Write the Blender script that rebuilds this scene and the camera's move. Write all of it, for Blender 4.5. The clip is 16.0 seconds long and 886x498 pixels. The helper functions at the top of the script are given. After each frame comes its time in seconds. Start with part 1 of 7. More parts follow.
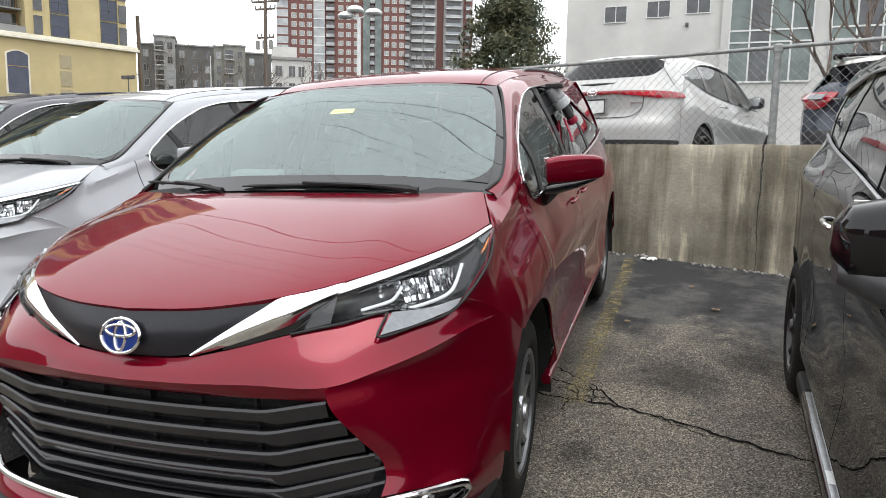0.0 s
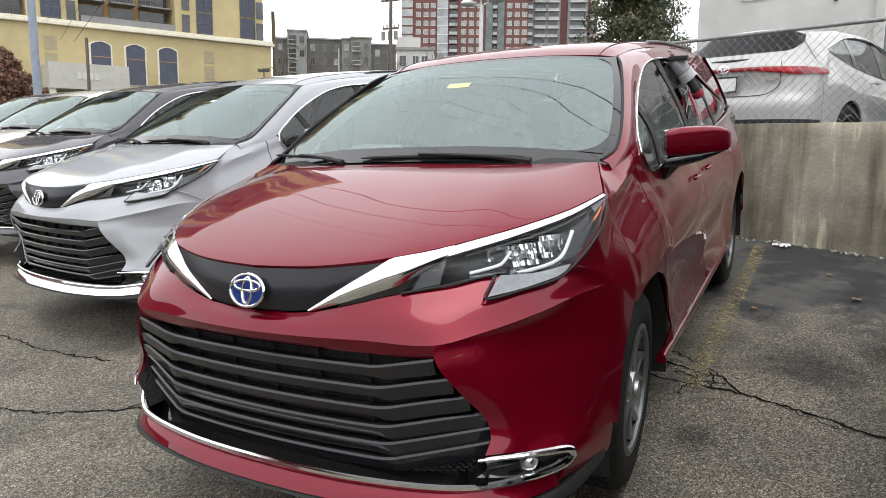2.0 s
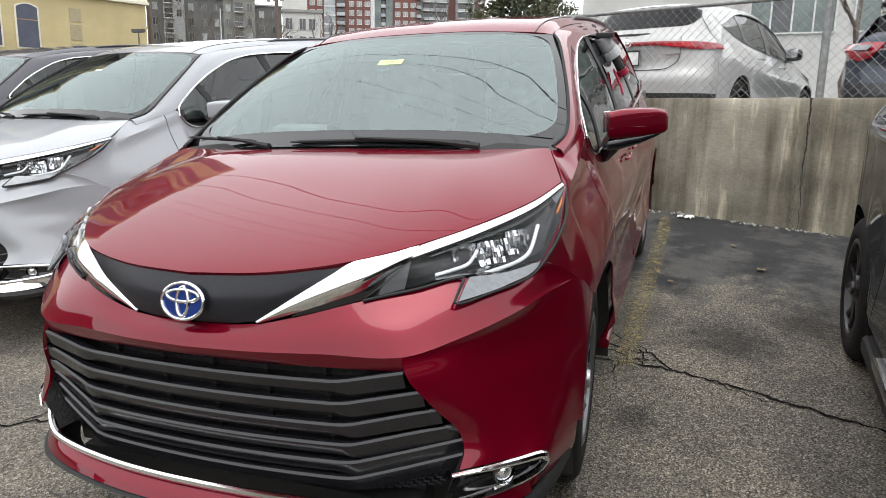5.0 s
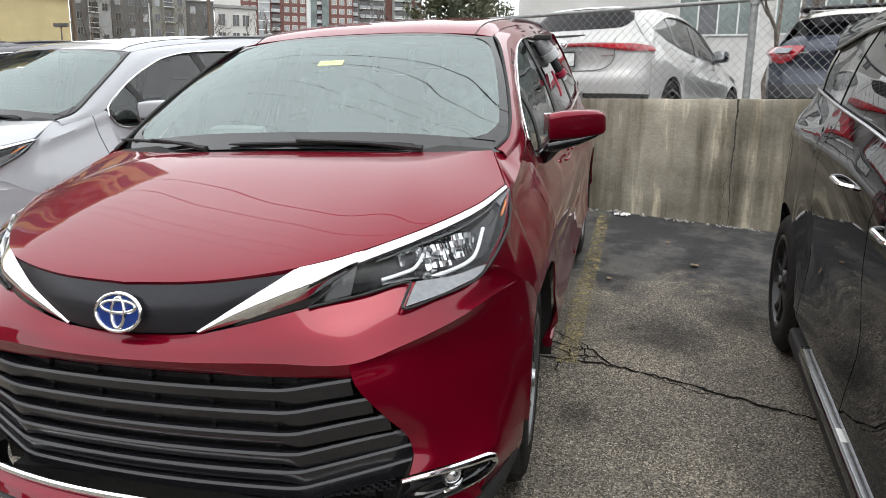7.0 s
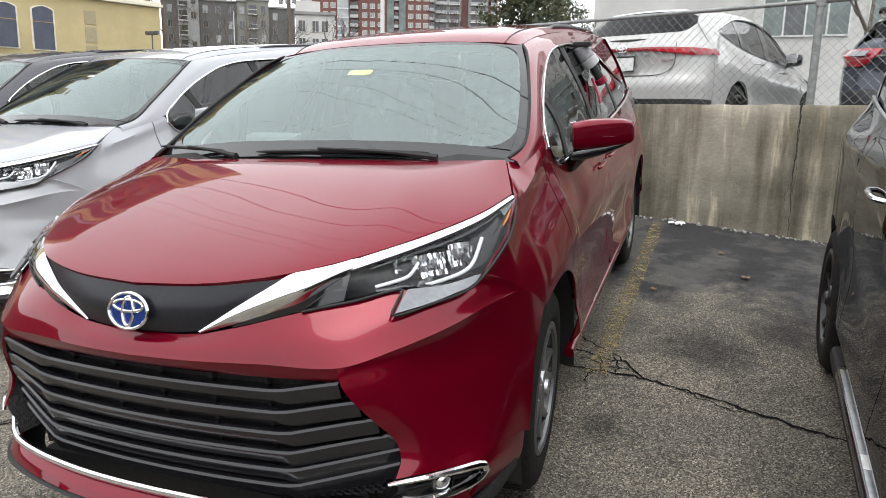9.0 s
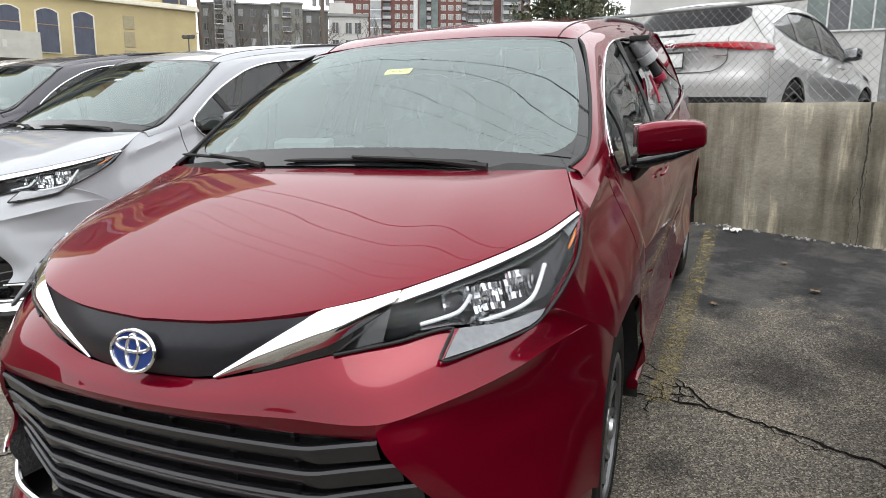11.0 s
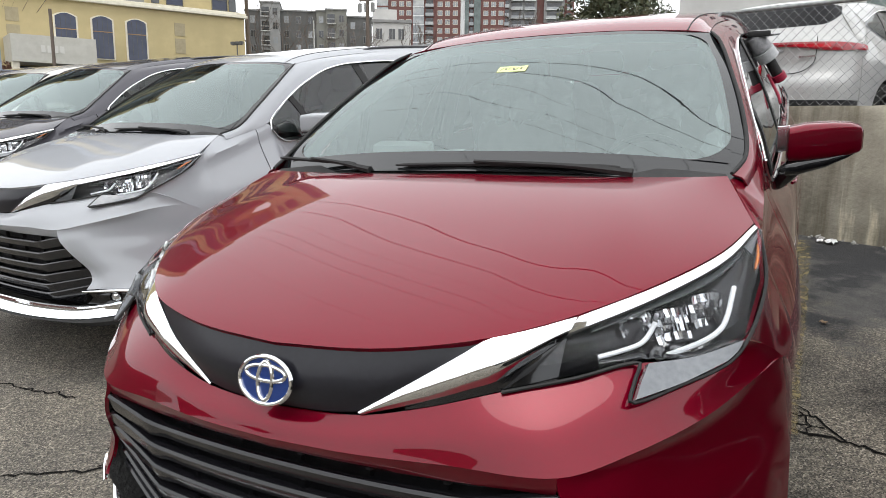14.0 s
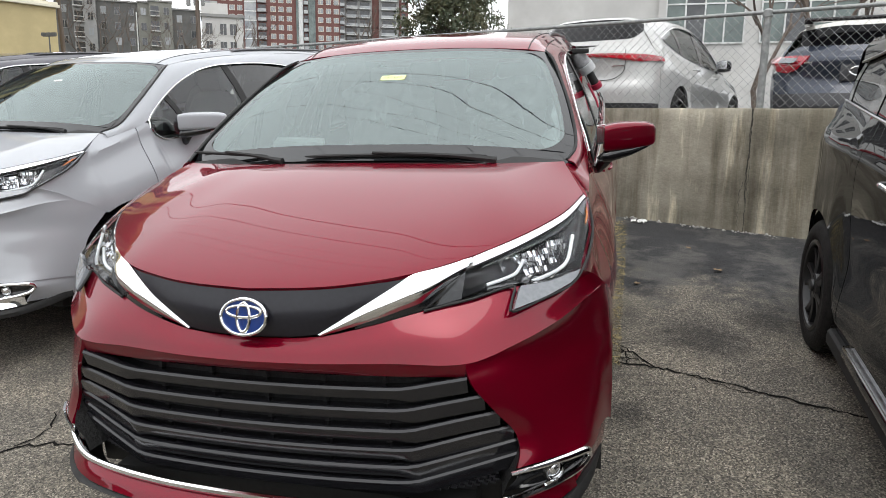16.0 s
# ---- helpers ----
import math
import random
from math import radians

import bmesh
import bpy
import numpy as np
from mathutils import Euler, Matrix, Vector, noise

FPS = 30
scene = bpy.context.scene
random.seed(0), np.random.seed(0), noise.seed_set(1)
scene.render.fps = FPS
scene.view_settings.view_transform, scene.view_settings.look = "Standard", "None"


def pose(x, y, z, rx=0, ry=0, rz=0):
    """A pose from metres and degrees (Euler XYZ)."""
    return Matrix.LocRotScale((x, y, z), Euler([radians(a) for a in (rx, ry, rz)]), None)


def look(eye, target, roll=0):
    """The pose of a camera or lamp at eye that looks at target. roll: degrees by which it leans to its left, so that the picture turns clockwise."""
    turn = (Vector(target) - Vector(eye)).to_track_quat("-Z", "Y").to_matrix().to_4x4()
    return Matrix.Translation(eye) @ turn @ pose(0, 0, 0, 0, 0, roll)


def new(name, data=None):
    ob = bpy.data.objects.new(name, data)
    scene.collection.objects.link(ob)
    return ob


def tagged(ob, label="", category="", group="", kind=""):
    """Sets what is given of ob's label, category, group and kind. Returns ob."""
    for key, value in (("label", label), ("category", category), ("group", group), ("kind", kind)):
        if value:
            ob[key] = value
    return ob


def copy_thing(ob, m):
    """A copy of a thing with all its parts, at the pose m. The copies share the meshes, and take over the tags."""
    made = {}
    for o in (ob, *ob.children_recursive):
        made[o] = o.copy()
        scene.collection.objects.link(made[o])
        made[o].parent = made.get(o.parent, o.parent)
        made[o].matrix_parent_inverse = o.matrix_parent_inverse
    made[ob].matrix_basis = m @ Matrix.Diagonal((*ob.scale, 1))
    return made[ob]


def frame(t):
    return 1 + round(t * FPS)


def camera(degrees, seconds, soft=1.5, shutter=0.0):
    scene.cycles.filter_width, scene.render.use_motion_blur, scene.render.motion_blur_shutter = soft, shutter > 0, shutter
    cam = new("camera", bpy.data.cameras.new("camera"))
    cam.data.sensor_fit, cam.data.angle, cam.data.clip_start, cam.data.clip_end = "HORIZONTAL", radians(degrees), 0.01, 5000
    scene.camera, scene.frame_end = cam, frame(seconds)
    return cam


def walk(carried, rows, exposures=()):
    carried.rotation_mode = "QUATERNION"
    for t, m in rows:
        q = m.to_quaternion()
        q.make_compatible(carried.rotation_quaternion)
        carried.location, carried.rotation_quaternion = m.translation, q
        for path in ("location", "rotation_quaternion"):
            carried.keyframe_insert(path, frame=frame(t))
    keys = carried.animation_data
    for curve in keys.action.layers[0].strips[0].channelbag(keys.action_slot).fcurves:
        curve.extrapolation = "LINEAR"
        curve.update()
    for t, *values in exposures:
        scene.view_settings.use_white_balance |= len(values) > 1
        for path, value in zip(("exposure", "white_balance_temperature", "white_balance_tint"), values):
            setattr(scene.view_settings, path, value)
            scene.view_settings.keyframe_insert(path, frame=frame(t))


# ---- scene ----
cam = camera(65.2, 16.0, soft=0.5)
# The parking lot climbs towards the retaining wall: LOT carries places on the lot (x across, y towards the wall, z square to the asphalt) into the world.
LOT = pose(0, 0, 0, 6.65, -0.6, 0)
PATH = [
    (0, (1.483, -1.497, 1.679), (0.846, 0.342, 1.218), -1.71),
    (0.5, (1.460, -1.515, 1.644), (0.615, 0.241, 1.195), -2.52),
    (1, (1.483, -1.520, 1.599), (0.567, 0.202, 1.155), -2.84),
    (1.5, (1.507, -1.520, 1.602), (0.566, 0.190, 1.163), -2.90),
    (2, (1.519, -1.517, 1.612), (0.572, 0.178, 1.133), -2.95),
    (2.5, (1.533, -1.507, 1.612), (0.586, 0.179, 1.101), -2.89),
    (3, (1.533, -1.508, 1.614), (0.592, 0.168, 1.059), -2.91),
    (3.5, (1.535, -1.509, 1.646), (0.597, 0.165, 1.084), -2.88),
    (4, (1.495, -1.492, 1.669), (0.564, 0.185, 1.105), -2.83),
    (4.5, (1.354, -1.454, 1.678), (0.511, 0.267, 1.105), -2.39),
    (5, (1.267, -1.436, 1.667), (0.606, 0.359, 1.085), -1.92),
    (7.5, (1.250, -1.426, 1.693), (0.754, 0.419, 1.102), -1.29),
    (8, (1.377, -1.387, 1.705), (0.861, 0.453, 1.115), -1.50),
    (8.5, (1.436, -1.387, 1.703), (0.830, 0.428, 1.121), -1.55),
    (9, (1.461, -1.387, 1.698), (0.767, 0.398, 1.122), -1.87),
    (9.5, (1.464, -1.354, 1.700), (0.717, 0.410, 1.126), -2.18),
    (12, (1.203, -0.962, 1.667), (0.420, 0.788, 1.096), -2.69),
    (12.5, (1.258, -0.927, 1.674), (0.473, 0.824, 1.107), -2.58),
    (13, (1.206, -0.964, 1.663), (0.381, 0.770, 1.102), -2.41),
    (13.5, (1.018, -1.003, 1.667), (0.140, 0.707, 1.116), -2.69),
    (14, (0.945, -1.030, 1.654), (0.062, 0.677, 1.102), -2.91),
    (14.5, (1.021, -1.105, 1.659), (0.175, 0.623, 1.112), -3.14),
    (15, (1.125, -1.263, 1.664), (0.369, 0.505, 1.117), -2.65),
    (15.5, (1.065, -1.460, 1.715), (0.417, 0.350, 1.161), -1.98),
    (16, (0.963, -1.621, 1.720), (0.500, 0.239, 1.149), -1.39),
]
walk(cam, [(t, LOT @ look(eye, target, roll)) for t, eye, target, roll in PATH],
     exposures=((0, 0.0), (1.0, -0.14), (3.5, -0.06), (5.0, -0.03), (9.0, 0.03), (12.0, -0.13), (14.0, -0.20), (15.0, -0.20), (16.0, -0.12)))

# ---- world and light: a pale overcast winter sky ----
world = bpy.data.worlds.new("overcast")
scene.world = world
world.use_nodes = True
nt = world.node_tree
sky = nt.nodes.new("ShaderNodeTexSky")
sky.sky_type = "NISHITA"
sky.sun_disc = False
sky.sun_elevation, sky.sun_rotation = radians(68), radians(153)
sky.air_density, sky.dust_density, sky.ozone_density = 1.0, 6.0, 1.0
grey = nt.nodes.new("ShaderNodeHueSaturation")
grey.inputs["Saturation"].default_value = 0.12
nt.links.new(sky.outputs[0], grey.inputs["Color"])
cloud = nt.nodes.new("ShaderNodeMix")
cloud.data_type = "RGBA"
cloud.inputs["Factor"].default_value = 0.75
cloud.inputs["B"].default_value = (15.5, 15.8, 16.2, 1)  # the even cloud deck
nt.links.new(grey.outputs[0], cloud.inputs["A"])
nt.links.new(cloud.outputs["Result"], nt.nodes["Background"].inputs["Color"])
nt.nodes["Background"].inputs["Strength"].default_value = 0.15
sun = bpy.data.lights.new("sun", "SUN")
sun.energy, sun.angle, sun.color = 0.8, radians(35), (1.0, 0.97, 0.93)
new("sun", sun).matrix_world = look((0, 0, 20), (-5, 10, -10))

# ---- building tools ----
def part(name, bm, material, parent=None, label="", sharp=38, smooth=True):
    """Link a bmesh as one mesh object, under its thing or part."""
    me = bpy.data.meshes.new(name)
    bm.to_mesh(me)
    bm.free()
    if material:
        me.materials.append(material)
    if smooth:
        me.polygons.foreach_set("use_smooth", [True] * len(me.polygons))
        me.set_sharp_from_angle(angle=radians(sharp))
    ob = new(name, me)
    if parent:
        ob.parent = parent
    if label:
        ob["label"] = label
    return ob


def thing(name, m, label, category, group="", kind=""):
    ob = new(name)
    ob.empty_display_size = 0.1
    ob.matrix_world = m
    return tagged(ob, label, category, group, kind)


def curve(pts, n):
    """n places along a smooth curve through pts, evenly by chord length."""
    p = [Vector(q) for q in pts]
    if len(p) == 1:
        return [p[0].copy() for _ in range(n)]
    d = [0.0]
    for a, b in zip(p, p[1:]):
        d.append(d[-1] + max((b - a).length, 1e-6))
    out = []
    for k in range(n):
        s = d[-1] * k / (n - 1)
        i = min(max([j for j in range(len(d)) if d[j] <= s + 1e-9]), len(p) - 2)
        h = d[i + 1] - d[i]
        u = (s - d[i]) / h
        m0 = (p[i + 1] - p[i - 1]) * (h / (d[i + 1] - d[i - 1])) if i > 0 else p[i + 1] - p[i]
        m1 = (p[i + 2] - p[i]) * (h / (d[i + 2] - d[i])) if i < len(p) - 2 else p[i + 1] - p[i]
        u2, u3 = u * u, u * u * u
        out.append(p[i] * (2 * u3 - 3 * u2 + 1) + m0 * (u3 - 2 * u2 + u) + p[i + 1] * (3 * u2 - 2 * u3) + m1 * (u3 - u2))
    return out


def loft(rows, nu, nv):
    """A grid of nv rows by nu places through the row curves."""
    rs = [curve(r, nu) for r in rows]
    cols = [curve([r[i] for r in rs], nv) for i in range(nu)]
    return [[cols[i][j] for i in range(nu)] for j in range(nv)]


def skin(bm, grid, inside=None, side=1, outward=None):
    """Add a grid to bm as quads, mirrored in x where side is -1, facing away from the place inside."""
    vs = [[bm.verts.new((v[0] * side, v[1], v[2])) for v in row] for row in grid]
    faces = []
    for a, b in zip(vs, vs[1:]):
        for i in range(len(a) - 1):
            q = [a[i], a[i + 1], b[i + 1], b[i]]
            try:
                faces.append(bm.faces.new(q))
            except ValueError:
                pass
    score = 0.0
    for f in faces:
        f.normal_update()
        c = f.calc_center_median()
        way = (c - Vector((inside[0] * side, inside[1], inside[2]))) if inside else Vector((outward[0] * side, outward[1], outward[2]))
        score += f.normal.dot(way) * f.calc_area()
    if score < 0:
        for f in faces:
            f.normal_flip()
    return faces


def rim(bm, depth):
    """Turn the open edges inward by depth, so that a panel has thickness."""
    bm.normal_update()
    edges = [e for e in bm.edges if e.is_boundary]
    was = {v: v.normal.copy() for e in edges for v in e.verts}
    got = bmesh.ops.extrude_edge_only(bm, edges=edges)["geom"]
    fresh = [v for v in got if isinstance(v, bmesh.types.BMVert)]
    tree = {tuple(round(c, 5) for c in v.co): n for v, n in was.items()}
    for v in fresh:
        v.co -= tree.get(tuple(round(c, 5) for c in v.co), Vector()) * depth


MID = (0, 2.5, 0.75)


def panel(grid, both=False, side=1, edge=0.012, inside=MID, outward=None):
    """A bmesh of one panel: on one side, or mirrored and welded along the middle."""
    bm = bmesh.new()
    skin(bm, grid, inside, side, outward)
    if both:
        skin(bm, grid, inside, -side, outward)
        bmesh.ops.remove_doubles(bm, verts=bm.verts, dist=2e-4)
    if edge:
        rim(bm, edge)
    return bm


def tube(bm, pts, r, n=8, caps=True, closed=False):
    """A round bar along pts; r is one radius or one for each place."""
    p = [Vector(q) for q in pts]
    rings, up = [], None
    for i, q in enumerate(p):
        a, b = (p[i - 1], p[(i + 1) % len(p)]) if closed else (p[max(i - 1, 0)], p[min(i + 1, len(p) - 1)])
        t = (b - a).normalized()
        if up is None:
            up = t.orthogonal().normalized()
        up = (up - t * up.dot(t)).normalized()
        w = t.cross(up)
        rad = r[i] if isinstance(r, (list, tuple)) else r
        rings.append([bm.verts.new(q + (up * math.cos(k * math.tau / n) + w * math.sin(k * math.tau / n)) * rad) for k in range(n)])
    pairs = list(zip(rings, rings[1:])) + ([(rings[-1], rings[0])] if closed else [])
    for a, b in pairs:
        for k in range(n):
            bm.faces.new((a[k], a[(k + 1) % n], b[(k + 1) % n], b[k]))
    if caps and not closed:
        bm.faces.new(rings[0][::-1])
        bm.faces.new(rings[-1])


def block(bm, lo, hi, m=None, bevel=0.0):
    made = bmesh.ops.create_cube(bm, size=1)["verts"]
    for v in made:
        v.co = [lo[i] + (v.co[i] + 0.5) * (hi[i] - lo[i]) for i in range(3)]
    if bevel:
        es = list({e for v in made for e in v.link_edges})
        made = [v for v in bmesh.ops.bevel(bm, geom=es, offset=bevel, segments=2, affect="EDGES", profile=0.6)["verts"]]
        made = list({w for v in made for f in v.link_faces for w in f.verts})
    if m is not None:
        bmesh.ops.transform(bm, matrix=m, verts=made)
    return made


def blob(bm, sections, n=20, power=2.6, axis=0):
    """A closed body through rounded sections (middle, half width, half height) square to x (axis 0) or y (axis 1)."""
    rings = []
    for c, a, b in sections:
        ring = []
        for k in range(n):
            t = math.tau * k / n
            ct, st = math.cos(t), math.sin(t)
            u = a * math.copysign(abs(ct) ** (2 / power), ct)
            w = b * math.copysign(abs(st) ** (2 / power), st)
            ring.append(bm.verts.new((c[0], c[1] + u, c[2] + w) if axis == 0 else (c[0] + u, c[1], c[2] + w)))
        rings.append(ring)
    for a, b in zip(rings, rings[1:]):
        for k in range(n):
            bm.faces.new((a[k], a[(k + 1) % n], b[(k + 1) % n], b[k]))
    bm.faces.new(rings[0][::-1])
    bm.faces.new(rings[-1])
    bmesh.ops.recalc_face_normals(bm, faces=bm.faces)


def lathe(bm, profile, n=48, centre=(0, 0, 0)):
    """Turn a profile of (x, radius) round the x axis."""
    rings = [[bm.verts.new((centre[0] + x, centre[1] + r * math.cos(math.tau * k / n), centre[2] + r * math.sin(math.tau * k / n))) for k in range(n)] for x, r in profile]
    for a, b in zip(rings, rings[1:]):
        for k in range(n):
            bm.faces.new((a[k], a[(k + 1) % n], b[(k + 1) % n], b[k]))
    bmesh.ops.recalc_face_normals(bm, faces=bm.faces)


def smooth01(x):
    x = min(max(x, 0.0), 1.0)
    return x * x * (3 - 2 * x)

# ---- materials ----
def material(name, colour, rough=0.6, metal=0.0, coat=0.0, spec=0.5):
    m = bpy.data.materials.new(name)
    m.use_nodes = True
    b = m.node_tree.nodes["Principled BSDF"]
    b.inputs["Base Color"].default_value = (*colour, 1)
    b.inputs["Roughness"].default_value = rough
    b.inputs["Metallic"].default_value = metal
    b.inputs["Coat Weight"].default_value = coat
    b.inputs["Coat Roughness"].default_value = 0.03
    b.inputs["Specular IOR Level"].default_value = spec
    return m


def vary(m, scale, a, b, bump=0.0, bump_scale=None, rough=None, detail=4.0, stretch=(1, 1, 1), mix_scale=None, c=None, distance=0.01):
    """Two tones of colour by a noise of that scale, a third by a coarser one, and a fine relief."""
    nt = m.node_tree
    bsdf = nt.nodes["Principled BSDF"]
    co = nt.nodes.new("ShaderNodeTexCoord")
    mp = nt.nodes.new("ShaderNodeMapping")
    mp.inputs["Scale"].default_value = stretch
    nt.links.new(co.outputs["Object"], mp.inputs["Vector"])

    def noise_node(s, d):
        n = nt.nodes.new("ShaderNodeTexNoise")
        n.inputs["Scale"].default_value, n.inputs["Detail"].default_value, n.inputs["Roughness"].default_value = s, d, 0.62
        nt.links.new(mp.outputs[0], n.inputs["Vector"])
        return n

    def ramp(src, lo, hi, ca, cb):
        r = nt.nodes.new("ShaderNodeValToRGB")
        r.color_ramp.elements[0].position, r.color_ramp.elements[1].position = lo, hi
        r.color_ramp.elements[0].color, r.color_ramp.elements[1].color = (*ca, 1), (*cb, 1)
        nt.links.new(src, r.inputs[0])
        return r
    n1 = noise_node(scale, detail)
    out = ramp(n1.outputs[0], 0.35, 0.65, a, b).outputs[0]
    if c:
        n2 = noise_node(mix_scale, 5.0)
        fac = ramp(n2.outputs[0], 0.42, 0.62, (0, 0, 0), (1, 1, 1))
        mx = nt.nodes.new("ShaderNodeMix")
        mx.data_type = "RGBA"
        nt.links.new(fac.outputs[0], mx.inputs["Factor"])
        nt.links.new(out, mx.inputs["A"])
        mx.inputs["B"].default_value = (*c, 1)
        out = mx.outputs["Result"]
    nt.links.new(out, bsdf.inputs["Base Color"])
    if rough:
        rr = nt.nodes.new("ShaderNodeMapRange")
        rr.inputs["To Min"].default_value, rr.inputs["To Max"].default_value = rough
        nt.links.new(n1.outputs[0], rr.inputs["Value"])
        nt.links.new(rr.outputs[0], bsdf.inputs["Roughness"])
    if bump:
        nb = noise_node(bump_scale or scale, 3.0)
        bp = nt.nodes.new("ShaderNodeBump")
        bp.inputs["Strength"].default_value, bp.inputs["Distance"].default_value = bump, distance
        nt.links.new(nb.outputs[0], bp.inputs["Height"])
        nt.links.new(bp.outputs[0], bsdf.inputs["Normal"])
    return m


def paint(name, colour, metal=0.0, rough=0.4, flake=0.25, clear=1.5):
    """Car paint: a coloured base with fine metal flake under a clear coat, with a little dust."""
    m = material(name, colour, rough, metal, 1.0, 0.0)
    nt = m.node_tree
    bsdf = nt.nodes["Principled BSDF"]
    co = nt.nodes.new("ShaderNodeTexCoord")
    n = nt.nodes.new("ShaderNodeTexNoise")
    n.inputs["Scale"].default_value, n.inputs["Detail"].default_value = 900, 1
    nt.links.new(co.outputs["Object"], n.inputs["Vector"])
    r = nt.nodes.new("ShaderNodeValToRGB")
    r.color_ramp.elements[0].position, r.color_ramp.elements[1].position = 0.3, 0.75
    r.color_ramp.elements[0].color = (*[c * (1 - flake) for c in colour], 1)
    r.color_ramp.elements[1].color = (*[min(c * (1 + flake), 0.9) for c in colour], 1)
    nt.links.new(n.outputs[0], r.inputs[0])
    nt.links.new(r.outputs[0], bsdf.inputs["Base Color"])
    d = nt.nodes.new("ShaderNodeTexNoise")
    d.inputs["Scale"].default_value, d.inputs["Detail"].default_value = 5, 8
    nt.links.new(co.outputs["Object"], d.inputs["Vector"])
    rr = nt.nodes.new("ShaderNodeMapRange")
    rr.inputs["From Min"].default_value, rr.inputs["From Max"].default_value = 0.35, 0.75
    rr.inputs["To Min"].default_value, rr.inputs["To Max"].default_value = 0.0, 0.010
    nt.links.new(d.outputs[0], rr.inputs["Value"])
    nt.links.new(rr.outputs[0], bsdf.inputs["Coat Roughness"])
    bsdf.inputs["Coat IOR"].default_value = clear
    if metal:
        bsdf.inputs["Specular Tint"].default_value = (*[min(1, c + 0.75) for c in colour], 1)
    return m


def glass(name, tint, gloss=(1, 1, 1), ior=2.15):
    """A thin pane: what lies behind, tinted, under the mirror image that Fresnel gives."""
    m = bpy.data.materials.new(name)
    m.use_nodes = True
    nt = m.node_tree
    nt.nodes.remove(nt.nodes["Principled BSDF"])
    tr = nt.nodes.new("ShaderNodeBsdfTransparent")
    tr.inputs[0].default_value = (*tint, 1)
    gl = nt.nodes.new("ShaderNodeBsdfGlossy")
    gl.inputs["Roughness"].default_value = 0.0
    gl.inputs["Color"].default_value = (*gloss, 1)
    fr = nt.nodes.new("ShaderNodeFresnel")
    fr.inputs["IOR"].default_value = ior
    mx = nt.nodes.new("ShaderNodeMixShader")
    nt.links.new(fr.outputs[0], mx.inputs[0])
    nt.links.new(tr.outputs[0], mx.inputs[1])
    nt.links.new(gl.outputs[0], mx.inputs[2])
    nt.links.new(mx.outputs[0], nt.nodes["Material Output"].inputs["Surface"])
    return m


RED = paint("ruby_red_paint", (0.175, 0.0012, 0.013), 0.55, 0.34, clear=1.46)
SILVER = paint("silver_paint", (0.395, 0.41, 0.435), 0.15, 0.45, 0.10)
PALE_SILVER = paint("pale_silver_paint", (0.45, 0.45, 0.44), 0.15, 0.45, 0.10)
GRAPHITE = paint("graphite_paint", (0.085, 0.082, 0.095), 0.6, 0.36)
PEARL = paint("pearl_white_paint", (0.62, 0.60, 0.56), 0.35, 0.4, 0.08)
BLACK = paint("black_paint", (0.005, 0.005, 0.006), 0.0, 0.3, clear=1.45)
NAVY = paint("slate_blue_paint", (0.035, 0.042, 0.060), 0.5, 0.38)
MAROON = paint("maroon_paint", (0.06, 0.012, 0.014), 0.3, 0.4)
CHROME = material("chrome", (0.86, 0.87, 0.88), 0.06, 1.0)
ALLOY = vary(material("alloy_wheel", (0.40, 0.41, 0.43), 0.3, 0.9), 30, (0.34, 0.35, 0.36), (0.45, 0.46, 0.48))
RIM_LIP = material("machined_rim", (0.16, 0.165, 0.17), 0.38, 0.7)
DARK_ALLOY = material("black_alloy", (0.012, 0.012, 0.013), 0.38, 0.2, 0.3)
TYRE = vary(material("tyre_rubber", (0.012, 0.012, 0.012), 0.75, 0, 0, 0.25), 40, (0.008, 0.008, 0.008), (0.018, 0.017, 0.016), bump=0.3, bump_scale=120)
SATIN = vary(material("satin_black_plastic", (0.032, 0.032, 0.036), 0.32, 0, 0, 0.55), 60, (0.028, 0.028, 0.031), (0.037, 0.037, 0.042), rough=(0.28, 0.38))
BLADE = vary(material("grille_blade_plastic", (0.016, 0.016, 0.019), 0.25, 0, 0, 0.6), 60, (0.011, 0.011, 0.013), (0.016, 0.016, 0.019), rough=(0.10, 0.17))
NOSE_SATIN = vary(material("nose_panel_plastic", (0.016, 0.016, 0.020), 0.3, 0, 0, 0.35), 60, (0.014, 0.014, 0.018), (0.018, 0.018, 0.023), rough=(0.28, 0.36))
GLOSS_BLACK = material("gloss_black_plastic", (0.009, 0.009, 0.010), 0.12, 0.0, 0.5)
TRIM = vary(material("rubber_trim", (0.012, 0.012, 0.012), 0.7), 50, (0.010, 0.010, 0.010), (0.018, 0.018, 0.018))
MESHBLACK = vary(material("intake_mesh", (0.014, 0.014, 0.014), 0.6), 90, (0.006, 0.006, 0.006), (0.026, 0.026, 0.026), bump=0.6, bump_scale=80)
PANE = glass("windscreen_glass", (0.72, 0.82, 0.80), (0.84, 0.96, 0.95), 2.7)  # laminated with a heat-reflecting layer
SIDE_PANE = glass("side_glass", (0.74, 0.82, 0.79), (1, 1, 1), 1.6)
PRIVACY = glass("privacy_glass", (0.06, 0.07, 0.075), (1, 1, 1), 1.6)
LENS = glass("lamp_lens", (0.95, 0.96, 0.97), (1, 1, 1), 1.22)
LAMP_DARK = material("lamp_housing", (0.02, 0.02, 0.023), 0.25, 0.2)
LAMP_CLEAR = material("lamp_reflector", (0.86, 0.87, 0.89), 0.22, 0.9)
DRL = material("light_guide", (0.86, 0.88, 0.90), 0.25, 0.0, 0.5)
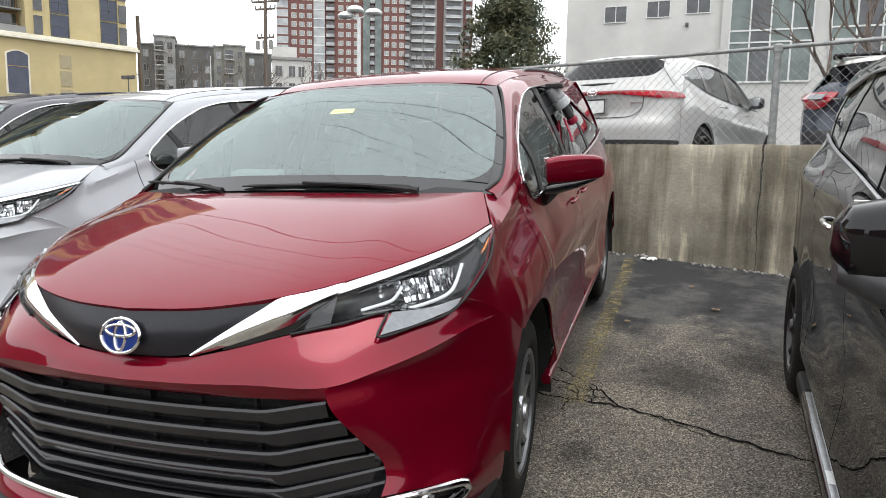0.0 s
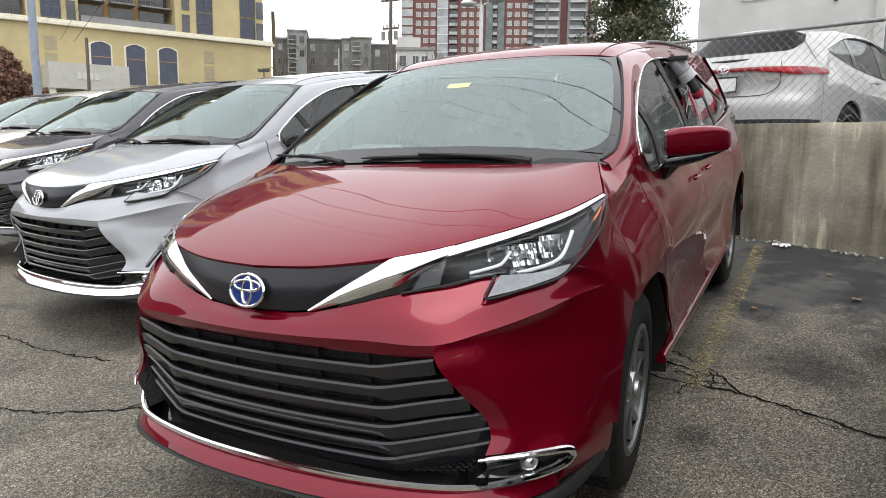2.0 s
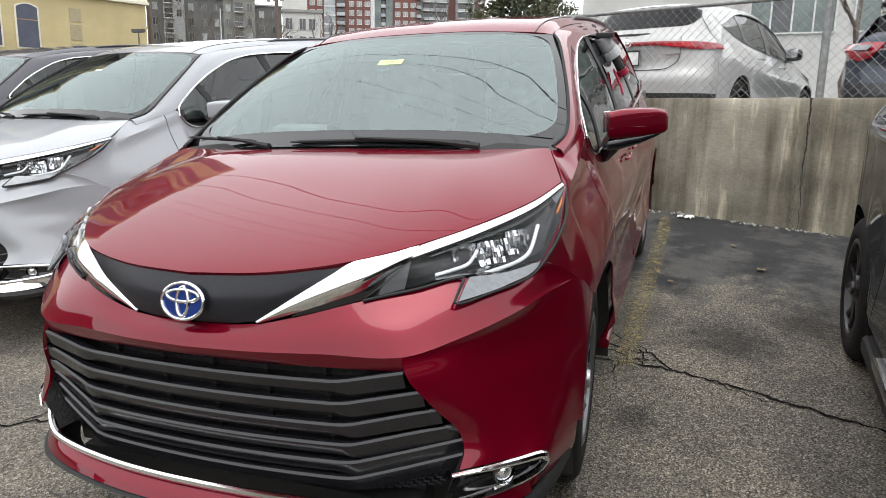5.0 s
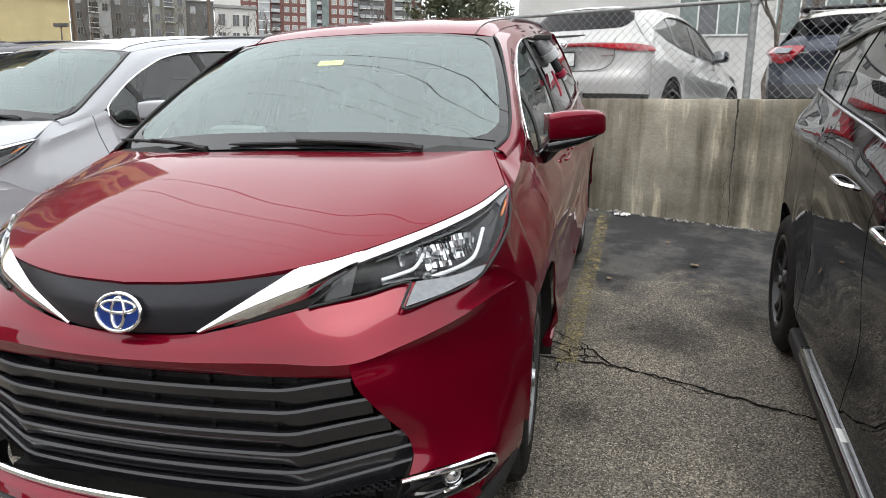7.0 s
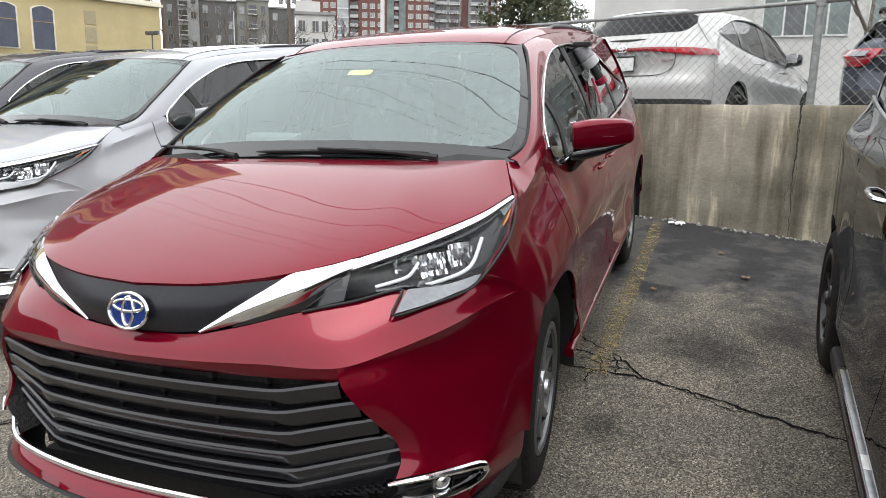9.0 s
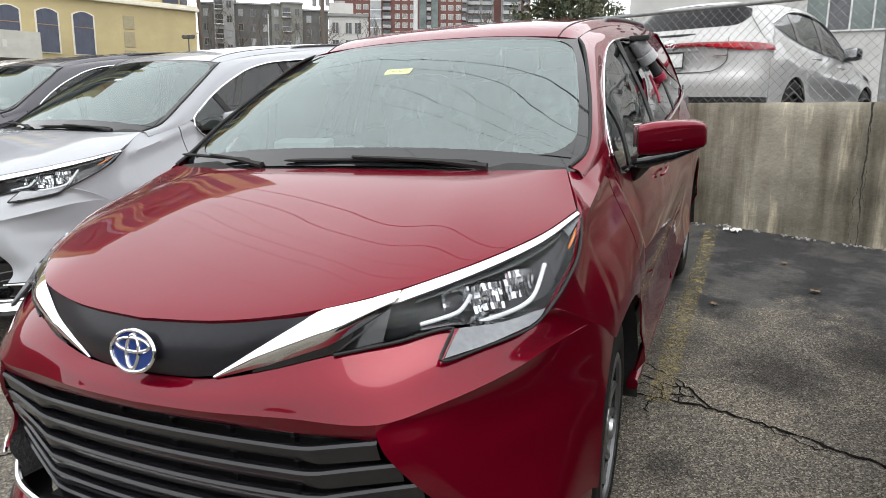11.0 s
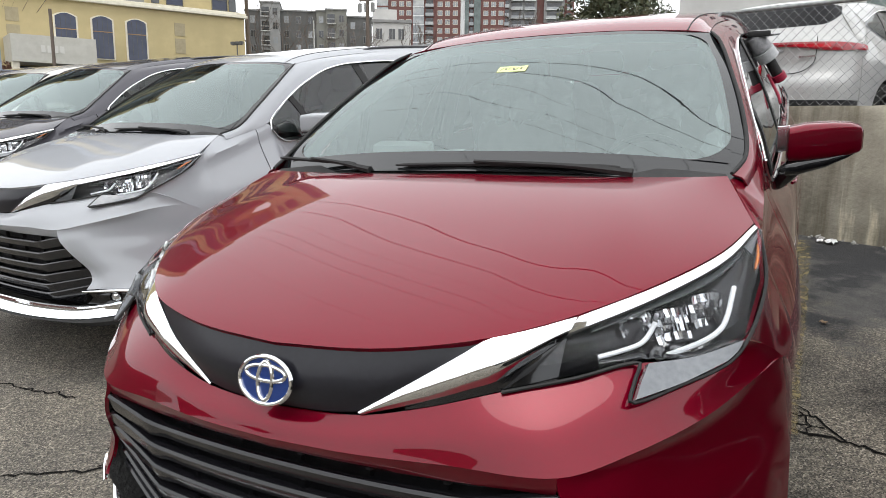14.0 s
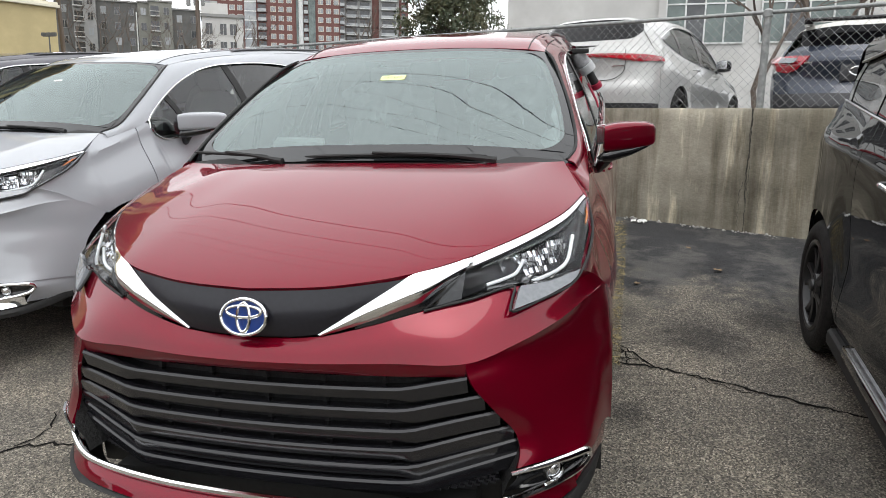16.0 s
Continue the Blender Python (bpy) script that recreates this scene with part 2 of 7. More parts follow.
LAMP_GREY = vary(material("lamp_diffuser", (0.19, 0.20, 0.215), 0.25, 0.3, 0.4), 60, (0.17, 0.18, 0.195), (0.21, 0.22, 0.235))
DARK_PANE = material("dark_rear_glass", (0.004, 0.004, 0.005), 0.04, 0, 0, 0.12)
FRIT = material("ceramic_border", (0.012, 0.013, 0.014), 0.03)
FRIT.node_tree.nodes["Principled BSDF"].inputs["IOR"].default_value = 1.7
AMBER = material("amber_marker", (0.55, 0.16, 0.03), 0.2, 0.0, 0.6)
TAIL_RED = material("tail_lamp_red", (0.30, 0.004, 0.014), 0.12, 0.0, 1.0)
TAIL_BRIGHT = material("tail_lamp_bright", (0.62, 0.012, 0.03), 0.15, 0.0, 1.0)
BLUE = material("emblem_blue", (0.006, 0.035, 0.19), 0.2, 0.2, 1.0)
INTERIOR = vary(material("dashboard_grey", (0.10, 0.10, 0.10), 0.7), 50, (0.085, 0.086, 0.088), (0.125, 0.126, 0.128))
SEAT = vary(material("seat_grey_leather", (0.30, 0.31, 0.31), 0.6), 20, (0.26, 0.27, 0.27), (0.36, 0.365, 0.36))
LINER = material("headliner", (0.45, 0.45, 0.43), 0.9)
PAPER = material("paper", (0.80, 0.81, 0.80), 0.7)
YELLOW_TAG = material("yellow_tag", (0.74, 0.82, 0.36), 0.6)
INK = material("ink", (0.03, 0.04, 0.05), 0.6)

# ---- ground: one sheet; the lot climbs to the wall, the yard behind the wall lies higher ----
WALL = pose(1.07, 5.32, 0, 0, 0, -20.5)  # x along the wall, y behind it
WALL_TOP, YARD = 1.705, 1.27


def lot_height(x, y):
    """World height of the lot's plane above or below a place on the map."""
    y = min(max(y, -14.0), 15.0)
    x = min(max(x, -25.0), 14.0)
    n = LOT.to_3x3() @ Vector((0, 0, 1))
    return -(n.x * x + n.y * y) / n.z


def asphalt():
    m = material("asphalt", (0.1, 0.1, 0.1), 0.85)
    nt = m.node_tree
    bsdf = nt.nodes["Principled BSDF"]
    co = nt.nodes.new("ShaderNodeTexCoord")

    def noise_at(scale, detail, rough=0.6):
        n = nt.nodes.new("ShaderNodeTexNoise")
        n.inputs["Scale"].default_value, n.inputs["Detail"].default_value, n.inputs["Roughness"].default_value = scale, detail, rough
        nt.links.new(co.outputs["Object"], n.inputs["Vector"])
        return n.outputs[0]

    def ramp(src, stops):
        r = nt.nodes.new("ShaderNodeValToRGB")
        while len(r.color_ramp.elements) < len(stops):
            r.color_ramp.elements.new(0.5)
        for e, (p, c) in zip(r.color_ramp.elements, stops):
            e.position, e.color = p, (*c, 1)
        nt.links.new(src, r.inputs[0])
        return r.outputs[0]

    def mix(fac, a, b, blend="MIX"):
        x = nt.nodes.new("ShaderNodeMix")
        x.data_type, x.blend_type = "RGBA", blend
        for sock, val in (("Factor", fac), ("A", a), ("B", b)):
            if isinstance(val, (float, tuple)):
                x.inputs[sock].default_value = val
            else:
                nt.links.new(val, x.inputs[sock])
        return x.outputs["Result"]

    def math_node(op, a, b):
        x = nt.nodes.new("ShaderNodeMath")
        x.operation = op
        for i, val in enumerate((a, b)):
            if isinstance(val, float):
                x.inputs[i].default_value = val
            else:
                nt.links.new(val, x.inputs[i])
        return x.outputs[0]
    stones = nt.nodes.new("ShaderNodeTexVoronoi")
    stones.inputs["Scale"].default_value = 150
    nt.links.new(co.outputs["Object"], stones.inputs["Vector"])
    speck = ramp(stones.outputs["Color"], [(0.0, (0.026, 0.024, 0.021)), (0.35, (0.095, 0.087, 0.073)), (0.72, (0.235, 0.212, 0.174)), (1.0, (0.52, 0.475, 0.395))])
    worn = ramp(noise_at(1.4, 6), [(0.38, (0.76, 0.76, 0.76)), (0.62, (1.10, 1.08, 1.04))])
    open_ = mix(1.0, speck, worn, "MULTIPLY")
    sealed = ramp(noise_at(130, 2), [(0.3, (0.016, 0.017, 0.019)), (0.7, (0.052, 0.052, 0.054))])
    dusty = ramp(noise_at(1.7, 7, 0.68), [(0.47, (0, 0, 0)), (0.56, (1, 1, 1))])
    sealed = mix(dusty, sealed, ramp(noise_at(160, 2), [(0.3, (0.035, 0.034, 0.033)), (0.7, (0.15, 0.145, 0.135))]))
    sep = nt.nodes.new("ShaderNodeSeparateXYZ")
    nt.links.new(co.outputs["Object"], sep.inputs[0])
    line = math_node("ADD", sep.outputs["Y"], math_node("MULTIPLY", sep.outputs["X"], 0.28))
    line = math_node("ADD", line, math_node("MULTIPLY", noise_at(1.9, 9, 0.72), 4.2))
    seal_mask = ramp(math_node("MULTIPLY", math_node("SUBTRACT", line, 5.35), 0.8), [(0.12, (0, 0, 0)), (0.62, (1, 1, 1))])
    colour = mix(seal_mask, open_, sealed)
    stain = ramp(noise_at(1.25, 6, 0.62), [(0.52, (1, 1, 1)), (0.68, (0.52, 0.53, 0.55))])
    colour = mix(1.0, colour, stain, "MULTIPLY")
    for ox, oy, size in ((1.10, 1.43, 0.16), (1.52, 2.45, 0.34), (1.95, 2.75, 0.30)):  # oil drips
        gap = nt.nodes.new("ShaderNodeVectorMath")
        gap.operation = "DISTANCE"
        nt.links.new(co.outputs["Object"], gap.inputs[0])
        gap.inputs[1].default_value = LOT @ Vector((ox, oy, 0))
        edge = math_node("ADD", math_node("MULTIPLY", gap.outputs["Value"], 1.0 / size), math_node("MULTIPLY", noise_at(9, 6, 0.7), 1.6))
        colour = mix(1.0, colour, ramp(math_node("MULTIPLY", edge, 0.5), [(0.55, (0.42, 0.42, 0.43)), (0.85, (1, 1, 1))]), "MULTIPLY")
    nt.links.new(colour, bsdf.inputs["Base Color"])
    bp = nt.nodes.new("ShaderNodeBump")
    bp.inputs["Strength"].default_value, bp.inputs["Distance"].default_value = 0.9, 0.006
    nt.links.new(stones.outputs["Distance"], bp.inputs["Height"])
    nt.links.new(bp.outputs[0], bsdf.inputs["Normal"])
    return m


ASPHALT = asphalt()


def steps(lo, hi, fine_lo, fine_hi, fine, grow=1.5):
    """Grid lines, close together in the middle and wider outward."""
    out, x = [], fine_lo
    while x < fine_hi:
        out.append(x)
        x += fine
    out.append(fine_hi)
    d = fine
    while out[-1] < hi:
        d *= grow
        out.append(min(out[-1] + d, hi))
    d = fine
    while out[0] > lo:
        d *= grow
        out.insert(0, max(out[0] - d, lo))
    return out


bm = bmesh.new()
xs = steps(-1500, 1500, -30, 16, 1.0)
ys = sorted(steps(-1500, -0.01, -20, -0.01, 1.0) + [0.12, 0.13, 0.24] + steps(0.25, 1500, 0.25, 20, 2.0))
vs = []
for b in ys:
    row = []
    for a in xs:
        p = WALL @ Vector((a, b, 0))
        z = lot_height(p.x, p.y) if b < 0.125 else max(YARD, lot_height(p.x, p.y) if a < -24 else YARD)
        row.append(bm.verts.new((p.x, p.y, z)))
    vs.append(row)
for r0, r1 in zip(vs, vs[1:]):
    for i in range(len(r0) - 1):
        bm.faces.new((r0[i], r0[i + 1], r1[i + 1], r1[i]))
ground = part("ground", bm, ASPHALT, None, smooth=False)
tagged(ground, "worn grey asphalt lot climbing to a wall", kind="structure")

# ---- retaining wall ----
CONCRETE = material("stained_concrete", (0.3, 0.28, 0.24), 0.9)


def stain_concrete(m):
    nt = m.node_tree
    bsdf = nt.nodes["Principled BSDF"]
    co = nt.nodes.new("ShaderNodeTexCoord")

    def tex(scale, detail, stretch):
        mp = nt.nodes.new("ShaderNodeMapping")
        mp.inputs["Scale"].default_value = stretch
        nt.links.new(co.outputs["Object"], mp.inputs["Vector"])
        n = nt.nodes.new("ShaderNodeTexNoise")
        n.inputs["Scale"].default_value, n.inputs["Detail"].default_value, n.inputs["Roughness"].default_value = scale, detail, 0.6
        nt.links.new(mp.outputs[0], n.inputs["Vector"])
        return n.outputs[0]

    def ramp(src, lo, hi, a, b):
        r = nt.nodes.new("ShaderNodeValToRGB")
        r.color_ramp.elements[0].position, r.color_ramp.elements[1].position = lo, hi
        r.color_ramp.elements[0].color, r.color_ramp.elements[1].color = (*a, 1), (*b, 1)
        nt.links.new(src, r.inputs[0])
        return r.outputs[0]

    def mul(a, b):
        x = nt.nodes.new("ShaderNodeMix")
        x.data_type, x.blend_type = "RGBA", "MULTIPLY"
        x.inputs["Factor"].default_value = 1.0
        nt.links.new(a, x.inputs["A"])
        nt.links.new(b, x.inputs["B"])
        return x.outputs["Result"]
    base = ramp(tex(2.2, 7, (1, 1, 1)), 0.3, 0.7, (0.29, 0.268, 0.215), (0.45, 0.42, 0.345))
    runs = ramp(tex(4.5, 6, (1, 1, 0.10)), 0.38, 0.54, (0.50, 0.48, 0.44), (1.0, 1.0, 1.0))
    pale = ramp(tex(6.5, 4, (1, 1, 0.13)), 0.57, 0.69, (1, 1, 1), (2.1, 2.05, 1.95))
    blot = ramp(tex(1.1, 6, (1, 1, 0.7)), 0.40, 0.60, (0.58, 0.575, 0.55), (1.12, 1.12, 1.10))
    grain = ramp(tex(45, 6, (1, 1, 1)), 0.3, 0.7, (0.88, 0.88, 0.88), (1.08, 1.08, 1.08))
    nt.links.new(mul(mul(mul(mul(base, runs), pale), blot), grain), bsdf.inputs["Base Color"])
    bp = nt.nodes.new("ShaderNodeBump")
    bp.inputs["Strength"].default_value, bp.inputs["Distance"].default_value = 0.5, 0.01
    nt.links.new(tex(25, 6, (1, 1, 1)), bp.inputs["Height"])
    nt.links.new(bp.outputs[0], bsdf.inputs["Normal"])


stain_concrete(CONCRETE)
rw = tagged(new("wall_retaining"), "stained poured concrete retaining wall", kind="structure")
rw.matrix_world = WALL
rnd = random.Random(3)
bounds = [-30, -24, -18, -11.6, -5.2, 7.6, 14]
for a, b in zip(bounds, bounds[1:]):
    bm = bmesh.new()
    n = int((b - a) / 0.12)
    rows = []
    for j, (y, z) in enumerate([(0.0, -2.5), (0.0, 0.2), (0.0, 0.7), (0.0, 1.2), (0.0, 1.6), (0.003, 1.685), (0.014, WALL_TOP), (0.24, WALL_TOP), (0.25, 1.68), (0.25, -2.5)]):
        rows.append([bm.verts.new((a + (b - a) * i / n + (0.003 if i == 0 else -0.003 if i == n else 0), y + (rnd.uniform(-0.003, 0.003) if j < 7 else 0), z + (rnd.uniform(-0.006, 0.004) if j in (5, 6) else 0))) for i in range(n + 1)])
    for r0, r1 in zip(rows, rows[1:]):
        for i in range(n):
            bm.faces.new((r0[i], r0[i + 1], r1[i + 1], r1[i]))
    bm.faces.new([r[0] for r in rows])
    bm.faces.new([r[-1] for r in rows][::-1])
    bmesh.ops.recalc_face_normals(bm, faces=bm.faces)
    part("wall_section", bm, CONCRETE, rw, sharp=50)


SEAM = vary(material("wall_crack", (0.05, 0.047, 0.04), 0.95), 30, (0.03, 0.028, 0.024), (0.09, 0.085, 0.07))
for seed, x0, z0, z1, w0, w1 in ((1, 1.135, -0.15, 1.70, 0.004, 0.012), (2, 1.155, 0.9, 1.70, 0.003, 0.006), (3, 1.10, 0.55, 1.05, 0.002, 0.004), (4, -5.2, -0.6, 1.70, 0.006, 0.008)):
    r = random.Random(seed)
    bm = bmesh.new()
    prev, x = None, x0
    for i in range(40):
        q = i / 39
        x = x0 + (x - x0) * 0.8 + r.gauss(0, 0.006)
        w = (w0 + (w1 - w0) * q) * r.uniform(0.4, 1.5)
        z = z0 + (z1 - z0) * q
        pair = (bm.verts.new((x - w / 2, -0.006, z)), bm.verts.new((x + w / 2, -0.006, z)))
        if prev:
            bm.faces.new((prev[0], prev[1], pair[1], pair[0]))
        prev = pair
    bmesh.ops.recalc_face_normals(bm, faces=bm.faces)
    part("wall_crack", bm, SEAM, rw, "dark jagged crack in the concrete", smooth=False)


def ribbon(name, pts, widths, mat, label, height=0.004, jitter=0.0, seed=0, m=None):
    """A flat strip along the ground with an uneven edge."""
    r = random.Random(seed)
    bm = bmesh.new()
    p = [Vector((x, y, 0)) for x, y in pts]
    prev = None
    for i, q in enumerate(p):
        t = (p[min(i + 1, len(p) - 1)] - p[max(i - 1, 0)]).normalized()
        w = widths[i] if isinstance(widths, list) else widths
        side = Vector((-t.y, t.x, 0)) * w * 0.5
        a, b = (bm.verts.new(q + side * (1 + r.uniform(-jitter, jitter)) + Vector((0, 0, height))), bm.verts.new(q - side * (1 + r.uniform(-jitter, jitter)) + Vector((0, 0, height))))
        if prev:
            bm.faces.new((prev[0], prev[1], b, a))
        prev = (a, b)
    bmesh.ops.recalc_face_normals(bm, faces=bm.faces)
    ob = part(name, bm, mat, None, smooth=False)
    ob.matrix_world = m or LOT
    return tagged(ob, label, kind="structure")


CRACK = vary(material("crack_filler", (0.007, 0.007, 0.006), 0.95, 0, 0, 0.1), 60, (0.004, 0.004, 0.004), (0.012, 0.011, 0.010))


def crack(pts, width, seed, label="dark open crack in the asphalt"):
    r = random.Random(seed)
    base = curve([(x, y, 0) for x, y in pts], max(8, int(sum((Vector(a) - Vector(b)).length for a, b in zip(pts, pts[1:])) / 0.03)))
    jag = [(p.x + r.gauss(0, 0.007), p.y + r.gauss(0, 0.010)) for p in base]
    ribbon("pavement_crack", jag, [max(0.002, width * (0.5 + r.random() * 0.9)) for _ in jag], CRACK, label, 0.004, 0.3, seed)


crack([(0.55, 2.04), (0.81, 2.01), (0.98, 1.99), (1.21, 1.98), (1.36, 1.93), (1.50, 1.885), (1.69, 1.806), (1.87, 1.73), (2.1, 1.64), (2.5, 1.55), (3.0, 1.5)], 0.015, 1)
crack([(1.22, 1.98), (1.15, 2.12), (1.06, 2.22), (0.95, 2.30), (0.85, 2.40), (0.6, 2.45)], 0.010, 2)
crack([(1.13, 2.13), (1.02, 2.14), (0.93, 2.20), (0.84, 2.24)], 0.010, 3)
crack([(1.16, 2.05), (1.05, 2.06), (0.97, 2.10), (0.88, 2.12)], 0.010, 4)
crack([(1.02, 2.01), (1.0, 2.10), (0.98, 2.20)], 0.008, 5)
crack([(1.09, 2.0), (1.10, 2.08), (1.07, 2.18)], 0.008, 6)
crack([(0.98, 1.98), (0.95, 1.90), (0.97, 1.84)], 0.007, 7)
crack([(-1.0, 0.95), (-1.25, 0.72), (-1.55, 0.62), (-1.9, 0.42), (-2.3, 0.30), (-2.8, 0.22), (-3.6, -0.1)], 0.011, 8)
crack([(-1.62, 0.60), (-1.58, 0.75), (-1.66, 0.90)], 0.008, 9)
crack([(-2.3, 1.0), (-2.9, 0.95), (-3.5, 1.0), (-4.2, 0.9)], 0.010, 10)
crack([(1.40, 1.92), (1.62, 1.78), (1.72, 1.76)], 0.006, 11)

YELLOW = material("worn_yellow_paint", (0.25, 0.205, 0.105), 0.85)


def wear_yellow(m):
    nt = m.node_tree
    co = nt.nodes.new("ShaderNodeTexCoord")
    n = nt.nodes.new("ShaderNodeTexNoise")
    n.inputs["Scale"].default_value, n.inputs["Detail"].default_value, n.inputs["Roughness"].default_value = 14, 8, 0.75
    nt.links.new(co.outputs["Object"], n.inputs["Vector"])
    r = nt.nodes.new("ShaderNodeValToRGB")
    r.color_ramp.elements[0].position, r.color_ramp.elements[1].position = 0.43, 0.63
    nt.links.new(n.outputs[0], r.inputs[0])
    tr = nt.nodes.new("ShaderNodeBsdfTransparent")
    mx = nt.nodes.new("ShaderNodeMixShader")
    nt.links.new(r.outputs[0], mx.inputs[0])
    nt.links.new(tr.outputs[0], mx.inputs[1])
    nt.links.new(nt.nodes["Principled BSDF"].outputs[0], mx.inputs[2])
    nt.links.new(mx.outputs[0], nt.nodes["Material Output"].inputs["Surface"])


wear_yellow(YELLOW)
for k in (0, -1, -2):
    pts = [(1.0 + 2.85 * k + 0.024 * (y - 2), y - 1.07 * k) for y in [1.95 + 0.07 * i for i in range(47)]]
    ribbon("stall_line", pts, 0.108, YELLOW, "worn yellow parking stall line", 0.006, 0.18, 40 + k)

# crumbs of concrete and litter along the wall's foot
CRUMB = vary(material("pale_concrete_crumb", (0.4, 0.39, 0.36), 0.9), 30, (0.26, 0.25, 0.23), (0.48, 0.47, 0.44))
rnd = random.Random(9)
bm = bmesh.new()
for k in range(260):
    a = rnd.uniform(-4, 6)
    p = WALL @ Vector((a, -abs(rnd.gauss(0, 0.035)) - 0.01, 0))
    s = rnd.uniform(0.004, 0.015) * (1.6 if abs(a - 0.25) < 0.25 else 1)
    made = bmesh.ops.create_icosphere(bm, subdivisions=1, radius=s, matrix=pose(p.x, p.y, lot_height(p.x, p.y) + s * 0.4, rnd.uniform(0, 90), rnd.uniform(0, 90), 0))["verts"]
    for v in made:
        v.co += Vector((rnd.uniform(-1, 1), rnd.uniform(-1, 1), rnd.uniform(-1, 0.5))) * s * 0.35
tagged(part("concrete_crumbs", bm, CRUMB, None, smooth=False), "pale concrete crumbs along the foot of the wall", "rubble", kind="stuff")
LEAF = vary(material("dead_leaf", (0.2, 0.13, 0.07), 0.8), 40, (0.14, 0.09, 0.05), (0.30, 0.21, 0.12))
for x, y, s, mat, nm, lb in ((1.18, 3.32, 0.018, LEAF, "dead_leaf", "curled brown dead leaf on the asphalt"), (1.78, 3.72, 0.028, LEAF, "dead_leaf", "curled brown dead leaf on the asphalt"),
                             (1.62, 4.3, 0.022, LEAF, "dead_leaf", "curled brown dead leaf on the asphalt"), (1.27, 5.14, 0.045, PAPER, "paper_scrap", "crumpled white paper scrap on the asphalt"), (1.19, 5.16, 0.03, PAPER, "paper_scrap", "crumpled white paper scrap on the asphalt")):
    bm = bmesh.new()
    r = random.Random(int(x * 100))
    g = [[Vector((i * s * 0.5 - s, j * s * 0.4 - s * 0.8, 0.008 + r.uniform(0, s * 0.5))) for i in range(5)] for j in range(5)]
    skin(bm, g, None, 1, (0, 0, 1))
    rim(bm, 0.002)
    ob = part(nm, bm, mat, None)
    ob.matrix_world = LOT @ pose(x, y, 0.004, 0, 0, r.uniform(0, 180))
    tagged(ob, lb, "litter")

# ---- chain-link fence on the wall ----
GALV = vary(material("galvanised_steel", (0.30, 0.31, 0.31), 0.55, 0.6), 25, (0.22, 0.23, 0.23), (0.34, 0.35, 0.34))
fence = thing("chain_link_fence", WALL, "galvanised chain-link fence with posts and top rail", "fence")
bm = bmesh.new()
tube(bm, [(-29 + k, 0.12, 2.53) for k in range(43)], 0.019, 10)
part("top_rail", bm, GALV, fence)
for k in range(-9, 5):
    bm = bmesh.new()
    x = 1.17 + 3.05 * k
    tube(bm, [(x, 0.12, 1.70), (x, 0.12, 2.50)], 0.032, 12)
    tube(bm, [(x, 0.12, 2.49), (x, 0.12, 2.545), (x, 0.12, 2.56)], [0.042, 0.042, 0.02], 12)
    part("post", bm, GALV, fence)
bm = bmesh.new()
pitch = 0.040
cols = int(36 / pitch)
for c in range(cols):
    x0 = -26 + c * pitch
    pts = []
    for j in range(21):
        z = 1.712 + j * 0.041
        pts.append((x0 + (pitch * 0.5 + 0.001) * (1 if (j + c) % 2 else -1), 0.094 + 0.003 * (1 if j % 2 else -1), z))
    tube(bm, pts, 0.0024, 3, caps=False)
net = part("wire_mesh", bm, GALV, fence, smooth=False)
tagged(net, kind="stuff")

# ---- the minivan (nose at y = 0, tail at y = 5.05, middle at x = 0) ----
HOOD_EDGE = [(0, 0.0, 1.083), (0.2, 0.018, 1.088), (0.34, 0.052, 1.098), (0.455, 0.103, 1.110), (0.59, 0.226, 1.126), (0.72, 0.40, 1.148), (0.82, 0.585, 1.170), (0.872, 0.77, 1.192)]
COWL = [(0, 0.922, 1.276), (0.2, 0.920, 1.274), (0.4, 0.936, 1.270), (0.55, 0.958, 1.267), (0.7, 0.980, 1.266), (0.79, 0.992, 1.267)]
PILLAR_IN = [(0.802, 1.0, 1.271), (0.828, 1.125, 1.303), (0.804, 1.305, 1.400), (0.738, 1.57, 1.534), (0.686, 1.745, 1.620), (0.643, 1.848, 1.656), (0.625, 2.30, 1.694), (0.62, 3.0, 1.712), (0.615, 3.6, 1.700), (0.60, 4.62, 1.66)]
PILLAR_OUT = [(0.842, 1.0, 1.240), (0.857, 1.17, 1.264), (0.851, 1.35, 1.306), (0.774, 1.669, 1.479), (0.739, 1.867, 1.552), (0.714, 2.07, 1.610), (0.705, 2.35, 1.643), (0.702, 3.0, 1.632), (0.712, 3.6, 1.553), (0.803, 4.44, 1.295)]
WINDOW_TOP = [(0.864, 1.354, 1.258), (0.853, 1.358, 1.302), (0.821, 1.458, 1.370), (0.776, 1.669, 1.475), (0.741, 1.867, 1.548), (0.716, 2.07, 1.606), (0.707, 2.35, 1.638), (0.704, 3.0, 1.628), (0.71, 3.6, 1.548), (0.75, 4.1, 1.41), (0.80, 4.42, 1.29)]
BELT = [(0.866, 1.356, 1.250), (0.874, 1.375, 1.214), (0.886, 1.445, 1.170), (0.893, 1.60, 1.168), (0.898, 1.90, 1.172), (0.900, 2.5, 1.185), (0.895, 3.2, 1.205), (0.878, 3.9, 1.238), (0.835, 4.44, 1.270)]
FRONT_HUB, REAR_HUB, ARCH = (0.97, 0.395), (3.86, 0.375), 0.455


def lerp_curve(pts, y):
    """The place on a curve given by rising y."""
    for a, b in zip(pts, pts[1:]):
        if y <= b[1]:
            break
    u = (y - a[1]) / (b[1] - a[1])
    return tuple(a[i] + (b[i] - a[i]) * u for i in range(3))


